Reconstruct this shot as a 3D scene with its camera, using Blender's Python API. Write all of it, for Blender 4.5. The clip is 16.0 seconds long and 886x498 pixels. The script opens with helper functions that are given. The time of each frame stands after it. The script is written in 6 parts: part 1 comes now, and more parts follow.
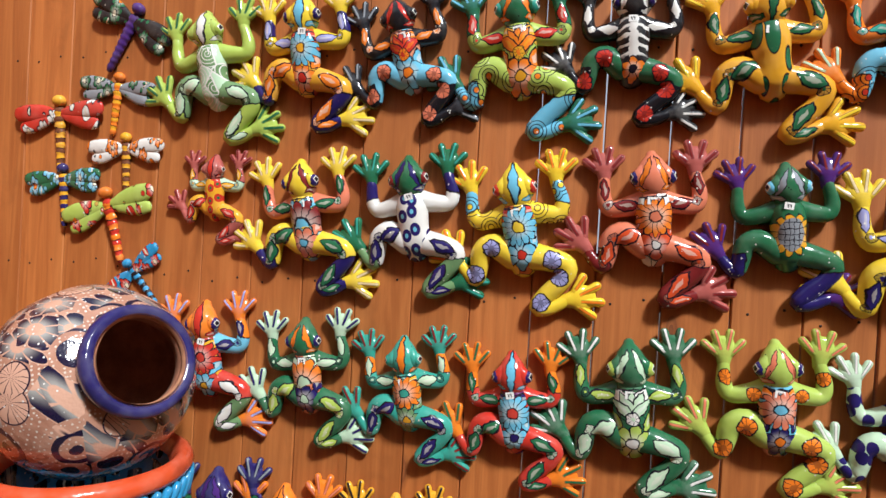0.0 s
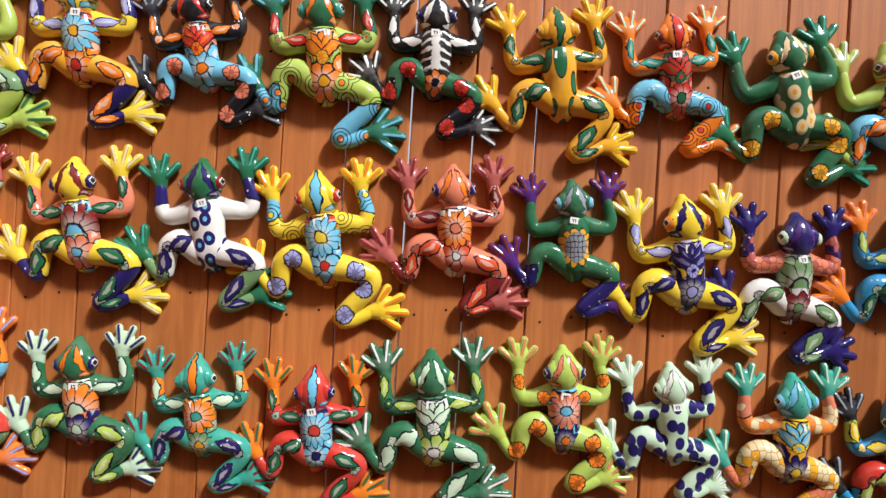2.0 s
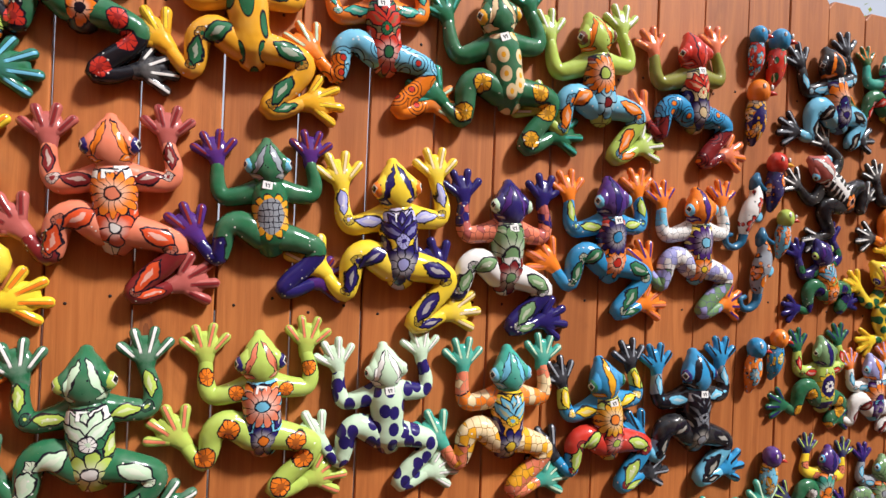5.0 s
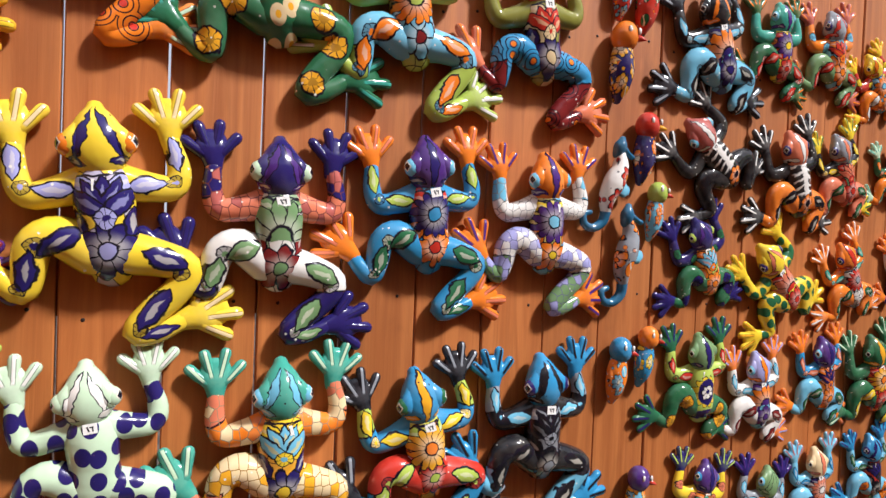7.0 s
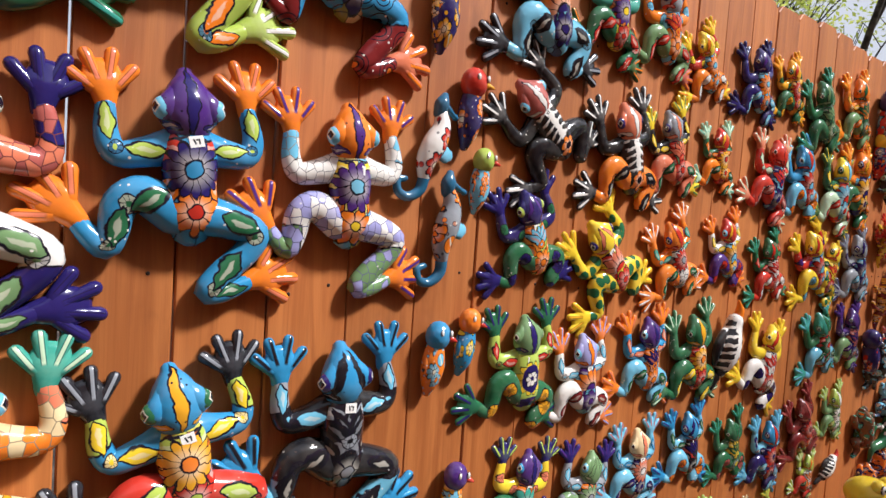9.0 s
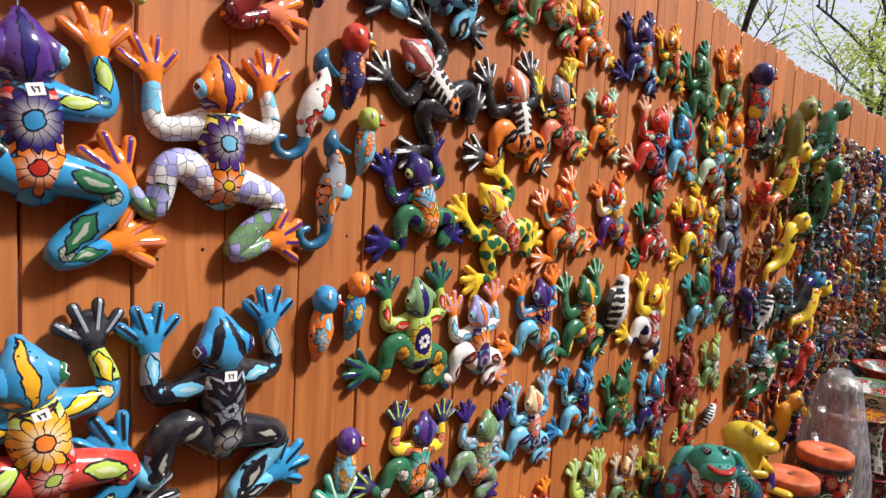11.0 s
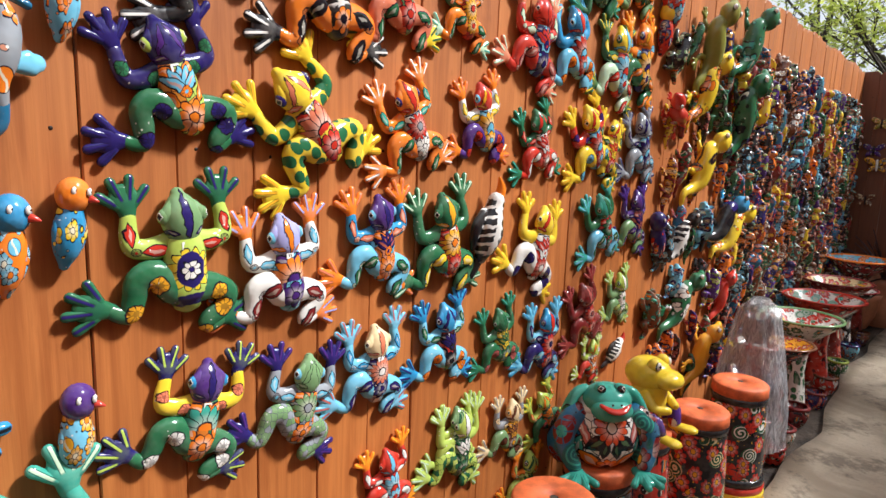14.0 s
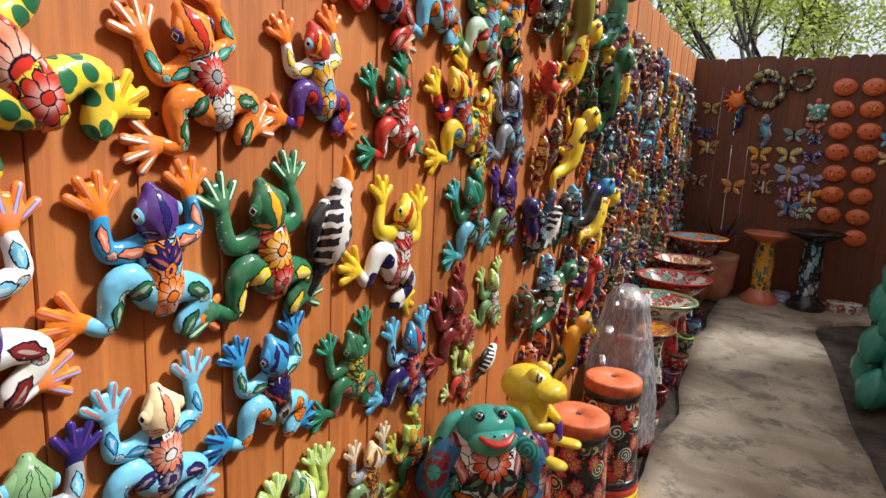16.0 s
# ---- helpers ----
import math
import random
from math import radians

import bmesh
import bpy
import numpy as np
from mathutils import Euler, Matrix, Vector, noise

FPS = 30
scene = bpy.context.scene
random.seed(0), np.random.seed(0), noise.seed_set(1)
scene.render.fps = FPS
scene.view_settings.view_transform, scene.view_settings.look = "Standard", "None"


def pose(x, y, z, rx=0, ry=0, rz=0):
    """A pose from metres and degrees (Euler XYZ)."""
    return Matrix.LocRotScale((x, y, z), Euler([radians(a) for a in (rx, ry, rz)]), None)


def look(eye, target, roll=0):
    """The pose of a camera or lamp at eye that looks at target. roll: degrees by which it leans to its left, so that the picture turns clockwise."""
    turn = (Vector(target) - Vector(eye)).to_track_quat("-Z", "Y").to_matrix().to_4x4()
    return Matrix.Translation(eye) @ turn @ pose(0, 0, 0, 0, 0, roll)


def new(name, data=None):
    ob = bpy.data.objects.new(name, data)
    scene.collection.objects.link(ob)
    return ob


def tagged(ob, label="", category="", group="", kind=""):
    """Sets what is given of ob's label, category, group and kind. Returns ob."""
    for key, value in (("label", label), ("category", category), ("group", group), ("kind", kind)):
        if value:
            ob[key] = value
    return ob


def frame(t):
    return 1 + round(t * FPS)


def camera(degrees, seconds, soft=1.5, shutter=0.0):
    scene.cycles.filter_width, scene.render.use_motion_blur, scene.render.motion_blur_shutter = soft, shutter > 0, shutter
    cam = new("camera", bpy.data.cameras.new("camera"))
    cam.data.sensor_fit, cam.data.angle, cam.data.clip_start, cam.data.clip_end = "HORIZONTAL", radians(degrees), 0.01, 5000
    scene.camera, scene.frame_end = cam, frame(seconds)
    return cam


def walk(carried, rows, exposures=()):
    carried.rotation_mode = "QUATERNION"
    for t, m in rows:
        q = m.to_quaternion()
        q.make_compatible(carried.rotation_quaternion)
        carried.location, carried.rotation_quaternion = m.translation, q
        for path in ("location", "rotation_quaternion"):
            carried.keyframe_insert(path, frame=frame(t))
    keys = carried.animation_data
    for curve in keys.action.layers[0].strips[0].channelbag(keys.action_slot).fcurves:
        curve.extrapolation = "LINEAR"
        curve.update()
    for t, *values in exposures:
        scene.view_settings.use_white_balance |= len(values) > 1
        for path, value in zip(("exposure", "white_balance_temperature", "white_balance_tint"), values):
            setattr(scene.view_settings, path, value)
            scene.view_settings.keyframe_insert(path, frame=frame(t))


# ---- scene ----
cam = camera(72.2, 16.0)
PATH = [
    (0, (0.373, -1.387, 1.557), (-0.053, 0.567, 1.529), 3.2),
    (0.5, (0.394, -1.372, 1.563), (0.055, 0.599, 1.537), 3.4),
    (0.7, (0.394, -1.367, 1.565), (0.116, 0.613, 1.545), 3.5),
    (1, (0.41, -1.364, 1.564), (0.194, 0.625, 1.561), 3.3),
    (1.5, (0.432, -1.356, 1.574), (0.319, 0.641, 1.577), 3.1),
    (2, (0.459, -1.347, 1.581), (0.533, 0.652, 1.589), 3.5),
    (2.5, (0.481, -1.344, 1.583), (0.728, 0.64, 1.596), 3.6),
    (3, (0.493, -1.343, 1.579), (0.879, 0.62, 1.599), 3.7),
    (3.2, (0.496, -1.343, 1.58), (0.934, 0.609, 1.6), 3.9),
    (5.3, (0.8, -1.197, 1.557), (1.471, 0.687, 1.55), 2.3),
    (5.5, (0.857, -1.184, 1.56), (1.525, 0.701, 1.527), 2.6),
    (6, (0.956, -1.155, 1.548), (1.689, 0.706, 1.499), 2.8),
    (6.5, (1.036, -1.108, 1.557), (1.832, 0.726, 1.496), 3.1),
    (7, (1.121, -1.029, 1.568), (1.953, 0.789, 1.522), 2.3),
    (7.5, (1.2, -0.949, 1.577), (2.116, 0.829, 1.545), 3.0),
    (8, (1.273, -0.921, 1.572), (2.316, 0.785, 1.514), 2.3),
    (8.5, (1.312, -0.932, 1.567), (2.432, 0.722, 1.476), 3.2),
    (9, (1.329, -0.933, 1.561), (2.517, 0.673, 1.459), 3.9),
    (9.2, (1.339, -0.941, 1.558), (2.544, 0.651, 1.444), 3.9),
    (11.3, (1.393, -0.957, 1.524), (2.842, 0.412, 1.366), 3.3),
    (11.5, (1.406, -0.952, 1.521), (2.884, 0.386, 1.358), 3.4),
    (12, (1.437, -0.955, 1.516), (2.942, 0.351, 1.349), 2.6),
    (12.5, (1.526, -0.94, 1.499), (3.047, 0.341, 1.284), 2.8),
    (13, (1.647, -0.945, 1.475), (3.106, 0.407, 1.262), 3.9),
    (13.5, (1.74, -0.963, 1.458), (3.198, 0.381, 1.194), 3.6),
    (14, (1.788, -0.99, 1.445), (3.262, 0.323, 1.124), 2.1),
    (14.5, (1.847, -0.98, 1.43), (3.387, 0.246, 1.077), 2.5),
    (15, (1.92, -0.928, 1.437), (3.525, 0.213, 1.089), 3.1),
    (15.5, (2.021, -0.826, 1.438), (3.701, 0.205, 1.101), 3.1),
    (16, (2.126, -0.754, 1.424), (3.867, 0.163, 1.065), 2.7),
]
EXPOSURES = [(0.0, 0.04, 5750, 8), (3.0, 0.22, 5950, 12), (7.0, 0.28, 6000, 15), (9.0, 0.32, 6000, 14), (12.5, 0.53, 5950, 13), (16.0, 0.58, 5950, 9)]
walk(cam, [(t, look(eye, target, roll)) for t, eye, target, roll in PATH], EXPOSURES)

# ---- light ----
world = bpy.data.worlds.new("world")
scene.world = world
world.use_nodes = True
wn, wl = world.node_tree.nodes, world.node_tree.links
sky = wn.new("ShaderNodeTexSky")
sky.sky_type, sky.sun_disc = "NISHITA", False
sky.sun_elevation, sky.sun_rotation = radians(52), radians(140)
sky.air_density, sky.dust_density = 1.0, 6.0
cloud = wn.new("ShaderNodeMix")
cloud.data_type = "RGBA"
cloud.inputs["Factor"].default_value = 0.6
cloud.inputs["B"].default_value = (14.5, 14.6, 14.8, 1)
wl.new(sky.outputs[0], cloud.inputs["A"])
wl.new(cloud.outputs["Result"], wn["Background"].inputs[0])
wn["Background"].inputs[1].default_value = 0.057

sun = new("sun", bpy.data.lights.new("sun", "SUN"))
sun.data.energy, sun.data.angle, sun.data.color = 5.0, radians(7), (1.0, 0.96, 0.90)
sun.matrix_world = look((5.5, -6.0, 9.0), (0, 0, 0))

# ---- materials ----
PALETTE = {
    "yellow": (0.78, 0.56, 0.03), "gold": (0.74, 0.36, 0.02), "orange": (0.78, 0.20, 0.015), "red": (0.52, 0.035, 0.02),
    "salmon": (0.66, 0.19, 0.10), "rose": (0.42, 0.11, 0.09), "maroon": (0.19, 0.02, 0.02), "brown": (0.16, 0.06, 0.03),
    "navy": (0.022, 0.016, 0.11), "purple": (0.07, 0.025, 0.17), "lilac": (0.34, 0.34, 0.60), "blue": (0.035, 0.25, 0.47),
    "sky": (0.16, 0.46, 0.62), "petrol": (0.02, 0.12, 0.22), "teal": (0.05, 0.32, 0.24), "green": (0.025, 0.13, 0.055),
    "fern": (0.16, 0.28, 0.12), "lime": (0.40, 0.52, 0.09), "olive": (0.22, 0.22, 0.04), "mint": (0.50, 0.66, 0.45),
    "white": (0.74, 0.72, 0.66), "cream": (0.74, 0.58, 0.32), "grey": (0.26, 0.28, 0.30), "black": (0.012, 0.012, 0.015),
    "scarlet": (0.60, 0.075, 0.02), "terracotta": (0.62, 0.13, 0.035), "clay": (0.52, 0.24, 0.13), "peach": (0.62, 0.34, 0.22),
}
INK = (0.012, 0.010, 0.018)


class Nodes:
    """Short notation for a material's node tree."""

    def __init__(self, name, rough=0.4, tree=None):
        if tree:
            self.n, self.l = tree.nodes, tree.links
            return
        self.mat = bpy.data.materials.new(name)
        self.mat.use_nodes = True
        self.n, self.l = self.mat.node_tree.nodes, self.mat.node_tree.links
        self.bsdf = self.n["Principled BSDF"]
        self.bsdf.inputs["Roughness"].default_value = rough

    def put(self, socket, value):
        if isinstance(value, bpy.types.NodeSocket):
            self.l.new(value, socket)
        elif isinstance(value, tuple):
            socket.default_value = (*value, 1)[:len(socket.default_value)]
        else:
            socket.default_value = value

    def math(self, op, a, b=0.0, c=0.0):
        m = self.n.new("ShaderNodeMath")
        m.operation = op
        for s, v in zip(m.inputs, (a, b, c)):
            self.put(s, v)
        return m.outputs[0]

    def mix(self, f, a, b, blend="MIX"):
        m = self.n.new("ShaderNodeMix")
        m.data_type, m.blend_type = "RGBA", blend
        self.put(m.inputs["Factor"], f), self.put(m.inputs["A"], a), self.put(m.inputs["B"], b)
        return m.outputs["Result"]

    def step(self, value, low, high):
        m = self.n.new("ShaderNodeMapRange")
        m.interpolation_type = "SMOOTHSTEP"
        self.put(m.inputs["Value"], value)
        m.inputs["From Min"].default_value, m.inputs["From Max"].default_value = low, high
        return m.outputs["Result"]

    def coord(self, kind="Object"):
        return self.n.new("ShaderNodeTexCoord").outputs[kind]

    def moved(self, vector, scale=(1, 1, 1), place=(0, 0, 0), turn=(0, 0, 0)):
        m = self.n.new("ShaderNodeMapping")
        self.put(m.inputs["Vector"], vector)
        m.inputs["Scale"].default_value, m.inputs["Rotation"].default_value = scale, turn
        self.put(m.inputs["Location"], place)
        return m.outputs[0]

    def noise(self, vector, scale, detail=3.0, rough=0.55, distort=0.0):
        m = self.n.new("ShaderNodeTexNoise")
        self.put(m.inputs["Vector"], vector)
        m.inputs["Scale"].default_value, m.inputs["Detail"].default_value = scale, detail
        m.inputs["Roughness"].default_value, m.inputs["Distortion"].default_value = rough, distort
        return m.outputs["Fac"]

    def cells(self, vector, scale, feature="F1", random=1.0, flat=False):
        m = self.n.new("ShaderNodeTexVoronoi")
        m.feature = feature
        m.voronoi_dimensions = "2D" if flat else "3D"
        self.put(m.inputs["Vector"], vector)
        m.inputs["Scale"].default_value, m.inputs["Randomness"].default_value = scale, random
        return m

    def xyz(self, vector):
        m = self.n.new("ShaderNodeSeparateXYZ")
        self.put(m.inputs[0], vector)
        return m.outputs

    def random(self):
        return self.n.new("ShaderNodeObjectInfo").outputs["Random"]

    def bump(self, height, strength=0.3, distance=0.01):
        m = self.n.new("ShaderNodeBump")
        m.inputs["Strength"].default_value, m.inputs["Distance"].default_value = strength, distance
        self.put(m.inputs["Height"], height)
        self.l.new(m.outputs[0], self.bsdf.inputs["Normal"])

    def use(self, tree, values):
        node = self.n.new("ShaderNodeGroup")
        node.node_tree = tree
        for socket, value in zip(node.inputs, values):
            self.put(socket, value)
        return node.outputs[0]

    def colour(self, value):
        self.put(self.bsdf.inputs["Base Color"], value)
        return self.mat


def brush(name, floats, colours, paint):
    """A node group that paints one motif over a colour."""
    tree = bpy.data.node_groups.new(name, "ShaderNodeTree")
    for word in floats:
        tree.interface.new_socket(word, in_out="INPUT", socket_type="NodeSocketFloat")
    for word in colours:
        tree.interface.new_socket(word, in_out="INPUT", socket_type="NodeSocketColor")
    tree.interface.new_socket("Colour", in_out="OUTPUT", socket_type="NodeSocketColor")
    g = Nodes(name, tree=tree)
    source, sink = g.n.new("NodeGroupInput"), g.n.new("NodeGroupOutput")
    g.l.new(paint(g, source.outputs), sink.inputs[0])
    return tree


def polar(g, s):
    """Turn and distance from (cx, cy), in units of the radius: sockets x, y, cx, cy, radius."""
    dx, dy = g.math("SUBTRACT", s["x"], s["cx"]), g.math("SUBTRACT", s["y"], s["cy"])
    r = g.math("SQRT", g.math("ADD", g.math("MULTIPLY", dx, dx), g.math("MULTIPLY", dy, dy)))
    return g.math("ARCTAN2", dy, dx), g.math("DIVIDE", r, s["radius"])


def paint_petals(g, s):
    turn, r = polar(g, s)
    lobe = g.math("ABSOLUTE", g.math("SINE", g.math("MULTIPLY", turn, s["half count"])))
    gap = g.math("MULTIPLY", g.math("SUBTRACT", g.math("MULTIPLY_ADD", lobe, 0.28, 0.72), r), s["radius"])
    colour = g.mix(g.step(gap, -0.014, -0.007), s["under"], s["ink"])
    streak = g.mix(g.step(r, 0.25, 0.8), g.mix(0.5, s["petal"], (0.75, 0.72, 0.62)), s["petal"])
    colour = g.mix(g.step(gap, 0.0, 0.007), colour, streak)
    colour = g.mix(g.math("MULTIPLY", g.step(lobe, 0.26, 0.14), g.step(gap, -0.01, 0.0)), colour, s["ink"])
    colour = g.mix(g.step(r, 0.36, 0.32), colour, s["ink"])
    return g.mix(g.step(r, 0.28, 0.25), colour, s["heart"])


def paint_stroke(g, s):
    dx, dy = g.math("SUBTRACT", s["x"], s["cx"]), g.math("SUBTRACT", s["y"], s["cy"])
    u = g.math("ADD", g.math("MULTIPLY", dx, s["ux"]), g.math("MULTIPLY", dy, s["uy"]))
    v = g.math("ADD", g.math("MULTIPLY", dx, s["vx"]), g.math("MULTIPLY", dy, s["vy"]))
    d = g.math("ADD", g.math("MULTIPLY", u, u), g.math("ABSOLUTE", v))
    colour = g.mix(g.step(d, 1.08, 0.98), s["under"], s["ink"])
    colour = g.mix(g.step(d, 0.84, 0.74), colour, s["fill"])
    return g.mix(g.step(d, 0.34, 0.22), colour, s["core"])


def paint_daisy(g, s):
    turn, r = polar(g, s)
    spoke = g.math("ABSOLUTE", g.math("SINE", g.math("MULTIPLY", turn, 4.0)))
    colour = g.mix(g.step(r, 1.0, 0.93), s["under"], INK)
    colour = g.mix(g.step(r, 0.86, 0.80), colour, g.mix(g.step(spoke, 0.30, 0.16), s["fill"], INK))
    return g.mix(g.step(r, 0.36, 0.28), colour, s["heart"])


PETALS = brush("petals_brush", ("x", "y", "cx", "cy", "radius", "half count"), ("under", "petal", "heart", "ink"), paint_petals)
STROKE = brush("stroke_brush", ("x", "y", "cx", "cy", "ux", "uy", "vx", "vy"), ("under", "fill", "core", "ink"), paint_stroke)
DAISY = brush("daisy_brush", ("x", "y", "cx", "cy", "radius"), ("under", "fill", "heart"), paint_daisy)


def petals(n, x, y, cx, cy, radius, count, colour, petal, heart, ink=INK):
    """A painted flower with outlined petals round a heart, over the colour given."""
    return n.use(PETALS, (x, y, cx, cy, radius, count / 2.0, colour, petal, heart, ink))


def stroke(n, x, y, mark, colour, fill, core, ink=INK):
    """One outlined leaf-shaped brush mark (cx, cy, degrees, half length, half width) over the colour given."""
    cx, cy, turn, long, wide = mark
    c, s = math.cos(radians(turn)), math.sin(radians(turn))
    return n.use(STROKE, (x, y, cx, cy, c / long, s / long, -s / wide, c / wide, colour, fill, core, ink))


def daisy(n, x, y, cx, cy, radius, colour, fill, heart):
    """A small round painted blossom: a ring of ink, a coloured disc and a heart."""
    return n.use(DAISY, (x, y, cx, cy, radius, colour, fill, heart))


ARM_MARKS = ((-0.24, 0.515, -4, 0.11, 0.042), (0.24, 0.515, 4, 0.11, 0.042), (-0.436, 0.68, 92, 0.10, 0.036), (0.405, 0.69, 100, 0.10, 0.036))
LEG_MARKS = ((-0.24, 0.22, 28, 0.12, 0.055), (-0.42, 0.07, 75, 0.11, 0.05), (0.29, 0.06, -28, 0.13, 0.055), (0.20, -0.24, 50, 0.14, 0.05), (0.22, -0.38, 10, 0.10, 0.032))


def limb_paint(n, x, y, kind, base, end, fill, style, here, soft, seed):
    """An arm or a leg: the far half may change colour; brush marks, blossoms, nets or curls lie over it."""
    if kind == "arm":
        far = n.math("ADD", n.math("MULTIPLY", n.math("ABSOLUTE", x), 0.35), n.math("SUBTRACT", y, 0.745))
    else:
        low = n.math("MULTIPLY", n.math("ADD", y, 0.075), -1.0)
        side = n.math("MINIMUM", n.math("MULTIPLY", n.math("ADD", x, 0.40), -1.0), n.math("SUBTRACT", 0.13, y))
        far = n.math("MAXIMUM", low, side)
    colour = n.mix(n.step(far, -0.008, 0.0), base, INK) if base is not end else base
    colour = n.mix(n.step(far, 0.006, 0.014), colour, end)
    pale = n.mix(0.45, fill, (0.74, 0.70, 0.58))
    if style == "net":
        e = n.cells(n.moved(here, (1, 0.8, 1)), 16.0, "DISTANCE_TO_EDGE", 0.7, True).outputs["Distance"]
        v = n.xyz(n.cells(n.moved(here, (1, 0.8, 1)), 16.0, "F1", 0.7, True).outputs["Color"])
        colour = n.mix(n.step(v[0], 0.66, 0.68), colour, fill)
        colour = n.mix(n.step(e, 0.05, 0.03), colour, n.mix(0.35, INK, fill))
    elif style == "swirl":
        v = n.cells(here, 5.0, flat=True)
        rings = n.math("FRACT", n.math("MULTIPLY", v.outputs["Distance"], 6.0))
        colour = n.mix(n.math("MULTIPLY", n.step(rings, 0.70, 0.78), n.step(v.outputs["Distance"], 0.52, 0.48)), colour, INK)
        colour = n.mix(n.step(v.outputs["Distance"], 0.13, 0.11), colour, fill)
    elif style == "dots":
        for cx, cy in (((-0.43, 0.66), (0.40, 0.66), (-0.20, 0.51), (0.20, 0.51)) if kind == "arm" else ((-0.27, 0.22), (-0.46, 0.0), (0.27, 0.06), (0.32, -0.11), (0.13, -0.33))):
            colour = daisy(n, x, y, cx, cy, 0.072 if kind == "arm" else 0.092, colour, fill, n.mix(0.5, fill, INK))
    elif style == "leaf":
        joint = n.mix(0.5, base, (0.02, 0.02, 0.03)) if seed % 2 else pale
        for cx, cy, r in (((-0.40, 0.53, 0.045), (0.385, 0.53, 0.045)) if kind == "arm" else ((-0.36, 0.20, 0.06), (0.37, -0.03, 0.06), (-0.47, -0.03, 0.045), (0.11, -0.35, 0.05))):
            colour = daisy(n, x, y, cx, cy, r, colour, joint, fill)
        for cx, cy, turn, long, wide in ARM_MARKS if kind == "arm" else LEG_MARKS:
            colour = stroke(n, x, y, (cx, cy, turn, long * 1.12, wide * 1.3), colour, fill, pale)
    small = n.cells(here, 17.0).outputs["Distance"]
    return n.mix(n.math("MULTIPLY", n.step(small, 0.17, 0.13), n.step(soft, 0.53, 0.57)), colour, (0.74, 0.72, 0.64))


def crest_paint(n, x, y, base, chest, hip, accent, seed, here):
    """A back painted with a fan over the shoulders, a spine leaf and a blossom over the hip."""
    side = n.math("ABSOLUTE", x)
    fine = n.cells(here, 10.0, "DISTANCE_TO_EDGE", 0.8, True).outputs["Distance"]
    tint = n.xyz(n.cells(here, 10.0, "F1", 0.8, True).outputs["Color"])
    colour = n.mix(n.math("MULTIPLY", n.step(tint[0], 0.62, 0.64), 0.8), base, accent)
    colour = n.mix(n.math("MULTIPLY", n.step(fine, 0.045, 0.025), 0.85), colour, INK)
    colour = stroke(n, side, y, (0.14, 0.29, 60 + 8 * (seed % 4), 0.11, 0.05), colour, hip, n.mix(0.5, hip, (0.74, 0.7, 0.6)))
    colour = stroke(n, side, y, (0.10, 0.53, 20, 0.11, 0.055), colour, accent, n.mix(0.4, accent, (0.74, 0.7, 0.6)))
    low = 0.08 + 0.02 * (seed % 4)
    colour = petals(n, x, y, 0.0, low, 0.145 + 0.015 * (seed % 3), 6 + seed % 5, colour, hip, accent)
    if seed % 3 == 0:
        colour = petals(n, x, y, 0.0, 0.40, 0.18, 11 + seed % 4, colour, chest, base)
    elif seed % 3 == 1:
        fan = petals(n, x, y, 0.0, 0.30, 0.27, 13, colour, chest, accent)
        colour = n.mix(n.step(y, 0.285, 0.295), colour, fan)
    else:
        for turn in (90, 66, 42):
            colour = stroke(n, side, y, (0.105 * math.cos(radians(turn)), 0.34 + 0.105 * math.sin(radians(turn)), turn, 0.145, 0.052), colour, chest, n.mix(0.55, chest, accent))
        colour = daisy(n, x, y, 0.0, 0.33, 0.065, colour, accent, chest)
    edge = n.math("ABSOLUTE", n.math("SUBTRACT", y, 0.585))
    return n.mix(n.step(edge, 0.010, 0.005), colour, INK)


GLAZES = {}


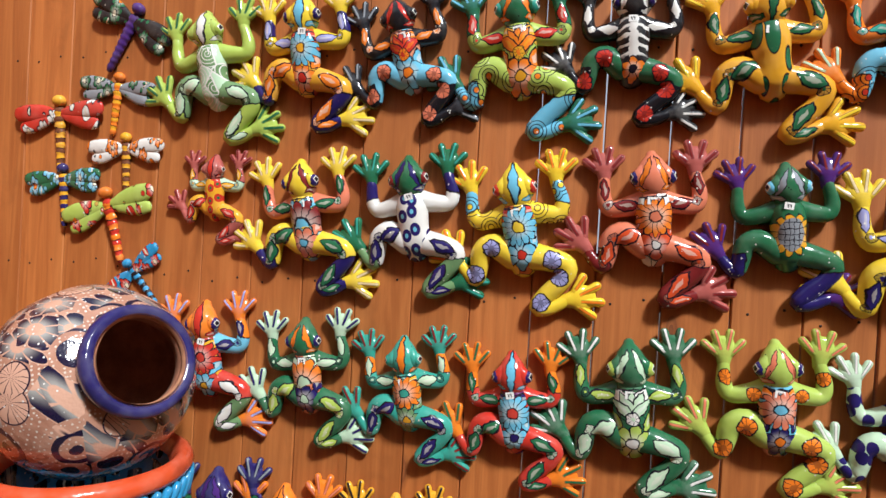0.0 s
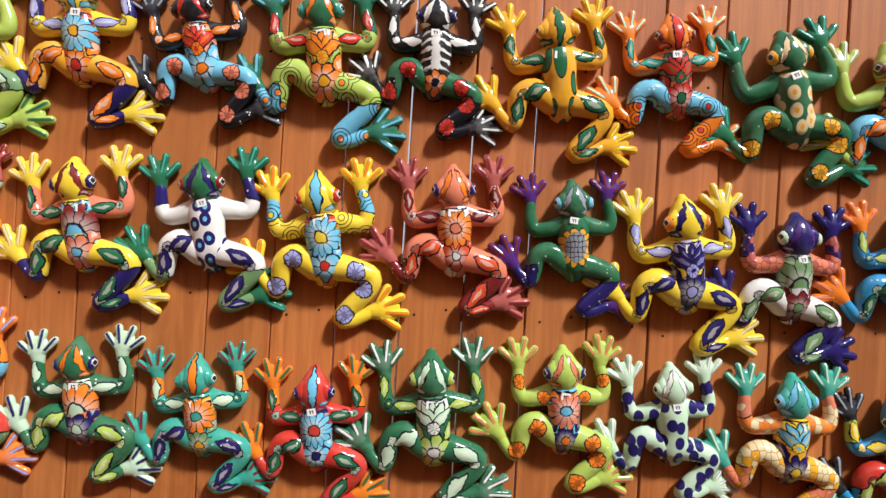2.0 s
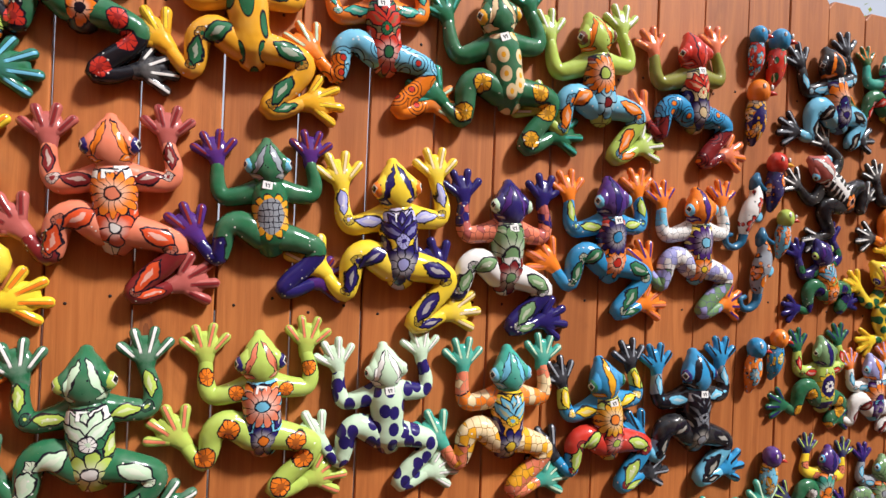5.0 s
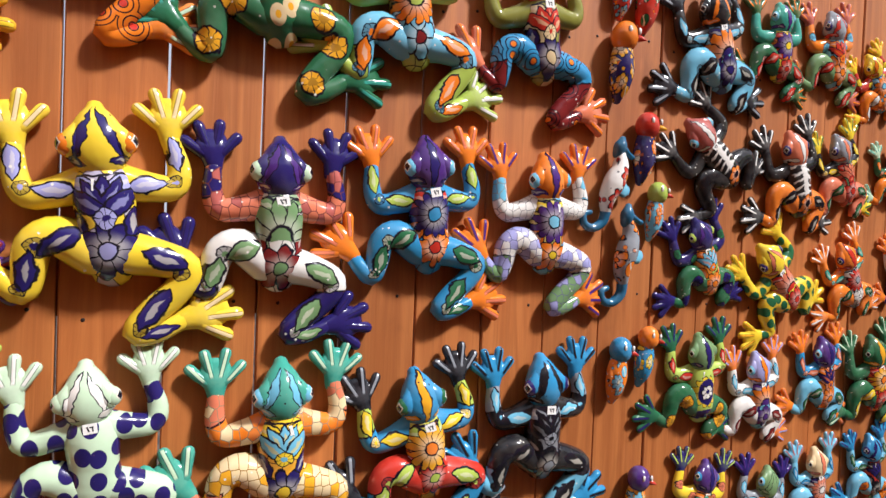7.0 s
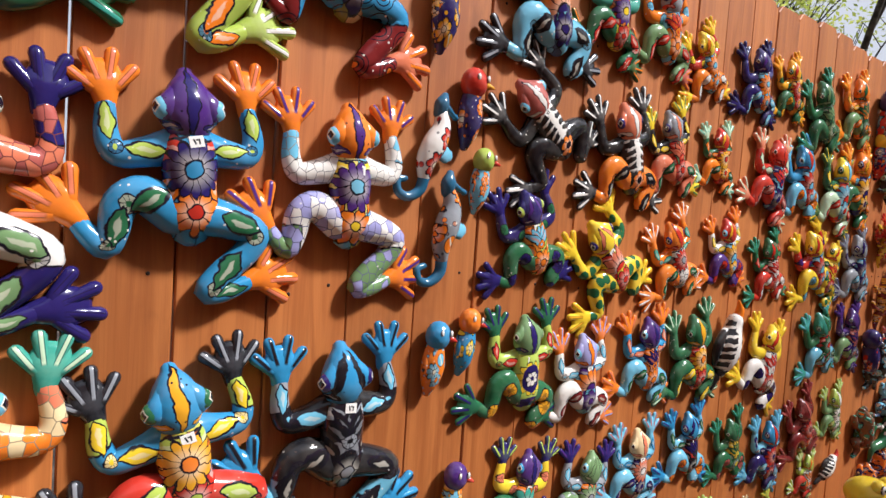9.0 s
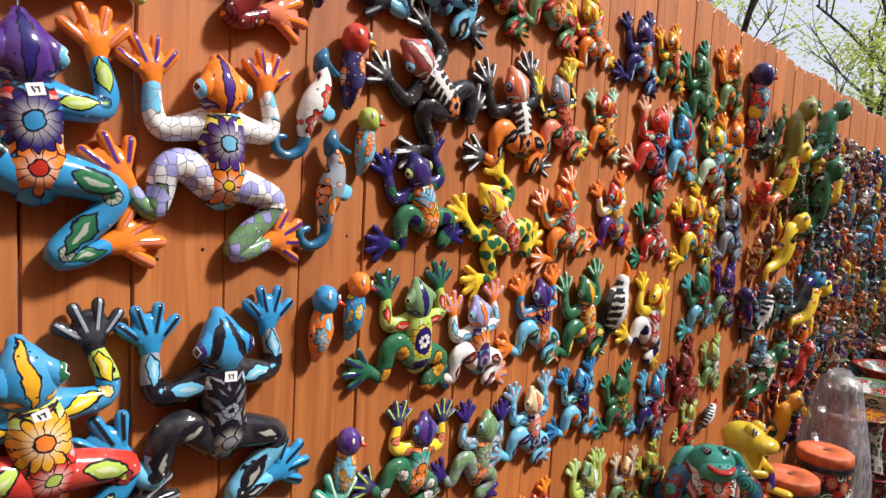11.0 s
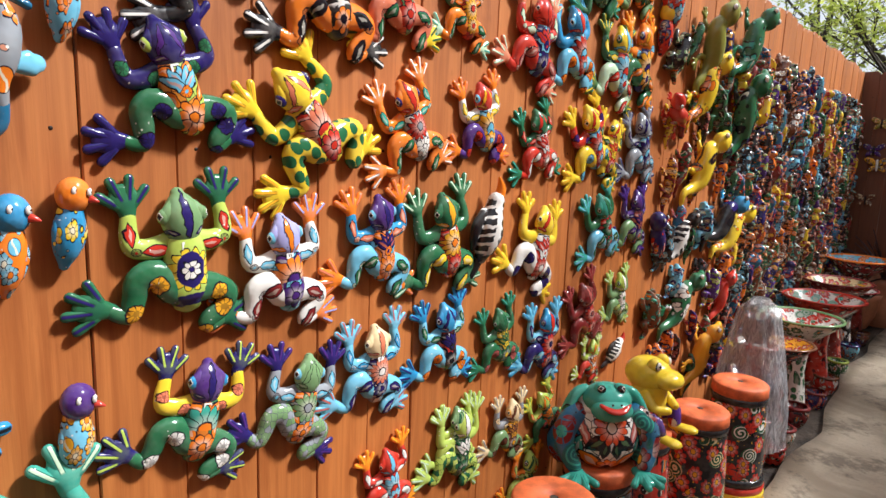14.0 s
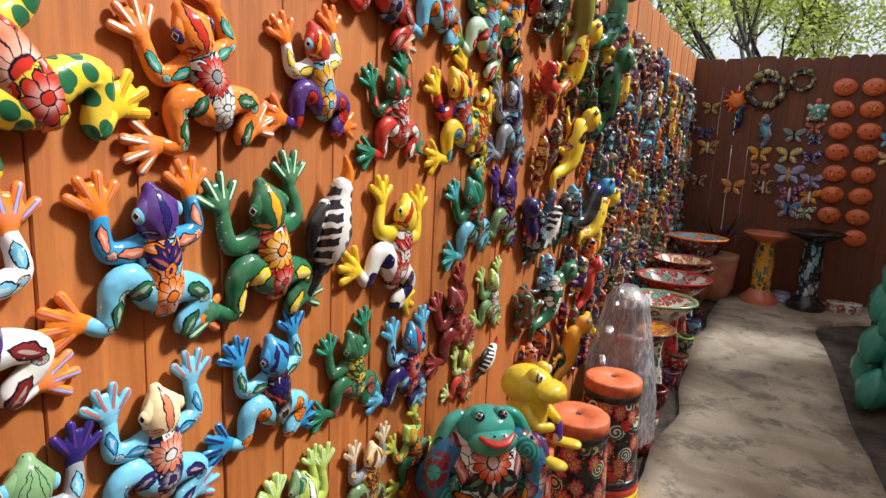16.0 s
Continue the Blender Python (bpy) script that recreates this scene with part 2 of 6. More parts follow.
def glaze(spec):
    """Glazed, hand-painted ceramic: 'plain:a:b', 'patch:a:b', 'flower:a:b:c' and so on, or one colour's name."""
    if spec in GLAZES:
        return GLAZES[spec]
    words = spec.split(":")
    kind = words[0] if len(words) > 1 else "plain"
    names = words[1:] if len(words) > 1 else [spec, spec]
    style = names.pop() if kind in ("arm", "leg") else ""
    a, b, c = [PALETTE[w] for w in (names + names[:1] * 3)[:3]]
    n = Nodes("glaze_" + spec.replace(":", "_"), 0.16)
    seed = sum(ord(ch) * (i + 3) for i, ch in enumerate(spec)) % 97
    at = n.coord()
    x, y, z = n.xyz(at)
    here = n.moved(at, place=n.math("MULTIPLY", n.random(), 40.0))
    soft = n.noise(here, 5.0, 2.0)
    sway = n.math("MULTIPLY", n.math("SUBTRACT", n.noise(here, 11.0, 2.0), 0.5), 0.07)
    x, y = n.math("ADD", x, sway), n.math("ADD", y, n.math("MULTIPLY", n.math("SUBTRACT", n.noise(n.moved(here, place=(5, 3, 1)), 9.0, 2.0), 0.5), 0.07))
    base = n.mix(n.step(soft, 0.35, 0.75), a, n.mix(0.05, a, (0.9, 0.85, 0.7)))
    if kind == "plain" and names[0] == names[1]:
        colour = n.mix(n.step(n.noise(here, 3.0, 3.0), 0.5, 0.8), base, n.mix(0.35, a, (0.02, 0.02, 0.02)))
    elif kind == "plain":
        v = n.cells(n.moved(here, (1, 0.55, 0.6)), 3.6)
        d = v.outputs["Distance"]
        colour = n.mix(n.step(d, 0.30, 0.28), base, INK)
        colour = n.mix(n.step(d, 0.26, 0.24), colour, b)
        colour = n.mix(n.step(d, 0.12, 0.10), colour, n.mix(0.5, a, (0.7, 0.66, 0.5)))
    elif kind in ("arm", "leg"):
        end = base if names[0] == names[1] else b
        colour = limb_paint(n, x, y, kind, base, end, c, style, here, soft, seed)
    elif kind == "crest":
        accent = PALETTE[(names + names[:1])[3]]
        colour = crest_paint(n, x, y, base, b, c, accent, seed, here)
    elif kind == "brow":
        side = n.math("ABSOLUTE", x)
        pale = n.mix(0.5, b, (0.74, 0.70, 0.58))
        colour = base
        if seed % 2:
            colour = stroke(n, side, y, (0.0, 0.80, 90, 0.22, 0.040 + 0.008 * (seed % 3)), colour, b, b)
        else:
            colour = stroke(n, side, y, (0.075, 0.80, 112, 0.17, 0.030), colour, b, b)
        colour = stroke(n, side, y, (0.12, 0.66, 20, 0.07, 0.026), colour, b, pale)
        dots = n.cells(here, 19.0).outputs["Distance"]
        colour = n.mix(n.math("MULTIPLY", n.step(dots, 0.16, 0.12), n.step(soft, 0.50, 0.54)), colour, INK)
    elif kind == "patch":
        bent = n.moved(here, (1.15, 0.85, 0.9))
        v = n.cells(bent, 4.6)
        d, pick = v.outputs["Distance"], n.xyz(v.outputs["Color"])
        off = n.n.new("ShaderNodeVectorMath")
        off.operation = "SUBTRACT"
        n.put(off.inputs[0], bent), n.put(off.inputs[1], v.outputs["Position"])
        px, py, pz = n.xyz(off.outputs[0])
        px = n.math("ADD", px, sway)
        third = n.mix(n.step(pick[2], 0.5, 0.52), PALETTE["orange"], (0.72, 0.66, 0.48))
        veil = n.cells(here, 9.0)
        vd = veil.outputs["Distance"]
        ground_paint = n.mix(n.step(vd, 0.27, 0.24), base, n.mix(0.75, a, INK))
        ground_paint = n.mix(n.step(vd, 0.22, 0.19), ground_paint, n.mix(n.step(n.xyz(veil.outputs["Color"])[0], 0.5, 0.52), n.mix(0.5, a, b), b))
        leaf = n.mix(n.step(d, 0.36, 0.335), ground_paint, INK)
        leaf = n.mix(n.step(d, 0.325, 0.305), leaf, b)
        vein = n.math("ABSOLUTE", n.math("ADD", px, n.math("MULTIPLY", py, 0.5)))
        leaf = n.mix(n.math("MULTIPLY", n.step(vein, 0.014, 0.008), n.step(d, 0.34, 0.32)), leaf, (0.7, 0.66, 0.5))
        bloom = petals(n, px, py, 0.0, 0.0, 0.098, 6 + seed % 3, ground_paint, b, third)
        colour = n.mix(n.step(pick[0], 0.5, 0.51), leaf, bloom)
        dots = n.cells(here, 15.0).outputs["Distance"]
        colour = n.mix(n.math("MULTIPLY", n.step(dots, 0.17, 0.14), n.step(soft, 0.52, 0.57)), colour, (0.74, 0.72, 0.64))
    elif kind == "folk":
        v = n.cells(here, 3.6)
        e = n.cells(here, 3.6, "DISTANCE_TO_EDGE").outputs["Distance"]
        off = n.n.new("ShaderNodeVectorMath")
        off.operation = "SUBTRACT"
        n.put(off.inputs[0], here), n.put(off.inputs[1], v.outputs["Position"])
        px, py, pz = n.xyz(off.outputs[0])
        d, pick = v.outputs["Distance"], n.xyz(v.outputs["Color"])
        flat = n.math("SUBTRACT", px, py)
        bloom = petals(n, flat, pz, 0.0, 0.0, 0.17, 8, base, c, PALETTE["gold"])
        curl = n.math("FRACT", n.math("ADD", n.math("MULTIPLY", d, 5.5), n.math("MULTIPLY", n.math("ARCTAN2", pz, flat), 0.159)))
        scroll = n.mix(n.math("MULTIPLY", n.step(curl, 0.60, 0.66), n.step(d, 0.56, 0.52)), n.mix(n.step(d, 0.6, 0.56), base, n.mix(0.6, base, PALETTE["green"])), b)
        leaves = n.mix(n.step(d, 0.55, 0.51), base, n.mix(n.step(d, 0.28, 0.24), c, b))
        leaves = n.mix(n.step(n.math("ABSOLUTE", n.math("SINE", n.math("MULTIPLY", n.math("ARCTAN2", pz, flat), 3.0))), 0.3, 0.2), leaves, base)
        colour = n.mix(n.step(pick[0], 0.36, 0.37), bloom, n.mix(n.step(pick[0], 0.7, 0.71), scroll, leaves))
        dots = n.cells(here, 13.0).outputs["Distance"]
        colour = n.mix(n.math("MULTIPLY", n.step(dots, 0.2, 0.16), n.step(e, 0.12, 0.10)), colour, PALETTE["gold"] if names[0] == "black" else INK)
    elif kind == "spots":
        v = n.cells(n.moved(here, (1.1, 0.85, 1)), 7.0, random=0.8, flat=True)
        d = v.outputs["Distance"]
        colour = n.mix(n.step(d, 0.41, 0.38), base, b)
        colour = n.mix(n.step(d, 0.16, 0.13), colour, c if c != a else b)
    elif kind == "lace":
        v = n.cells(here, 5.5, flat=True)
        e = n.cells(here, 5.5, "DISTANCE_TO_EDGE", flat=True).outputs["Distance"]
        rings = n.math("FRACT", n.math("MULTIPLY", v.outputs["Distance"], 5.0))
        pick = n.xyz(v.outputs["Color"])
        colour = n.mix(n.step(pick[0], 0.55, 0.58), base, c)
        colour = n.mix(n.math("MULTIPLY", n.step(rings, 0.72, 0.80), n.step(pick[1], 0.3, 0.35)), colour, b)
        colour = n.mix(n.step(e, 0.050, 0.032), colour, b)
    elif kind == "skeleton":
        bars = n.math("FRACT", n.math("ADD", n.math("MULTIPLY", y, 11.0), n.math("MULTIPLY", n.math("ABSOLUTE", x), 4.0)))
        wide = n.math("MULTIPLY", n.step(n.math("ABSOLUTE", x), 0.16, 0.14), n.step(y, 0.2, 0.24))
        colour = n.mix(n.math("MULTIPLY", n.step(bars, 0.62, 0.70), wide), base, b)
        spine = n.step(n.math("ABSOLUTE", n.math("ADD", x, n.math("MULTIPLY", n.math("SINE", n.math("MULTIPLY", y, 70.0)), 0.008))), 0.045, 0.035)
        colour = n.mix(n.math("MULTIPLY", spine, n.step(y, 0.2, 0.22)), colour, b)
        colour = petals(n, x, y, 0.0, 0.09, 0.12, 6, colour, c, INK)
    elif kind == "stripes":
        bars = n.math("FRACT", n.math("MULTIPLY", y, 7.0))
        colour = n.mix(n.step(bars, 0.55, 0.6), base, b)
        colour = n.mix(n.step(bars, 0.1, 0.06), colour, INK)
    elif kind == "leaf":
        v = n.cells(n.moved(here, (2.6, 0.9, 1)), 3.0)
        colour = n.mix(n.step(v.outputs["Distance"], 0.50, 0.47), base, INK)
        colour = n.mix(n.step(v.outputs["Distance"], 0.46, 0.43), colour, b)
    elif kind == "oval":
        colour = petals(n, x, y, 0.0, 0.32, 0.20, 12, base, PALETTE["yellow"], b)
        r = n.math("SQRT", n.math("ADD", n.math("POWER", n.math("ABSOLUTE", n.math("MULTIPLY", x, 1.3)), 2.0), n.math("POWER", n.math("ABSOLUTE", n.math("SUBTRACT", y, 0.32)), 2.0)))
        colour = n.mix(n.step(r, 0.165, 0.155), colour, b)
        colour = petals(n, x, y, 0.0, 0.32, 0.085, 7, colour, c, b)
        colour = n.mix(n.step(n.math("ABSOLUTE", n.math("SUBTRACT", y, 0.04)), 0.06, 0.05), colour, b)
    elif kind == "sunflower":
        colour = petals(n, x, y, 0.0, 0.30, 0.205, 13, PALETTE["green"], a, a)
        r = n.math("SQRT", n.math("ADD", n.math("MULTIPLY", x, x), n.math("POWER", n.math("ABSOLUTE", n.math("MULTIPLY", n.math("SUBTRACT", y, 0.30), 0.72)), 2.0)))
        net = n.math("MINIMUM", n.math("ABSOLUTE", n.math("SUBTRACT", n.math("FRACT", n.math("MULTIPLY", x, 22.0)), 0.5)), n.math("ABSOLUTE", n.math("SUBTRACT", n.math("FRACT", n.math("MULTIPLY", y, 18.0)), 0.5)))
        colour = n.mix(n.step(r, 0.118, 0.112), colour, n.mix(n.step(net, 0.10, 0.05), b, INK))
    else:
        v = n.cells(n.moved(here, (1, 0.8, 0.8)), 7.5, flat=True)
        colour = n.mix(n.step(v.outputs["Distance"], 0.36, 0.33), base, INK)
        colour = n.mix(n.step(v.outputs["Distance"], 0.31, 0.28), colour, n.mix(0.5, b, c))
        high, low = 0.40 + 0.03 * (seed % 3), 0.10 + 0.02 * (seed % 4)
        colour = petals(n, x, y, 0.0, high - 0.02, 0.19 + 0.02 * (seed % 3), 9 + seed % 5, colour, c, b)
        colour = petals(n, x, y, 0.0, high + 0.02, 0.115 + 0.02 * (seed % 2), 6 + seed % 5, colour, b, c)
        colour = petals(n, x, y, (seed % 5 - 2) * 0.02, low, 0.15 + 0.02 * (seed % 4), 5 + seed % 6, colour, n.mix(0.35, c, b), b)
        colour = petals(n, x, y, (seed % 5 - 2) * 0.02, low, 0.075, 7, colour, a, PALETTE["gold"])
        dots = n.cells(here, 15.0).outputs["Distance"]
        colour = n.mix(n.math("MULTIPLY", n.step(dots, 0.15, 0.12), n.step(soft, 0.58, 0.62)), colour, (0.72, 0.7, 0.62))
    worn = n.noise(here, 55.0, 4.0, 0.6)
    colour = n.mix(n.step(worn, 0.66, 0.74), colour, n.mix(0.2, colour, PALETTE["clay"]))
    n.put(n.bsdf.inputs["Roughness"], n.math("MULTIPLY_ADD", n.noise(here, 9.0), 0.12, 0.10))
    n.bsdf.inputs["Specular IOR Level"].default_value = 0.42
    n.bump(n.noise(here, 5.0, 2.0), 0.10, 0.04)
    GLAZES[spec] = n.colour(colour)
    return GLAZES[spec]


def hand_glaze(spec):
    """Glaze for a hand, with a painted stroke along each finger."""
    key = "hand_" + spec
    if key not in GLAZES:
        a, b = [PALETTE[w] for w in spec.split(":")]
        n = Nodes("glaze_hand_" + spec.replace(":", "_"), 0.15)
        at = n.coord()
        x, y, z = n.xyz(at)
        r = n.math("SQRT", n.math("ADD", n.math("MULTIPLY", x, x), n.math("MULTIPLY", y, y)))
        turn = n.math("FRACT", n.math("ADD", n.math("MULTIPLY", n.math("ARCTAN2", x, y), 1.0 / radians(29)), 0.0))
        off = n.math("MULTIPLY", n.math("ABSOLUTE", n.math("SUBTRACT", turn, 0.5)), r)
        along = n.math("MULTIPLY", n.step(r, 0.09, 0.11), n.step(z, 0.0, 0.015))
        base = n.mix(n.step(n.noise(at, 12.0), 0.35, 0.7), a, n.mix(0.12, a, b))
        colour = n.mix(n.math("MULTIPLY", n.step(off, 0.030, 0.024), along), base, n.mix(0.6, a, INK))
        colour = n.mix(n.math("MULTIPLY", n.step(off, 0.020, 0.015), along), colour, b)
        n.bsdf.inputs["Specular IOR Level"].default_value = 0.42
        n.bump(n.noise(at, 9.0, 2.0), 0.1, 0.02)
        GLAZES[key] = n.colour(colour)
    return GLAZES[key]


def eye_glaze(spec):
    key = "eye_" + spec
    if key not in GLAZES:
        n = Nodes("glaze_eye_" + spec, 0.08)
        x, y, z = n.xyz(n.coord())
        d = n.math("ADD", n.math("ABSOLUTE", n.math("SUBTRACT", x, 0.4)), n.math("ABSOLUTE", n.math("SUBTRACT", y, 0.1)))
        colour = n.mix(n.step(z, 0.10, 0.16), INK, PALETTE[spec])
        colour = n.mix(n.step(d, 0.62, 0.56), colour, (0.7, 0.66, 0.55))
        colour = n.mix(n.step(d, 0.46, 0.40), colour, INK)
        n.bsdf.inputs["Coat Weight"].default_value = 0.6
        GLAZES[key] = n.colour(colour)
    return GLAZES[key]


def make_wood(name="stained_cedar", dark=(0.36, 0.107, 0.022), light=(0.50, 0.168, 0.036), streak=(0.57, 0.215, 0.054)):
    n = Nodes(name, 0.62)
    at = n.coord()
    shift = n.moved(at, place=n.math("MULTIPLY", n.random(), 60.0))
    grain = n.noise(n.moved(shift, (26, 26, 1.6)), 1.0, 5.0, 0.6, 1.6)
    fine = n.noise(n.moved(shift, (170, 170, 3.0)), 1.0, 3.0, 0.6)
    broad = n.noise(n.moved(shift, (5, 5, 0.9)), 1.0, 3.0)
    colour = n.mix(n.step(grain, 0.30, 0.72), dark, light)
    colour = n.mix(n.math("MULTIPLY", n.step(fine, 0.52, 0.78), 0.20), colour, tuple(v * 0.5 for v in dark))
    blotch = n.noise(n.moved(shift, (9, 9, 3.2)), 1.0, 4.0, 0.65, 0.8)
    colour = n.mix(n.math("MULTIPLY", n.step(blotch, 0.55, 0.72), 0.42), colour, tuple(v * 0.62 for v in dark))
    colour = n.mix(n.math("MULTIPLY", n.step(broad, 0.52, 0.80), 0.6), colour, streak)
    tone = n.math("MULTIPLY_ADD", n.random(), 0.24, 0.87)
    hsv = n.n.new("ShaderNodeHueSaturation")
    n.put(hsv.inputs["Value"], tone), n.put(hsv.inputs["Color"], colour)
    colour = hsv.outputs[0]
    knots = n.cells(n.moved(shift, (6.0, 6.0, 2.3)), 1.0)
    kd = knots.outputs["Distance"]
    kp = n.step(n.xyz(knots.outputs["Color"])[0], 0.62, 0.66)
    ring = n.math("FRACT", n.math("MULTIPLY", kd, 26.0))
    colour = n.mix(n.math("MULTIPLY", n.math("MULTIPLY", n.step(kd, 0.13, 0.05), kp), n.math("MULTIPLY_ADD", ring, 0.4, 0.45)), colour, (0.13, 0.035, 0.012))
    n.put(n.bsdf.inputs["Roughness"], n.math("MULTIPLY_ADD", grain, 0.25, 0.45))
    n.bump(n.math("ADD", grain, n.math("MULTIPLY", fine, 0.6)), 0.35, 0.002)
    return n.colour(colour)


def make_plain(name, colour, rough=0.5, metal=0.0, spread=0.25, scale=8.0, bump=0.2, depth=0.01):
    n = Nodes(name, rough)
    at = n.coord()
    big, small = n.noise(at, scale, 4.0), n.noise(at, scale * 9, 4.0)
    dark = tuple(v * (1 - spread * 1.6) for v in colour)
    light = tuple(min(1, v * (1 + spread)) for v in colour)
    n.bsdf.inputs["Metallic"].default_value = metal
    c = n.mix(n.step(big, 0.3, 0.7), dark, light)
    c = n.mix(n.math("MULTIPLY", n.step(small, 0.5, 0.75), 0.5), c, dark)
    n.bump(n.math("ADD", big, n.math("MULTIPLY", small, 0.5)), bump, depth)
    return n.colour(c)


def make_concrete():
    n = Nodes("weathered_concrete", 0.75)
    at = n.coord()
    big = n.noise(n.moved(at, (1.2, 1.0, 1)), 1.9, 6.0, 0.6, 0.6)
    mid = n.noise(n.moved(at, (1.25, 1.1, 1)), 3.0, 9.0, 0.76, 0.2)
    fine = n.noise(at, 60.0, 4.0, 0.7)
    c = n.mix(n.step(big, 0.35, 0.65), (0.30, 0.235, 0.16), (0.53, 0.44, 0.32))
    c = n.mix(n.math("MULTIPLY", n.step(mid, 0.50, 0.60), 0.68), c, (0.105, 0.078, 0.054))
    c = n.mix(n.math("MULTIPLY", n.step(fine, 0.5, 0.7), 0.4), c, (0.24, 0.215, 0.175))
    n.put(n.bsdf.inputs["Roughness"], n.math("MULTIPLY_ADD", mid, -0.35, 0.85))
    n.bump(n.math("ADD", mid, fine), 0.35, 0.006)
    return n.colour(c)


WOOD = make_wood()
# Red-brown cedar for the end fence, darkened to include the corner's shade.
SHADED_WOOD = make_wood("shade_darkened_cedar", (0.115, 0.036, 0.014), (0.17, 0.056, 0.021), (0.20, 0.072, 0.028))
CONCRETE = make_concrete()
SOIL = make_plain("leaf_strewn_soil", (0.075, 0.055, 0.04), 0.9, 0, 0.5, 5.0, 0.8, 0.03)
NAIL = make_plain("rusty_nail", (0.03, 0.02, 0.016), 0.6, 0.5)
PAPER = make_plain("white_price_sticker", (0.78, 0.77, 0.72), 0.6, 0, 0.05)
PENCIL = make_plain("black_marker_ink", (0.02, 0.02, 0.02), 0.6)
TERRACOTTA = make_plain("terracotta", PALETTE["terracotta"], 0.6, 0, 0.18, 6.0, 0.25, 0.006)
INSIDE = make_plain("brown_unglazed_clay", (0.34, 0.14, 0.075), 0.85, 0, 0.2, 5.0, 0.3, 0.006)
CLAY = make_plain("bare_clay", PALETTE["clay"], 0.75, 0, 0.18, 6.0, 0.3, 0.006)


# ---- building helpers ----
def finish(name, bm, material, smooth=True):
    me = bpy.data.meshes.new(name)
    bmesh.ops.recalc_face_normals(bm, faces=bm.faces)
    bm.to_mesh(me)
    bm.free()
    if smooth:
        me.polygons.foreach_set("use_smooth", [True] * len(me.polygons))
    for m in material if isinstance(material, (list, tuple)) else [material]:
        me.materials.append(m)
    return me


def part(name, bm, material, parent, label="", smooth=True):
    """One mesh object under a thing or a part."""
    me = bm if isinstance(bm, bpy.types.Mesh) else finish(name, bm, material, smooth)
    ob = new(name, me)
    ob.parent = parent
    if isinstance(bm, bpy.types.Mesh) and material is not None:
        ob.material_slots[0].link = "OBJECT"
        ob.material_slots[0].material = material
    return tagged(ob, label)


def empty(name, m, label, category, group="", kind=""):
    ob = new(name)
    ob.empty_display_size = 0.05
    ob.matrix_world = m
    return tagged(ob, label, category, group, kind)


def block(bm, size, place=(0, 0, 0), turn=None):
    m = Matrix.Translation(place) @ (turn or Matrix()) @ Matrix.Diagonal((*size, 1))
    return bmesh.ops.create_cube(bm, size=1, matrix=m)["verts"]


def ball(bm, place, radii, u=12, v=8, turn=None):
    m = Matrix.Translation(place) @ (turn or Matrix()) @ Matrix.Diagonal((*radii, 1))
    return bmesh.ops.create_uvsphere(bm, u_segments=u, v_segments=v, radius=1, matrix=m)["verts"]


def spline(points, steps):
    """Catmull-Rom through points of any length."""
    p = [np.array(q, float) for q in points]
    p = [2 * p[0] - p[1], *p, 2 * p[-1] - p[-2]]
    out = []
    for i in range(1, len(p) - 2):
        for k in range(steps):
            t = k / steps
            out.append(0.5 * (2 * p[i] + (p[i + 1] - p[i - 1]) * t + (2 * p[i - 1] - 5 * p[i] + 4 * p[i + 1] - p[i + 2]) * t * t
                              + (3 * p[i] - p[i - 1] - 3 * p[i + 1] + p[i + 2]) * t ** 3))
    return out + [p[-2]]


def tube(bm, knots, sides=10, steps=3, up=(0, 0, 1)):
    """A rounded tube through knots (x, y, z, half width, half depth)."""
    rows = spline(knots, steps)
    up = Vector(up)
    rings = []
    for i, q in enumerate(rows):
        a, b = rows[max(i - 1, 0)], rows[min(i + 1, len(rows) - 1)]
        t = Vector((b - a)[:3]).normalized()
        s = t.cross(up).normalized()
        nrm = s.cross(t)
        c, w, d = Vector(q[:3]), max(q[3], 0.002), max(q[4], 0.002)
        caps = [(-w * 0.92, 0.38), (-w * 0.6, 0.8)] if i == 0 else [(w * 0.6, 0.8), (w * 0.92, 0.38)] if i == len(rows) - 1 else []
        spots = [(0, 1)]
        spots = caps + spots if i == 0 else spots + caps
        for along, f in spots:
            rings.append([bm.verts.new(c + t * along + s * (w * f * math.cos(2 * math.pi * k / sides)) + nrm * (d * f * math.sin(2 * math.pi * k / sides))) for k in range(sides)])
    for r0, r1 in zip(rings, rings[1:]):
        for k in range(sides):
            bm.faces.new((r0[k], r0[(k + 1) % sides], r1[(k + 1) % sides], r1[k]))
    bm.faces.new(rings[0]), bm.faces.new(rings[-1])


def lathe(bm, profile, sides=32, place=(0, 0, 0), turn=None):
    """An open turned shape from (radius, height) pairs."""
    m = Matrix.Translation(place) @ (turn or Matrix())
    rings = [[bm.verts.new(m @ Vector((r * math.cos(2 * math.pi * k / sides), r * math.sin(2 * math.pi * k / sides), h))) for k in range(sides)] for r, h in profile]
    for r0, r1 in zip(rings, rings[1:]):
        for k in range(sides):
            bm.faces.new((r0[k], r0[(k + 1) % sides], r1[(k + 1) % sides], r1[k]))


def wall_pose(x, z, turn=0.0, size=1.0, out=0.0):
    """A pose on the fence: local x along it, local y up, local z out of it."""
    return pose(x, -out, z, 90) @ Matrix.Rotation(radians(turn), 4, "Z") @ Matrix.Scale(size, 4)


# ---- ground ----
def height(x):
    return 0.11 * min(1.0, max(0.0, (x - 5.8) / 2.8))


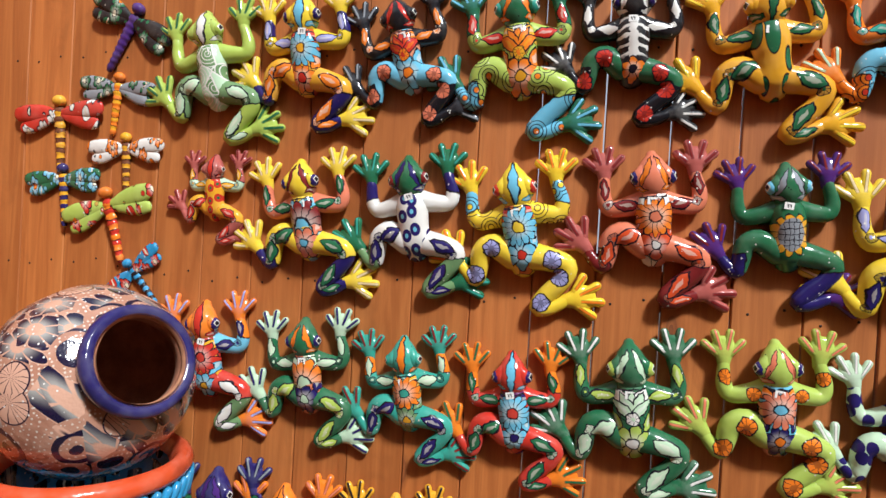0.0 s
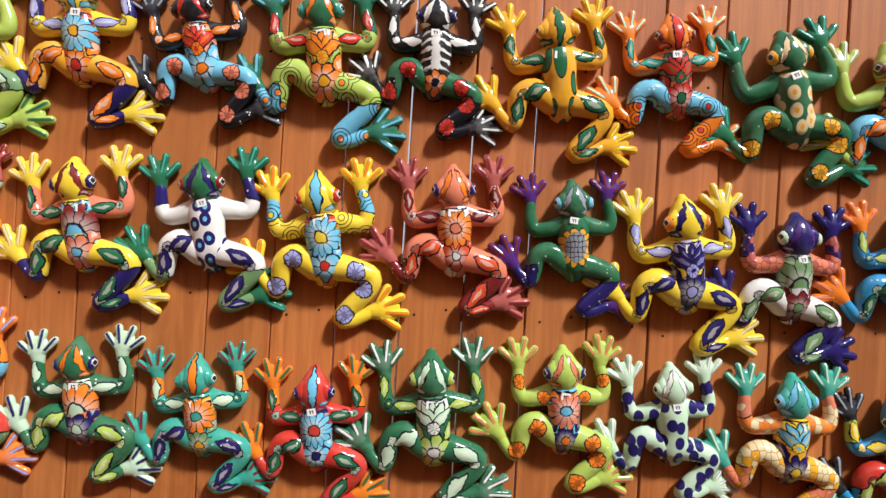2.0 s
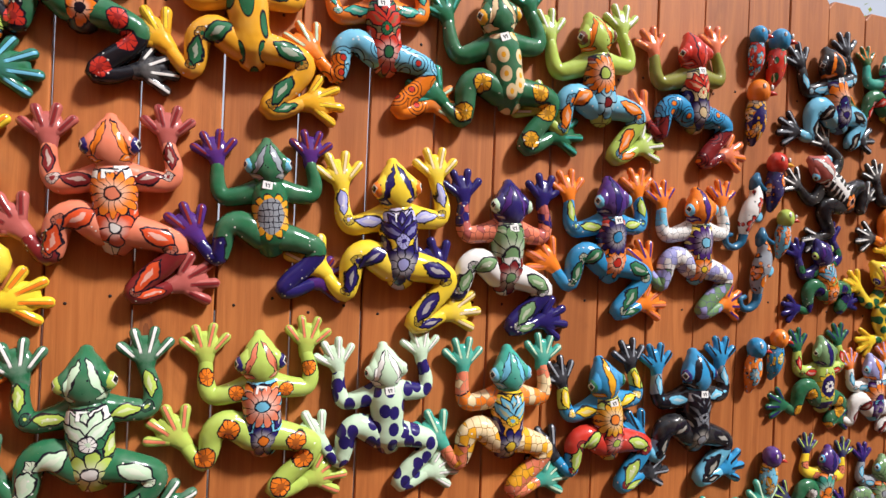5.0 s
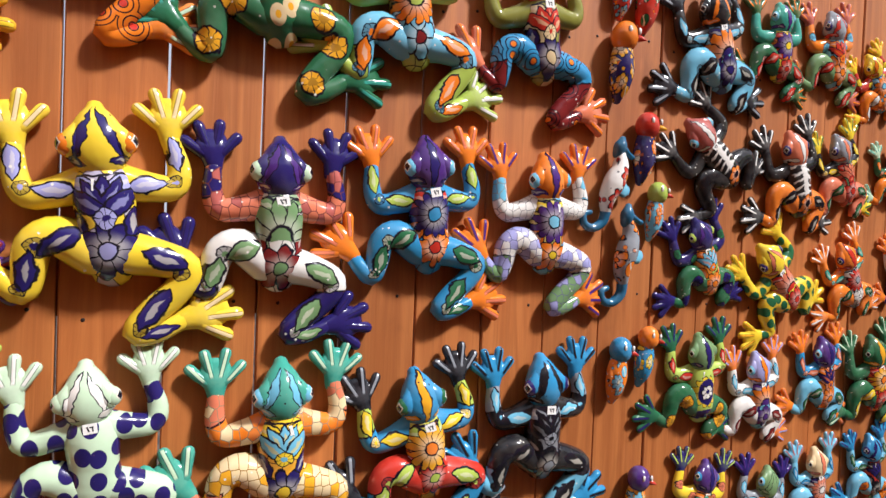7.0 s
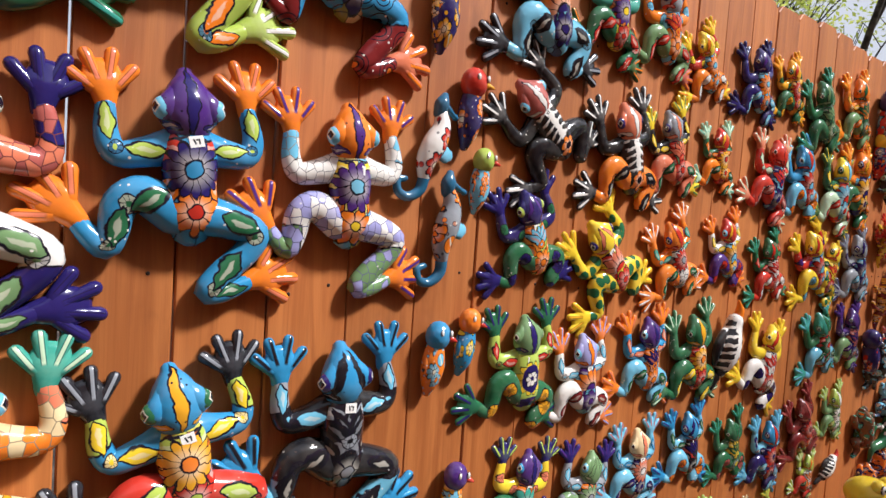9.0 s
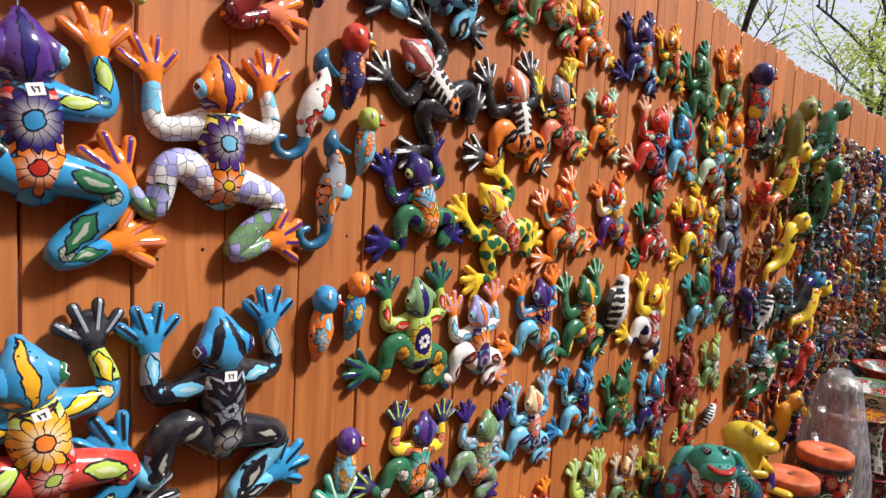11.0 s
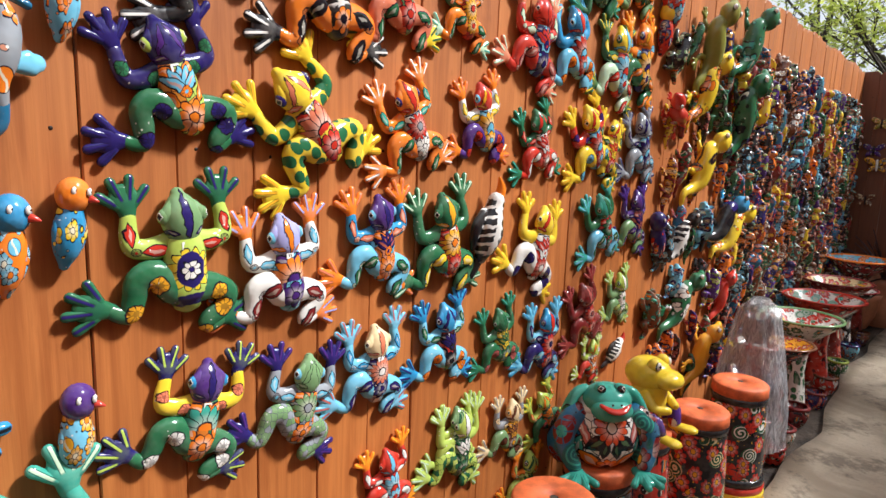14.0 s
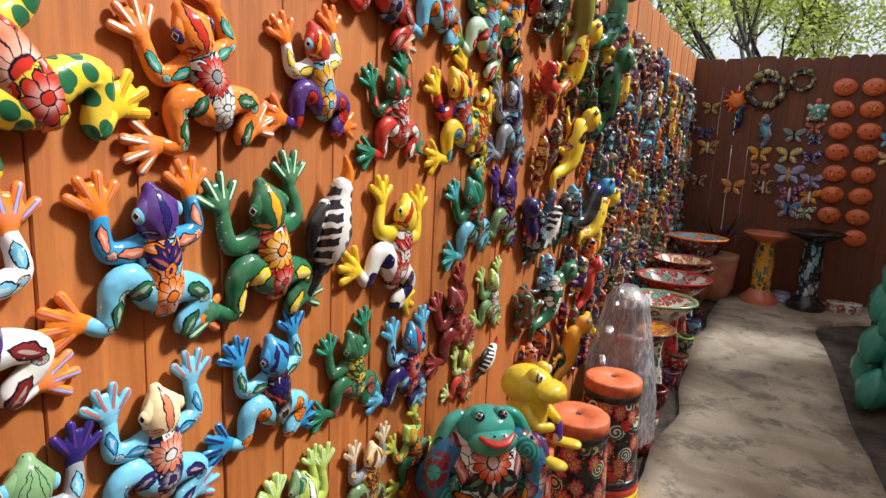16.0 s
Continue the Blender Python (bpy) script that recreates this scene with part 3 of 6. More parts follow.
def ground():
    xs = [-200, -60, -20, -6] + [-3 + 0.5 * i for i in range(40)] + [20, 40, 90, 220]
    ys = [-220, -90, -30, -12, -6, -4, -3, -2, -1.6, -1.2, -0.8, -0.4, 0, 0.4, 2, 6, 20, 60, 200]
    bm = bmesh.new()
    grid = [[bm.verts.new((x, y, height(x) - 0.035 + 0.012 * noise.noise((x * 2, y * 3, 0)))) for y in ys] for x in xs]
    for c0, c1 in zip(grid, grid[1:]):
        for k in range(len(ys) - 1):
            bm.faces.new((c0[k], c1[k], c1[k + 1], c0[k + 1]))
    tagged(new("ground", finish("ground", bm, SOIL)), "dark earth strewn with dry leaves", "ground", kind="structure")


def path():
    """The concrete walk, whose fence-side edge bends away towards the far corner."""
    def left(x):
        return -0.43 + 0.03 * math.sin(x * 3.1) + 0.02 * math.sin(x * 7.7) - 0.55 * max(0.0, (x - 7.8) / 0.95) ** 2
    def right(x):
        return -1.38 + 0.03 * math.sin(x * 2.3 + 1) + 0.17 * max(0.0, x - 5.4) / 2.0 - 1.1 * max(0.0, (x - 7.55) / 0.8) ** 2
    bm = bmesh.new()
    rows = []
    for i in range(96):
        x = -3 + i * 0.1235
        l, r = left(x), right(x)
        rows.append([bm.verts.new((x, l + 0.012 * noise.noise((x * 9, 0, 0)), height(x) - 0.06))]
                    + [bm.verts.new((x, l + (r - l) * k / 8 + (0.012 * noise.noise((x * 9, k, 0)) if k in (0, 8) else 0), height(x) + 0.006 * noise.noise((x, k * 0.7, 3)))) for k in range(9)]
                    + [bm.verts.new((x, r, height(x) - 0.06))])
    for r0, r1 in zip(rows, rows[1:]):
        for k in range(len(r0) - 1):
            bm.faces.new((r0[k], r1[k], r1[k + 1], r0[k + 1]))
    tagged(new("pavement", finish("pavement", bm, CONCRETE)), "stained grey concrete walk along the fence", "pavement", kind="structure")


ground()
path()


# ---- fence ----
TOP = 2.285


def board_mesh(width, tall, stain):
    """A dog-eared fence picket with eased edges, its foot at the origin."""
    bm = bmesh.new()
    h, ear, d = width / 2, 0.022, 0.016
    outline = [(-h, 0), (h, 0), (h, tall - ear), (h - ear, tall), (-h + ear, tall), (-h, tall - ear)]
    lower = [bm.verts.new((x, d, z)) for x, z in outline]
    upper = [bm.verts.new((x, 0.0022, z)) for x, z in outline]
    face = [bm.verts.new((x * (1 - 0.0022 / h), 0, z - (0.002 if z > 1 else 0))) for x, z in outline]
    for a, b in ((lower, upper), (upper, face)):
        for k in range(6):
            bm.faces.new((a[k], a[(k + 1) % 6], b[(k + 1) % 6], b[k]))
    bm.faces.new(lower), bm.faces.new(face)
    return finish("board", bm, stain, smooth=False)


def nails_mesh():
    bm = bmesh.new()
    for z in (0.42, 1.47, 2.02):
        for x in (-0.036, 0.034):
            ball(bm, (x, 0.0, z + x * 0.2), (0.0032, 0.0015, 0.0032), 8, 4)
    return finish("nail", bm, NAIL)


NAILS = nails_mesh()


def fence(name, label, turn, origin, count, first, tall, open_gaps, stain=None):
    root = empty(name, Matrix.Translation(origin) @ Matrix.Rotation(radians(turn), 4, "Z"), label, "fence", kind="structure")
    stain = stain or WOOD
    tight, loose = board_mesh(0.1385 if stain is WOOD else 0.1397, tall, stain), board_mesh(0.1366, tall, stain)
    for i in range(count):
        k = first + i
        wide = k in open_gaps or k - 1 in open_gaps
        ob = part("board", loose if wide else tight, None, root)
        ob.location = (0.14 * (k + 0.5), 0.0015 * math.sin(k * 2.4), -0.03 + 0.012 * math.sin(k * 5.1))
        nails = part("nail", NAILS, None, ob)
    for z in (0.42, 1.47, 2.02):
        bm = bmesh.new()
        block(bm, (0.14 * count, 0.04, 0.09), (0.14 * (first + count / 2), 0.04, z))
        part("rail", bm, stain, root, smooth=False)
    return root


fence("wall_fence_side", "orange-brown stained cedar picket fence hung with ceramics", 0, (0, 0, 0), 80, -18, TOP + 0.03, (2, 3, 4, 5, 6, 7, 8, 10))
# The end fence's boards carry tree shade in their colour.
fence("wall_fence_back", "red-brown stained picket fence across the end", -90, (8.58, 0.02, 0.06), 34, 0, TOP - 0.03, (2,), SHADED_WOOD)


# Two unseen, over-tall fences, added to shade the walk and cut sky light.
fence("wall_shade_fence_opposite", "unseen picket fence added to block light from the yard", 0, (0, -3.2, 0.0), 84, -20, TOP + 1.72, ())
fence("wall_shade_fence_near", "unseen picket fence added to block light from the yard", -90, (-1.5, -0.02, 0.0), 23, 0, TOP + 1.5, ())


# ---- frogs ----
def hand_mesh():
    """A splayed four-fingered hand; the wrist is the origin, the fingers point along y."""
    bm = bmesh.new()
    tube(bm, [(0, -0.03, 0, 0.050, 0.046), (0, 0.03, 0.006, 0.066, 0.046), (0, 0.085, 0.006, 0.098, 0.040), (0, 0.115, 0.002, 0.100, 0.034)], 12, 2)
    for a, reach in ((-46, 0.205), (-16, 0.235), (14, 0.238), (44, 0.21)):
        s, c = math.sin(radians(a)), math.cos(radians(a))
        tube(bm, [(s * 0.06, 0.015 + c * 0.06, 0.006, 0.036, 0.036), (s * reach * 0.72, c * reach * 0.74, 0.0, 0.033, 0.032),
                  (s * reach, c * reach, -0.008, 0.036, 0.034)], 8, 2)
    return finish("hand", bm, NAIL)


def eye_mesh():
    bm = bmesh.new()
    ball(bm, (0, 0, 0), (1, 1, 1), 14, 10)
    return finish("eye", bm, NAIL)


HAND, EYE = hand_mesh(), eye_mesh()


def limb_mesh(name, knots, sides=12):
    bm = bmesh.new()
    tube(bm, knots, sides, 4)
    return finish(name, bm, NAIL)


def stout(knots):
    return [(x, y, z, w * 1.13, d * 1.08) for x, y, z, w, d in knots]


def mould(head, torso, arms, legs, palms, eyes):
    bm = bmesh.new()
    tube(bm, head, 18, 4)
    (ex, ey, ez, er), tip = eyes[1], head[-1]
    for k in (-1, 1):
        tube(bm, [(k * ex * 0.72, ey - 0.07, ez - 0.06, 0.05, 0.06), (k * ex * 0.80, ey, ez - 0.005, er * 1.25, er * 1.2), (k * ex * 0.55, ey + 0.08, ez - 0.015, 0.055, 0.055), (k * 0.03, tip[1] - 0.02, tip[2] + 0.02, 0.03, 0.04)], 12, 3)
    return {"head": finish("head", bm, NAIL), "torso": limb_mesh("torso", torso, 18),
            "arm": [limb_mesh("arm", stout(k)) for k in arms], "leg": [limb_mesh("leg", stout(k)) for k in legs], "palms": palms, "eyes": eyes}


MOULD_A = mould(
    [(0, 0.60, 0.12, 0.11, 0.11), (0, 0.70, 0.16, 0.155, 0.145), (0, 0.79, 0.165, 0.160, 0.145), (0, 0.89, 0.14, 0.115, 0.115), (0, 0.965, 0.11, 0.055, 0.07)],
    [(0, 0.05, 0.10, 0.13, 0.10), (0, 0.12, 0.12, 0.185, 0.125), (0, 0.27, 0.135, 0.155, 0.135), (0, 0.44, 0.145, 0.165, 0.145), (0, 0.56, 0.14, 0.15, 0.135), (0, 0.62, 0.13, 0.11, 0.11)],
    [[(-0.07, 0.545, 0.11, 0.105, 0.10), (-0.24, 0.505, 0.10, 0.082, 0.08), (-0.385, 0.495, 0.085, 0.070, 0.07), (-0.435, 0.60, 0.08, 0.062, 0.062), (-0.43, 0.78, 0.075, 0.048, 0.05)],
     [(0.07, 0.545, 0.11, 0.105, 0.10), (0.24, 0.505, 0.10, 0.082, 0.08), (0.375, 0.495, 0.085, 0.070, 0.07), (0.42, 0.60, 0.08, 0.062, 0.062), (0.385, 0.79, 0.075, 0.048, 0.05)]],
    [[(-0.08, 0.13, 0.11, 0.12, 0.11), (-0.26, 0.25, 0.115, 0.105, 0.105), (-0.385, 0.20, 0.105, 0.092, 0.095), (-0.43, 0.04, 0.09, 0.078, 0.08), (-0.475, -0.05, 0.08, 0.070, 0.07), (-0.56, 0.03, 0.07, 0.056, 0.056), (-0.62, 0.12, 0.065, 0.046, 0.046)],
     [(0.08, 0.12, 0.11, 0.12, 0.11), (0.25, 0.07, 0.11, 0.102, 0.105), (0.40, -0.01, 0.10, 0.088, 0.09), (0.35, -0.13, 0.09, 0.080, 0.085), (0.19, -0.26, 0.085, 0.080, 0.08), (0.09, -0.37, 0.08, 0.076, 0.075), (0.20, -0.385, 0.075, 0.064, 0.065), (0.36, -0.335, 0.07, 0.050, 0.05)]],
    [(-0.43, 0.80, 0.07, 4, 1.0), (0.383, 0.81, 0.07, -6, 1.0), (-0.63, 0.135, 0.06, 38, 1.12), (0.375, -0.332, 0.06, -80, 1.12)],
    [(-0.150, 0.760, 0.215, 0.062), (0.150, 0.760, 0.215, 0.062)])
MOULD_B = mould(
    [(0, 0.60, 0.15, 0.13, 0.13), (0, 0.70, 0.19, 0.175, 0.165), (0, 0.80, 0.19, 0.175, 0.165), (0, 0.90, 0.16, 0.13, 0.13), (0, 0.97, 0.13, 0.065, 0.08)],
    [(0, 0.05, 0.13, 0.15, 0.13), (0, 0.13, 0.15, 0.20, 0.16), (0, 0.28, 0.16, 0.185, 0.165), (0, 0.45, 0.17, 0.185, 0.17), (0, 0.57, 0.16, 0.165, 0.155), (0, 0.63, 0.15, 0.12, 0.13)],
    [[(-0.10, 0.55, 0.13, 0.10, 0.10), (-0.27, 0.53, 0.11, 0.086, 0.085), (-0.40, 0.56, 0.10, 0.078, 0.08), (-0.425, 0.67, 0.09, 0.07, 0.07), (-0.41, 0.82, 0.08, 0.058, 0.06)],
     [(0.10, 0.55, 0.13, 0.10, 0.10), (0.27, 0.53, 0.11, 0.086, 0.085), (0.39, 0.57, 0.10, 0.078, 0.08), (0.41, 0.69, 0.09, 0.07, 0.07), (0.39, 0.84, 0.08, 0.058, 0.06)]],
    [[(-0.10, 0.15, 0.14, 0.14, 0.13), (-0.26, 0.31, 0.14, 0.12, 0.12), (-0.40, 0.27, 0.12, 0.105, 0.105), (-0.45, 0.10, 0.10, 0.088, 0.09), (-0.49, 0.0, 0.09, 0.08, 0.08), (-0.57, 0.01, 0.08, 0.066, 0.066), (-0.64, 0.06, 0.075, 0.054, 0.054)],
     [(0.10, 0.13, 0.14, 0.135, 0.13), (0.24, 0.10, 0.13, 0.115, 0.115), (0.39, 0.01, 0.11, 0.095, 0.10), (0.34, -0.11, 0.10, 0.086, 0.09), (0.20, -0.21, 0.09, 0.082, 0.085), (0.18, -0.27, 0.085, 0.072, 0.075), (0.31, -0.25, 0.08, 0.056, 0.056)]],
    [(-0.41, 0.84, 0.075, 5, 1.1), (0.388, 0.86, 0.075, -8, 1.1), (-0.65, 0.065, 0.065, 66, 1.15), (0.325, -0.248, 0.07, -82, 1.1)],
    [(-0.162, 0.80, 0.23, 0.062), (0.162, 0.80, 0.23, 0.062)])


def tag_mesh():
    bm = bmesh.new()
    block(bm, (1, 0.8, 0.03))
    return finish("price_sticker", bm, PAPER, smooth=False)


def ink_mesh():
    bm = bmesh.new()
    block(bm, (0.12, 0.42, 0.02), (-0.14, 0, 0.02), Matrix.Rotation(0.3, 4, "Z"))
    block(bm, (0.30, 0.10, 0.02), (0.10, 0.1, 0.02), Matrix.Rotation(-0.2, 4, "Z"))
    block(bm, (0.10, 0.40, 0.02), (0.18, -0.02, 0.02))
    return finish("pen_mark", bm, PENCIL, smooth=False)


TAG, MARK = tag_mesh(), ink_mesh()
FROGS = [0]
MARKS = {"purple": "navy", "navy": "purple", "mint": "white", "maroon": "rose"}


def worded(spec, use):
    """Turns a short paint word into the paint of a limb or a back."""
    w = spec.split(":")
    if use == "torso":
        if w[0] == "flower":
            return "crest:%s:%s:%s:%s" % (w[1], w[2], w[3], w[3])
        return "crest:%s:%s:%s:%s" % (w[1], w[2], w[2], w[1]) if w[0] == "patch" else spec
    if w[0] == "patch":
        return "%s:%s:%s:%s:%s" % (use, w[1], w[1], w[2], ("leaf", "dots", "leaf")[len(spec) % 3])
    if w[0] == "plain":
        return "%s:%s:%s:%s:bare" % (use, w[1], w[1], w[2])
    if w[0] == "flower":
        return "%s:%s:%s:%s:dots" % (use, w[1], w[1], w[2])
    return "%s:%s:%s:%s:net" % (use, w[1], w[1], w[3]) if w[0] == "lace" else spec


def frog(label, x, z, length, tilt, skin, torso, arm, leg, hand, eye, kind, tag):
    """A hollow ceramic frog climbing the boards, with its hip at (x, z)."""
    FROGS[0] += 1
    if kind is MOULD_B:
        z, length = z - 0.035 * length, length * 1.07
    i = FROGS[0]
    root = empty("ceramic_frog", wall_pose(x, z, tilt, length, 0.002) @ Matrix.Diagonal((1, 1, 0.95 if kind is MOULD_A else 0.76, 1)), label, "ceramic frog", "large frogs on the fence" if kind is MOULD_A else "small frogs on the fence")
    part("head", kind["head"], glaze("brow:%s:%s" % (skin, MARKS.get(skin, (torso.split(":") + [skin])[2]))), root)
    part("torso", kind["torso"], glaze(worded(torso, "torso")), root)
    for k in (0, 1):
        part("arm", kind["arm"][k], glaze(worded(arm, "arm")), root)
        part("leg", kind["leg"][k], glaze(worded(leg, "leg")), root)
        ex, ey, ez, er = kind["eyes"][k]
        ob = part("eye", EYE, eye_glaze(eye), root)
        ob.matrix_basis = pose(ex, ey, ez, 0, (-35, 35)[k], 0) @ Matrix.Diagonal((er * (1 if k else -1), er * 1.15, er, 1))
    for k, (hx, hy, hz, turn, size) in enumerate(kind["palms"]):
        ob = part("hand" if k < 2 else "foot", HAND, hand_glaze(hand), root)
        ob.matrix_basis = pose(hx, hy, hz, 0, 0, turn + 5 * math.sin(i * 3.3 + k)) @ Matrix.Scale(size * 1.13, 4)
    if tag:
        ob = part("price_sticker", TAG, PAPER, root, "small white handwritten price sticker")
        ob.matrix_basis = pose(0.02 * math.sin(i * 7), 0.55 + 0.03 * math.sin(i * 4), 0.277 if kind is MOULD_A else 0.318, -6, 0, 12 * math.sin(i * 5)) @ Matrix.Scale(0.085, 4)
        mark = part("pen_mark", MARK, PENCIL, ob)
    return root


# large frogs, top row
frog("lime green ceramic wall frog with white line painting", -0.517, 1.864, 0.231, 10, "lime", "lace:fern:white:mint", "arm:lime:lime:fern:bare", "leg:fern:lime:mint:leaf", "lime:green", "lime", MOULD_A, 1)
frog("yellow and navy ceramic wall frog with orange flowers", -0.278, 1.899, 0.227, 5, "yellow", "crest:gold:sky:orange:red", "arm:yellow:navy:lilac:leaf", "leg:gold:navy:orange:leaf", "yellow:cream", "navy", MOULD_A, 1)
frog("black and sky blue ceramic wall frog with red leaf", -0.016, 1.906, 0.212, 14, "black", "crest:sky:red:sky:orange", "arm:black:black:orange:leaf", "leg:sky:black:salmon:dots", "black:grey", "black", MOULD_A, 1)
frog("green ceramic wall frog with orange flower belly", 0.236, 1.896, 0.237, 6, "green", "crest:lime:orange:orange:gold", "arm:lime:green:red:leaf", "leg:lime:sky:orange:swirl", "green:sky", "teal", MOULD_A, 1)
frog("black ceramic wall frog with white painted skeleton", 0.469, 1.921, 0.214, 2, "black", "skeleton:black:white:orange", "arm:black:black:white:leaf", "leg:green:black:red:dots", "black:white", "navy", MOULD_A, 1)
frog("golden yellow ceramic wall frog with green leaves", 0.750, 1.895, 0.232, 8, "gold", "leaf:gold:green:gold", "arm:gold:gold:green:leaf", "leg:gold:gold:green:leaf", "gold:yellow", "gold", MOULD_A, 1)
frog("orange ceramic wall frog with red and blue flowers", 1.006, 1.917, 0.216, 8, "orange", "crest:salmon:red:red:green", "arm:orange:orange:teal:leaf", "leg:sky:orange:red:swirl", "orange:mint", "maroon", MOULD_A, 1)
frog("dark green ceramic wall frog with white diamonds", 1.282, 1.875, 0.243, 14, "green", "spots:green:cream:gold", "arm:green:green:teal:bare", "leg:green:green:gold:dots", "green:teal", "gold", MOULD_A, 1)
frog("pale lime ceramic wall frog with orange butterfly wings", 1.515, 1.872, 0.236, 12, "lime", "crest:lime:orange:sky:maroon", "arm:lime:lime:fern:bare", "leg:sky:lime:orange:leaf", "lime:white", "brown", MOULD_A, 1)
frog("olive ceramic wall frog with a red head", 1.781, 1.882, 0.224, 9, "red", "crest:olive:red:navy:cream", "arm:olive:olive:fern:bare", "leg:blue:maroon:orange:swirl", "salmon:orange", "red", MOULD_A, 1)
# large frogs, middle row
frog("small rose and yellow ceramic wall frog", -0.515, 1.584, 0.154, 1, "rose", "spots:gold:red:green", "arm:mint:rose:gold:leaf", "leg:gold:rose:red:leaf", "rose:maroon", "rose", MOULD_A, 0)
frog("yellow ceramic wall frog with red shell flower", -0.249, 1.506, 0.227, 9, "yellow", "crest:yellow:maroon:salmon:sky", "arm:salmon:salmon:green:leaf", "leg:yellow:navy:green:leaf", "yellow:cream", "navy", MOULD_A, 1)
frog("white and navy ceramic wall frog with green head", 0.015, 1.521, 0.227, 8, "green", "spots:white:navy:sky", "arm:white:navy:white:bare", "leg:white:fern:navy:leaf", "green:teal", "maroon", MOULD_A, 1)
frog("yellow ceramic wall frog with blue wheel flowers", 0.263, 1.503, 0.235, 9, "yellow", "crest:yellow:sky:sky:red", "arm:yellow:sky:yellow:swirl", "leg:yellow:yellow:lilac:dots", "yellow:orange", "red", MOULD_A, 1)
frog("salmon pink ceramic wall frog with white blossoms", 0.538, 1.541, 0.228, 5, "salmon", "crest:salmon:orange:scarlet:white", "arm:salmon:salmon:maroon:leaf", "leg:salmon:maroon:scarlet:leaf", "rose:maroon", "navy", MOULD_A, 1)
frog("green ceramic wall frog with sunflower belly", 0.798, 1.545, 0.208, 5, "green", "sunflower:gold:grey:orange", "arm:green:green:teal:bare", "leg:green:navy:green:bare", "purple:maroon", "sky", MOULD_A, 1)
frog("bright yellow ceramic wall frog with navy flowers", 1.054, 1.492, 0.244, 7, "yellow", "crest:yellow:navy:navy:lilac", "arm:yellow:yellow:lilac:leaf", "leg:yellow:yellow:navy:leaf", "yellow:cream", "orange", MOULD_A, 1)
frog("navy ceramic wall frog with white leafy belly", 1.288, 1.482, 0.230, 1, "navy", "crest:white:fern:maroon:fern", "arm:salmon:navy:rose:net", "leg:white:navy:fern:leaf", "navy:navy", "mint", MOULD_A, 1)
frog("blue ceramic wall frog with purple head and orange fingers", 1.554, 1.513, 0.227, 5, "purple", "crest:blue:navy:orange:red", "arm:blue:blue:lime:leaf", "leg:blue:blue:green:leaf", "orange:salmon", "sky", MOULD_A, 1)
frog("white mosaic ceramic wall frog with orange fingers", 1.803, 1.514, 0.220, 4, "orange", "crest:sky:purple:orange:yellow", "arm:white:sky:white:net", "leg:white:fern:lilac:net", "orange:purple", "sky", MOULD_A, 1)
# large frogs, third row
frog("orange ceramic wall frog with red flowers", -0.499, 1.149, 0.224, 6, "orange", "crest:red:red:sky:gold", "arm:sky:orange:navy:leaf", "leg:red:fern:white:leaf", "orange:lilac", "navy", MOULD_A, 1)
frog("green ceramic wall frog with orange breast", -0.230, 1.136, 0.216, 6, "green", "crest:salmon:orange:navy:mint", "arm:green:green:mint:leaf", "leg:green:green:lime:leaf", "mint:navy", "navy", MOULD_A, 1)
frog("turquoise ceramic wall frog with navy streaks", 0.021, 1.122, 0.208, 7, "teal", "crest:teal:orange:fern:gold", "arm:teal:orange:mint:leaf", "leg:teal:teal:navy:leaf", "teal:maroon", "teal", MOULD_A, 1)
frog("red ceramic wall frog with orange arms", 0.266, 1.103, 0.214, 5, "red", "crest:red:sky:sky:navy", "arm:red:orange:green:leaf", "leg:red:red:green:leaf", "orange:green", "navy", MOULD_A, 1)
frog("dark green ceramic wall frog with white scale lines", 0.516, 1.129, 0.237, 5, "green", "crest:green:mint:lime:white", "arm:green:green:lime:leaf", "leg:green:green:mint:leaf", "green:white", "lime", MOULD_A, 1)
frog("lime ceramic wall frog with blue and orange belly", 0.797, 1.167, 0.223, 4, "lime", "crest:sky:salmon:navy:orange", "arm:lime:lime:orange:dots", "leg:lime:lime:orange:dots", "lime:salmon", "navy", MOULD_A, 1)
frog("pale mint ceramic wall frog with navy spots", 1.043, 1.154, 0.212, 6, "mint", "spots:mint:navy:mint", "spots:mint:navy:mint", "spots:mint:navy:mint", "mint:white", "mint", MOULD_A, 1)
frog("teal headed ceramic wall frog with yellow netted body", 1.305, 1.126, 0.230, 2, "teal", "crest:gold:sky:navy:yellow", "arm:orange:salmon:cream:net", "leg:cream:salmon:gold:net", "teal:mint", "sky", MOULD_A, 1)
frog("blue ceramic wall frog with orange fan back", 1.574, 1.103, 0.228, 11, "blue", "crest:orange:gold:red:lime", "arm:blue:lime:yellow:leaf", "leg:red:blue:lime:leaf", "black:grey", "green", MOULD_A, 1)
frog("blue and black ceramic wall frog with white blossoms", 1.814, 1.106, 0.235, 4, "blue", "crest:black:black:black:grey", "arm:black:grey:sky:leaf", "leg:black:sky:black:leaf", "blue:black", "navy", MOULD_A, 1)
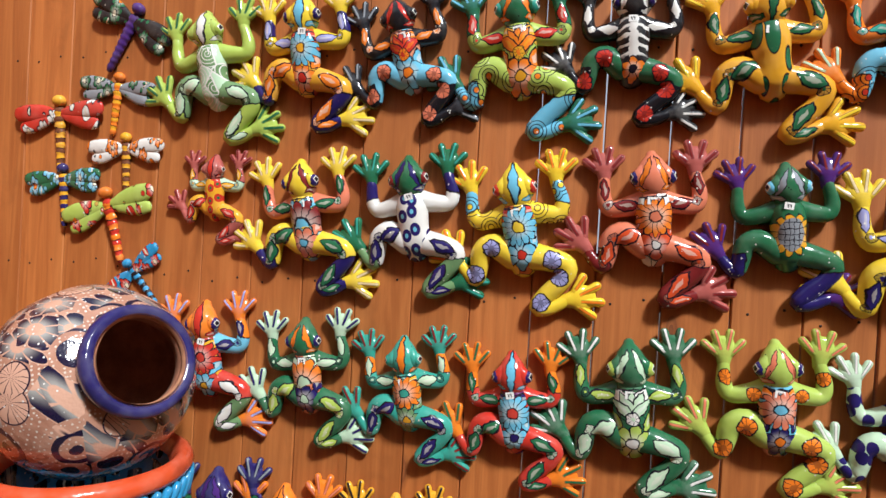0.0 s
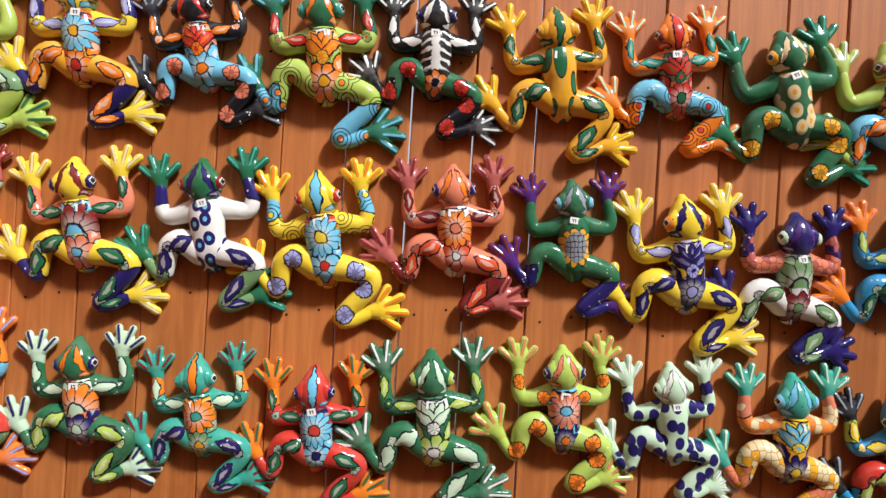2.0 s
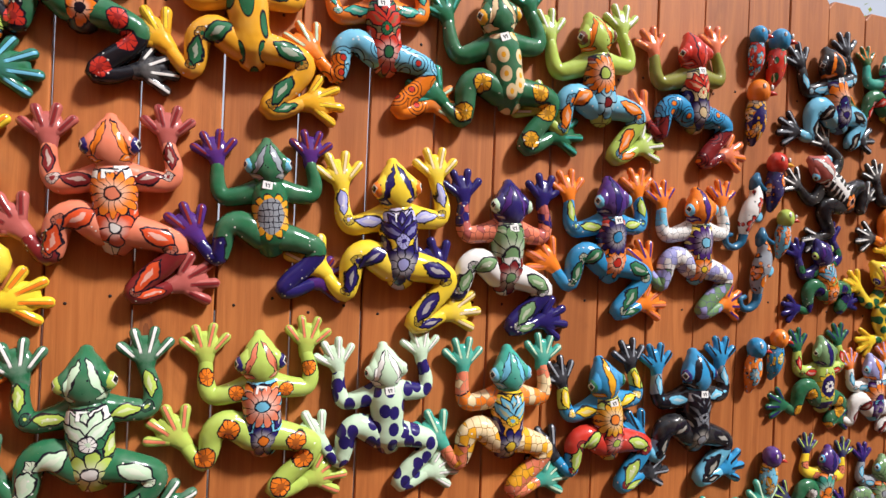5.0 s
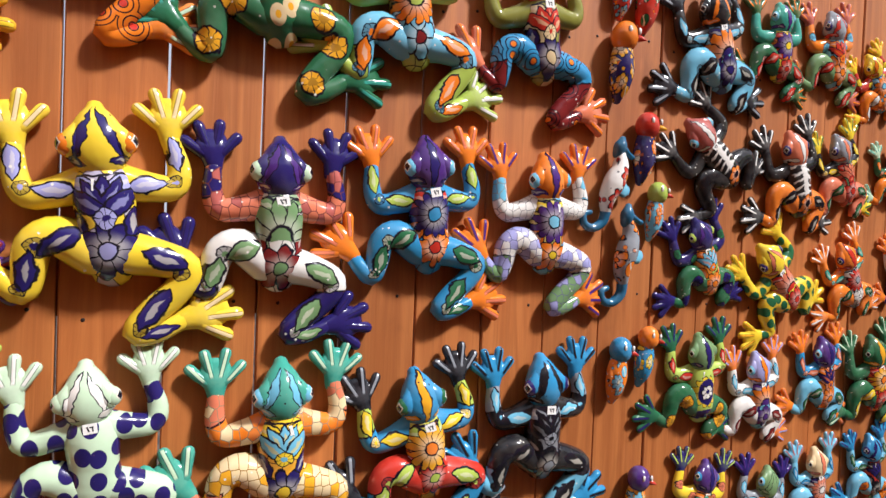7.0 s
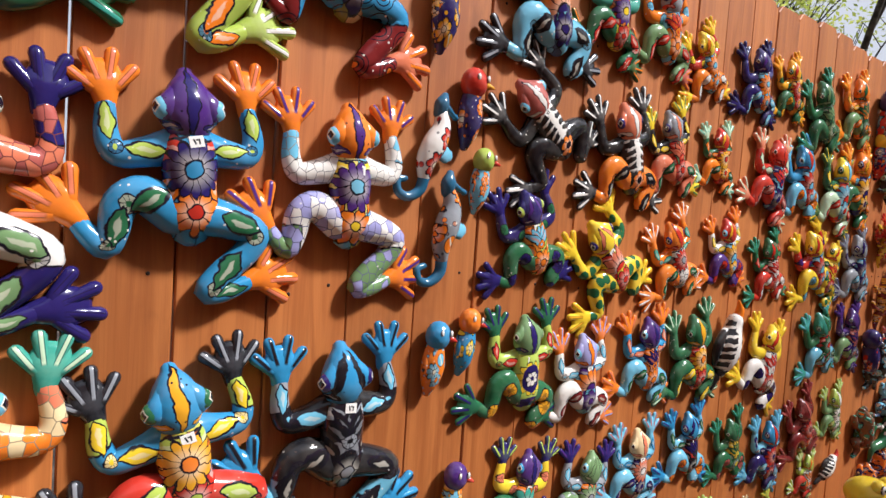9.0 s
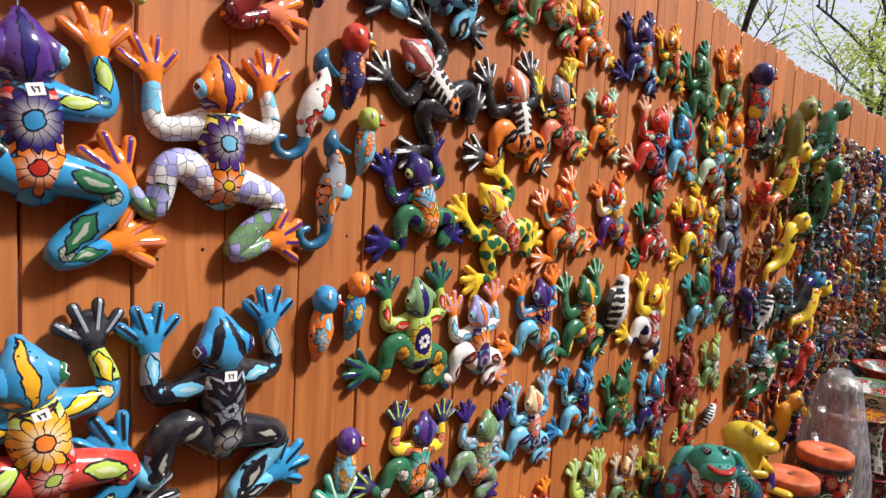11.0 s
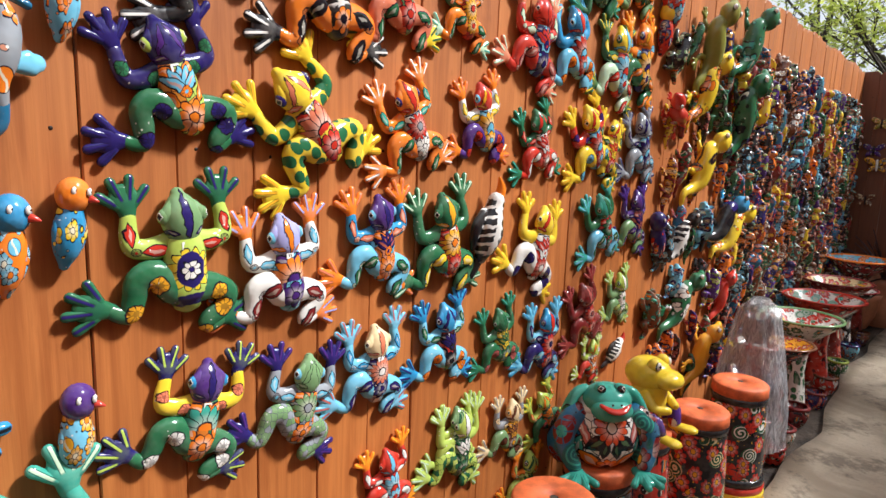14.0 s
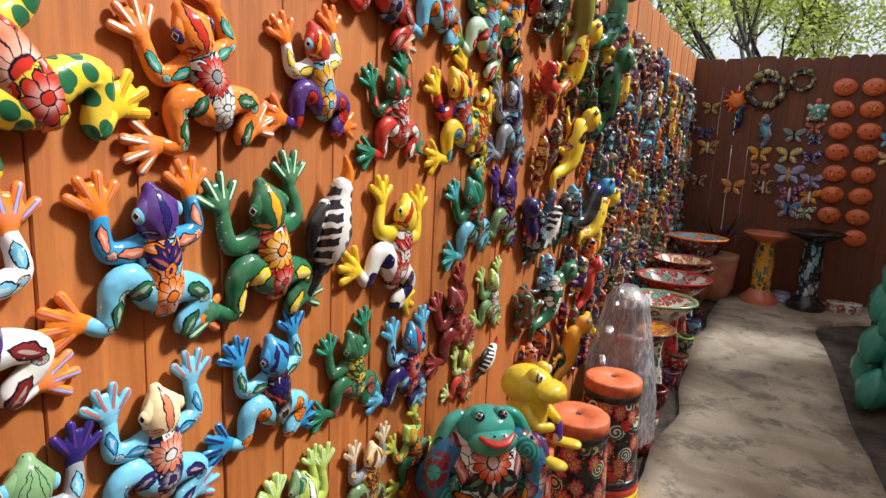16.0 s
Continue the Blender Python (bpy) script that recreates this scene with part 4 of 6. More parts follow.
# large frogs, lowest row, cut by the view
frog("navy ceramic wall frog with yellow patches", -0.440, 0.727, 0.234, 6, "navy", "patch:navy:gold", "patch:navy:green", "patch:navy:green", "navy:grey", "navy", MOULD_A, 0)
frog("white and orange ceramic wall frog", -0.257, 0.710, 0.235, 6, "orange", "flower:white:orange:navy", "patch:orange:green", "patch:orange:green", "orange:salmon", "navy", MOULD_A, 0)
frog("yellow and black ceramic wall frog", 0.012, 0.737, 0.223, 4, "gold", "flower:gold:black:red", "patch:gold:black", "patch:gold:black", "gold:black", "black", MOULD_A, 0)
frog("teal green ceramic wall frog", 1.984, 0.714, 0.249, 8, "teal", "flower:teal:orange:gold", "plain:teal:green", "patch:teal:orange", "teal:mint", "teal", MOULD_A, 0)
# smaller frogs, top rows
frog("black and blue ceramic frog with orange flower", 2.263, 1.940, 0.197, 17, "black", "flower:sky:orange:navy", "patch:black:sky", "patch:sky:black", "black:grey", "black", MOULD_B, 1)
frog("green ceramic frog with yellow belly", 2.453, 1.986, 0.159, 4, "teal", "flower:yellow:purple:red", "plain:teal:green", "patch:green:red", "green:orange", "sky", MOULD_B, 0)
frog("grey blue ceramic frog with red hip", 2.658, 1.997, 0.164, 9, "grey", "flower:sky:red:orange", "patch:orange:sky", "patch:fern:red", "rose:orange", "navy", MOULD_B, 0)
frog("yellow headed ceramic frog", 2.865, 1.962, 0.137, 30, "yellow", "patch:sky:orange", "patch:red:yellow", "patch:orange:white", "yellow:orange", "yellow", MOULD_B, 0)
frog("navy ceramic frog with blue belly", 3.125, 1.950, 0.153, 13, "navy", "patch:sky:orange", "plain:navy:black", "patch:navy:sky", "navy:black", "navy", MOULD_B, 0)
frog("golden yellow ceramic frog", 3.328, 1.976, 0.138, 16, "gold", "patch:gold:red", "patch:gold:green", "patch:green:gold", "gold:orange", "green", MOULD_B, 0)
frog("dark green glazed ceramic frog", 3.575, 1.921, 0.176, 25, "green", "patch:green:fern", "plain:green:teal", "plain:green:teal", "green:teal", "green", MOULD_B, 0)
frog("orange glazed ceramic frog", 3.839, 1.971, 0.178, 14, "orange", "patch:orange:green", "patch:orange:gold", "patch:fern:orange", "orange:gold", "orange", MOULD_B, 0)
frog("black ceramic frog with painted skeleton ribs", 2.310, 1.728, 0.176, 51, "rose", "skeleton:black:white:orange", "plain:black:white", "plain:black:white", "black:white", "sky", MOULD_B, 1)
frog("black ceramic skeleton frog with orange hips", 2.549, 1.669, 0.182, 16, "salmon", "skeleton:black:white:orange", "plain:black:white", "patch:orange:black", "black:white", "navy", MOULD_B, 1)
frog("grey ceramic frog with yellow fingers", 2.732, 1.706, 0.160, 20, "grey", "flower:fern:salmon:red", "patch:black:yellow", "patch:salmon:green", "yellow:green", "navy", MOULD_B, 1)
frog("red and green ceramic frog", 2.943, 1.723, 0.128, 9, "red", "patch:red:gold", "patch:green:orange", "patch:orange:green", "mint:teal", "red", MOULD_B, 0)
frog("red ceramic frog with blue belly", 3.232, 1.675, 0.179, -2, "red", "flower:sky:red:navy", "patch:red:mint", "patch:red:rose", "salmon:mint", "red", MOULD_B, 0)
frog("blue ceramic frog with red flowers", 3.459, 1.694, 0.174, 18, "blue", "patch:sky:red", "plain:blue:navy", "patch:sky:orange", "sky:blue", "sky", MOULD_B, 0)
frog("yellow and green ceramic frog", 3.713, 1.663, 0.190, 2, "yellow", "patch:red:sky", "patch:green:yellow", "patch:mint:red", "green:yellow", "green", MOULD_B, 0)
frog("orange and blue ceramic frog", 3.878, 1.696, 0.194, 2, "orange", "patch:navy:gold", "patch:orange:sky", "patch:green:orange", "orange:gold", "navy", MOULD_B, 0)
# smaller frogs, middle rows
frog("navy ceramic frog with floral jacket", 2.260, 1.475, 0.155, 21, "navy", "flower:lime:sky:orange", "patch:navy:green", "patch:green:navy", "navy:navy", "lime", MOULD_B, 1)
frog("yellow ceramic frog with green spots", 2.540, 1.436, 0.178, 42, "yellow", "flower:yellow:salmon:red", "spots:yellow:green:yellow", "spots:yellow:green:yellow", "yellow:gold", "navy", MOULD_B, 1)
frog("orange ceramic frog with turquoise arms", 2.790, 1.440, 0.156, 26, "orange", "flower:grey:red:white", "patch:orange:teal", "patch:orange:green", "orange:white", "navy", MOULD_B, 1)
frog("red and sky blue ceramic frog", 3.031, 1.464, 0.145, 15, "red", "patch:sky:gold", "patch:white:yellow", "patch:purple:red", "orange:salmon", "sky", MOULD_B, 1)
frog("green headed ceramic frog with white belly", 3.298, 1.419, 0.149, 21, "green", "patch:white:red", "patch:green:red", "patch:red:white", "green:teal", "green", MOULD_B, 0)
frog("yellow ceramic frog with striped legs", 3.607, 1.426, 0.183, 27, "yellow", "patch:sky:red", "patch:red:purple", "patch:yellow:sky", "yellow:gold", "gold", MOULD_B, 0)
frog("yellow ceramic frog with orange belly", 3.680, 1.404, 0.157, -15, "yellow", "patch:yellow:red", "patch:yellow:green", "spots:yellow:green:yellow", "yellow:gold", "green", MOULD_B, 0)
frog("slate blue ceramic frog", 3.956, 1.412, 0.184, 14, "grey", "patch:sky:navy", "patch:grey:navy", "patch:grey:sky", "grey:navy", "navy", MOULD_B, 0)
frog("green and yellow ceramic frog with navy oval", 2.242, 1.186, 0.173, 4, "fern", "oval:lime:navy:white", "patch:lime:red", "patch:green:gold", "green:navy", "fern", MOULD_B, 1)
frog("white and orange ceramic frog with purple head", 2.443, 1.150, 0.160, 8, "lilac", "flower:sky:orange:purple", "patch:white:sky", "patch:white:maroon", "orange:lilac", "sky", MOULD_B, 1)
frog("sky blue ceramic frog with purple head", 2.680, 1.177, 0.160, 6, "purple", "flower:sky:navy:orange", "patch:blue:salmon", "patch:sky:green", "orange:salmon", "sky", MOULD_B, 1)
frog("dark green ceramic frog with orange belly", 2.902, 1.158, 0.180, 12, "green", "flower:orange:gold:red", "plain:green:teal", "patch:green:yellow", "green:mint", "green", MOULD_B, 1)
frog("yellow ceramic frog with white flowers", 3.276, 1.102, 0.185, -12, "yellow", "patch:white:red", "plain:yellow:gold", "patch:white:navy", "yellow:gold", "yellow", MOULD_B, 0)
frog("green and blue ceramic frog", 3.719, 1.146, 0.176, 22, "teal", "patch:red:green", "plain:green:teal", "patch:sky:green", "teal:sky", "green", MOULD_B, 0)
frog("purple and green ceramic frog", 3.944, 1.147, 0.169, 3, "purple", "patch:rose:navy", "patch:purple:navy", "patch:fern:purple", "purple:navy", "navy", MOULD_B, 0)
# smaller frogs, lower rows
frog("green ceramic frog with red hips and yellow arms", 2.246, 0.912, 0.154, -10, "purple", "flower:green:teal:orange", "patch:yellow:salmon", "flower:green:white:green", "navy:lime", "blue", MOULD_B, 1)
frog("grey green ceramic frog with navy fingers", 2.455, 0.872, 0.154, -11, "fern", "flower:grey:fern:orange", "patch:grey:sky", "lace:fern:white:grey", "navy:purple", "sky", MOULD_B, 1)
frog("blue ceramic frog with cream head", 2.668, 0.897, 0.154, 3, "cream", "flower:white:salmon:navy", "patch:sky:blue", "patch:sky:navy", "sky:rose", "cream", MOULD_B, 1)
frog("blue ceramic frog with red mouth", 2.908, 0.911, 0.153, 8, "blue", "flower:red:navy:black", "patch:sky:green", "patch:sky:orange", "blue:navy", "navy", MOULD_B, 1)
frog("green ceramic frog with yellow belly", 3.150, 0.872, 0.141, 13, "green", "patch:yellow:green", "plain:green:teal", "patch:green:rose", "green:teal", "green", MOULD_B, 0)
frog("blue ceramic frog with dark belly", 3.364, 0.803, 0.162, -1, "blue", "patch:navy:red", "patch:sky:navy", "patch:navy:sky", "sky:blue", "navy", MOULD_B, 0)
frog("dark red glazed ceramic frog", 3.644, 0.857, 0.169, 22, "maroon", "patch:maroon:red", "plain:maroon:red", "plain:maroon:red", "maroon:rose", "maroon", MOULD_B, 0)
frog("pale green glazed ceramic frog", 3.877, 0.876, 0.141, 7, "lime", "patch:fern:white", "plain:fern:lime", "patch:fern:lime", "lime:mint", "green", MOULD_B, 0)
frog("red ceramic frog with orange fingers", 2.727, 0.614, 0.130, 10, "red", "patch:red:sky", "patch:red:white", "patch:red:white", "orange:gold", "red", MOULD_B, 0)
frog("lime ceramic frog with lacy legs", 2.969, 0.597, 0.160, -2, "lime", "flower:fern:white:green", "plain:lime:fern", "lace:lime:white:green", "lime:mint", "fern", MOULD_B, 1)
frog("cream and brown ceramic frog", 3.205, 0.578, 0.138, -3, "cream", "patch:gold:brown", "patch:grey:cream", "patch:fern:brown", "cream:grey", "gold", MOULD_B, 0)
frog("small green and orange ceramic frog", 3.431, 0.579, 0.132, 29, "lime", "patch:green:orange", "patch:lime:orange", "patch:green:red", "lime:yellow", "green", MOULD_B, 0)
frog("lime ceramic frog with orange arms", 3.299, 0.375, 0.137, -11, "lime", "patch:lime:green", "patch:orange:lime", "patch:lime:green", "orange:gold", "green", MOULD_B, 0)
frog("white and lime ceramic frog", 3.691, 0.682, 0.115, -3, "lime", "patch:white:orange", "patch:lime:white", "patch:red:green", "lime:white", "lime", MOULD_B, 0)
frog("pale green glazed ceramic frog", 2.965, 0.639, 0.130, 3, "fern", "patch:mint:green", "plain:lime:fern", "patch:lime:green", "lime:mint", "fern", MOULD_B, 0)

# ---- other wall ceramics ----
def along(x1, z1, x2, z2):
    """Pose and length of a thing on the fence whose top is (x1, z1) and foot (x2, z2)."""
    length = math.hypot(x1 - x2, z1 - z2)
    return wall_pose(x2, z2, math.degrees(math.atan2(x2 - x1, z1 - z2)), length, 0.002), length


def shape(name, *tubes, sides=12, steps=3):
    bm = bmesh.new()
    for knots in tubes:
        tube(bm, knots, sides, steps)
    return finish(name, bm, NAIL)


def paddle_mesh():
    """A dragonfly's wing: a thick rounded paddle along +x with a two-lobed tip."""
    bm = bmesh.new()
    tube(bm, [(0.03, 0.0, 0, 0.035, 0.03), (0.22, 0.03, 0.01, 0.075, 0.032), (0.42, 0.05, 0.02, 0.085, 0.034), (0.56, 0.06, 0.02, 0.07, 0.03)], 12, 3)
    tube(bm, [(0.03, -0.02, 0, 0.03, 0.028), (0.22, -0.045, 0.005, 0.06, 0.03), (0.40, -0.07, 0.01, 0.07, 0.032), (0.52, -0.075, 0.01, 0.055, 0.03)], 12, 3)
    return finish("wing", bm, NAIL)


WING = paddle_mesh()
BEADS = shape("body", [(0, 0.02 + 0.09 * i / 2, 0.05, (0.048 + 0.0028 * i) * (1 if i % 2 else 0.8), 0.055 if i % 2 else 0.045) for i in range(18)], steps=2)


def dragonfly(x1, z1, x2, z2, label, body, wing, turn):
    m, length = along(x1, z1, x2, z2)
    root = empty("ceramic_dragonfly", m, label, "ceramic dragonfly", "dragonflies on the fence")
    part("body", BEADS, glaze(body), root)
    bm = bmesh.new()
    ball(bm, (0, 0.95, 0.06), (0.10, 0.085, 0.08))
    ball(bm, (-0.05, 0.96, 0.08), (0.028, 0.028, 0.028), 8, 6)
    ball(bm, (0.05, 0.96, 0.08), (0.028, 0.028, 0.028), 8, 6)
    part("head", bm, glaze(body.split(":")[1] if ":" in body else body), root)
    for side in (1, -1):
        ob = part("wing", WING, glaze(wing), root)
        ob.matrix_basis = pose(0, 0.78, 0.05, 0, 0, side * -6) @ Matrix.Diagonal((side * 1.15, 1.5, 1.3, 1))


BIRD_BODY = shape("body", [(0, 0.06, 0.09, 0.07, 0.07), (0, 0.2, 0.13, 0.15, 0.13), (0, 0.36, 0.15, 0.185, 0.16), (0, 0.5, 0.15, 0.18, 0.16), (0, 0.62, 0.15, 0.15, 0.14)], sides=16)
BIRD_WING = shape("wing", [(0, 0.58, 0.16, 0.05, 0.05), (0.03, 0.42, 0.18, 0.07, 0.06), (0.02, 0.26, 0.16, 0.055, 0.05), (-0.02, 0.12, 0.12, 0.03, 0.03)])


def bird(x1, z1, x2, z2, label, head, body):
    m, length = along(x1, z1, x2, z2)
    m = m @ Matrix.Diagonal((0.95, 1.14, 1, 1))
    root = empty("ceramic_bird", m, label, "ceramic bird", "birds on the fence")
    part("body", BIRD_BODY, glaze(body), root)
    bm = bmesh.new()
    ball(bm, (0, 0.79, 0.18), (0.20, 0.19, 0.18), 18, 12)
    top = part("head", bm, glaze(head), root)
    bm = bmesh.new()
    tube(bm, [(0.13, 0.77, 0.26, 0.05, 0.05), (0.19, 0.765, 0.31, 0.035, 0.035), (0.24, 0.75, 0.34, 0.012, 0.012)], 10, 2)
    part("beak", bm, glaze("red" if head != "red" else "gold"), top)
    for k in (-1, 1):
        ob = part("wing", BIRD_WING, glaze(body), root)
        ob.matrix_basis = pose(k * 0.10, 0, 0) @ Matrix.Diagonal((k, 1, 1, 1))
        ob = part("eye", EYE, eye_glaze("white"), top)
        ob.matrix_basis = pose(0.04 + k * 0.085, 0.84, 0.335, 0, 20) @ Matrix.Diagonal((0.035, 0.045, 0.03, 1))


def seahorse(x1, z1, x2, z2, label, body, tail):
    m, length = along(x1, z1, x2, z2)
    root = empty("ceramic_seahorse", m, label, "ceramic seahorse", "seahorses on the fence")
    part("body", shape("body", [(0.02, 0.86, 0.10, 0.05, 0.06), (0.06, 0.72, 0.12, 0.085, 0.09), (0.03, 0.55, 0.13, 0.115, 0.11), (0.01, 0.38, 0.11, 0.09, 0.09), (0.05, 0.24, 0.09, 0.055, 0.06)]), glaze(body), root)
    part("tail", shape("tail", [(0.05, 0.25, 0.09, 0.055, 0.06), (0.05, 0.12, 0.08, 0.05, 0.055), (-0.04, 0.03, 0.07, 0.045, 0.05), (-0.15, 0.04, 0.07, 0.04, 0.04), (-0.19, 0.13, 0.07, 0.036, 0.036), (-0.12, 0.17, 0.07, 0.028, 0.03)], steps=4), glaze(tail), root)
    part("head", shape("head", [(0.0, 0.84, 0.10, 0.055, 0.06), (-0.01, 0.92, 0.12, 0.07, 0.07), (0.0, 1.0, 0.11, 0.035, 0.04)], [(0.02, 0.92, 0.12, 0.04, 0.045), (0.12, 0.88, 0.12, 0.026, 0.03), (0.17, 0.865, 0.12, 0.03, 0.03)]), glaze(tail), root)
    part("fin", shape("fin", [(0.10, 0.50, 0.10, 0.05, 0.03), (0.20, 0.52, 0.09, 0.08, 0.03), (0.24, 0.53, 0.08, 0.06, 0.025)]), glaze("sky"), root)


def toucan(x1, z1, x2, z2, label, body, beak):
    m, length = along(x1, z1, x2, z2)
    root = empty("ceramic_toucan", m, label, "ceramic bird")
    part("body", shape("body", [(0, 0.18, 0.10, 0.06, 0.06), (0, 0.35, 0.13, 0.13, 0.12), (0.0, 0.52, 0.14, 0.13, 0.13), (0.02, 0.68, 0.13, 0.09, 0.10), (0.03, 0.78, 0.13, 0.08, 0.09)]), glaze(body), root)
    part("tail", shape("tail", [(0, 0.2, 0.09, 0.05, 0.05), (-0.02, 0.08, 0.07, 0.055, 0.04), (-0.04, 0.0, 0.06, 0.045, 0.03)]), glaze("black"), root)
    part("beak", shape("beak", [(0.04, 0.78, 0.14, 0.05, 0.06), (0.05, 0.9, 0.15, 0.04, 0.05), (0.0, 1.0, 0.14, 0.012, 0.015)]), glaze(beak), root)
    for k in (-1, 1):
        part("wing", shape("wing", [(k * 0.11, 0.62, 0.12, 0.05, 0.05), (k * 0.18, 0.45, 0.12, 0.07, 0.05), (k * 0.15, 0.26, 0.10, 0.03, 0.03)]), glaze(body), root)


GECKO = shape("body", [(0.05, 0.0, 0.04, 0.02, 0.02), (-0.05, 0.12, 0.06, 0.045, 0.045), (0.05, 0.26, 0.09, 0.07, 0.07), (0.09, 0.40, 0.13, 0.11, 0.11), (0.03, 0.56, 0.15, 0.13, 0.13), (-0.04, 0.70, 0.17, 0.11, 0.11), (0.0, 0.80, 0.21, 0.08, 0.09)], sides=14, steps=4)
GECKO_HEAD = shape("head", [(0, 0.79, 0.21, 0.08, 0.09), (0.01, 0.86, 0.26, 0.125, 0.12), (0.02, 0.94, 0.28, 0.10, 0.10), (0.02, 0.99, 0.28, 0.05, 0.055)], sides=14)
GECKO_LEGS = [shape("leg", [(k * 0.04, y, 0.07, 0.035, 0.04), (k * 0.13, y + d * 0.4, 0.06, 0.028, 0.03), (k * 0.15, y + d, 0.04, 0.022, 0.022)]) for k, y, d in ((-1, 0.68, 0.09), (1, 0.66, 0.09), (-1, 0.42, -0.07), (1, 0.42, -0.09))]
GECKO_FEET = [(-0.15, 0.77, 20), (0.15, 0.75, -20), (-0.15, 0.35, 150), (0.15, 0.33, -150)]


def gecko(x1, z1, x2, z2, label, head, body):
    m, length = along(x1, z1, x2, z2)
    m = m @ pose(0, 0, 0.04) @ Matrix.Diagonal((0.9, 1, 0.8, 1))
    root = empty("ceramic_gecko", m, label, "ceramic lizard", "lizards on the fence")
    part("body", GECKO, glaze(body), root)
    part("head", GECKO_HEAD, glaze(head), root)
    for leg, (x, y, turn) in zip(GECKO_LEGS, GECKO_FEET):
        part("leg", leg, glaze(body), root)
        ob = part("foot", HAND, hand_glaze(head + ":" + head), root)
        ob.matrix_basis = pose(x, y, 0.04, 0, 0, turn) @ Matrix.Scale(0.45, 4)
    for k in (-1, 1):
        ob = part("eye", EYE, eye_glaze("white"), root)
        ob.matrix_basis = pose(k * 0.09, 0.89, 0.36, 0, k * 30) @ Matrix.Scale(0.03, 4)


# dragonflies
dragonfly(-0.765, 2.121, -0.852, 1.954, "purple ceramic dragonfly with red flower wings", "purple", "patch:black:green", -22)
dragonfly(-0.818, 1.945, -0.833, 1.785, "orange ceramic dragonfly with slate fan wings", "stripes:orange:gold", "patch:grey:green", -14)
dragonfly(-1.002, 1.883, -0.988, 1.690, "brown and gold dragonfly with red flowered wings", "stripes:gold:brown", "patch:red:white", 3)
dragonfly(-0.791, 1.788, -0.784, 1.629, "gold striped dragonfly with white and orange wings", "stripes:gold:brown", "patch:white:orange", -3)
dragonfly(-0.983, 1.702, -0.969, 1.538, "navy and gold dragonfly with green wings", "stripes:navy:gold", "patch:green:sky", -5)
dragonfly(-0.846, 1.642, -0.788, 1.454, "orange dragonfly with lime and red wings", "stripes:orange:red", "patch:lime:red", 14)
dragonfly(-0.775, 1.456, -0.679, 1.354, "blue beaded dragonfly with blue dotted wings", "stripes:blue:black", "patch:blue:red", 35)
# birds and seahorses
bird(1.971, 2.148, 1.967, 2.029, "ceramic bird with blue head and red body", "blue", "patch:red:sky")
bird(2.037, 2.146, 2.026, 2.003, "ceramic bird with blue head and striped body", "blue", "patch:red:green")
bird(1.972, 2.006, 1.969, 1.856, "ceramic bird with orange head", "orange", "patch:navy:gold")
bird(2.046, 1.830, 2.041, 1.691, "ceramic bird with red head and navy body", "red", "patch:navy:orange")
bird(2.087, 1.688, 2.077, 1.572, "ceramic bird with lime head", "lime", "patch:sky:orange")
bird(2.004, 1.353, 1.992, 1.224, "ceramic bird with blue head and orange scrolls", "blue", "patch:orange:sky")
bird(2.081, 1.375, 2.065, 1.255, "ceramic bird with orange head and blue body", "orange", "patch:blue:yellow")
bird(2.070, 1.070, 2.059, 0.940, "ceramic bird with purple head", "purple", "patch:sky:gold")
bird(4.056, 2.139, 4.077, 1.894, "ceramic bird with navy head", "navy", "patch:red:sky")
bird(4.157, 0.890, 4.130, 0.763, "ceramic bird with red and orange head", "orange", "patch:green:sky")
bird(4.116, 1.217, 4.180, 1.037, "small navy ceramic bird", "navy", "patch:navy:red")
bird(4.052, 1.984, 4.051, 1.816, "ceramic bird with red body and yellow head", "yellow", "patch:red:navy")
seahorse(1.982, 1.782, 1.927, 1.587, "white ceramic seahorse with red dots and blue tail", "patch:white:red", "petrol")
seahorse(2.005, 1.643, 1.987, 1.433, "grey ceramic seahorse with orange belly and blue tail", "patch:grey:orange", "petrol")
toucan(3.067, 1.380, 3.003, 1.126, "black ceramic toucan with white stripes", "skeleton:black:white:black", "orange")
toucan(3.920, 0.787, 3.793, 0.673, "black ceramic bird with white stripes", "skeleton:black:white:black", "red")
# lizards
gecko(4.492, 2.086, 4.379, 1.691, "olive green ceramic gecko", "olive", "plain:olive:green")
gecko(4.524, 1.882, 4.320, 1.564, "yellow ceramic gecko with orange belly", "yellow", "patch:yellow:orange")
gecko(4.589, 1.564, 4.342, 1.253, "bright yellow ceramic gecko", "yellow", "plain:yellow:gold")
gecko(5.036, 2.153, 4.783, 1.788, "dark green ceramic gecko", "green", "patch:green:teal")
gecko(4.971, 1.859, 4.836, 1.405, "deep green ceramic lizard", "green", "patch:green:black")
gecko(4.414, 1.226, 4.227, 0.992, "black ceramic lizard with white ribs", "black", "skeleton:black:white:black")
gecko(4.488, 0.959, 4.241, 0.689, "green and white ceramic iguana", "green", "patch:green:white")
gecko(4.793, 0.670, 4.584, 0.353, "mustard yellow ceramic gecko", "gold", "plain:gold:olive")
gecko(4.088, 1.673, 4.329, 1.530, "red ceramic snake-like lizard", "red", "plain:red:maroon")
gecko(4.970, 1.268, 4.640, 1.046, "blue headed black ceramic lizard", "blue", "plain:black:navy")
gecko(5.096, 1.220, 4.775, 0.978, "yellow ceramic lizard with orange spots", "yellow", "patch:yellow:orange")
gecko(5.013, 0.894, 4.889, 0.622, "glossy red ceramic lizard", "red", "plain:red:maroon")

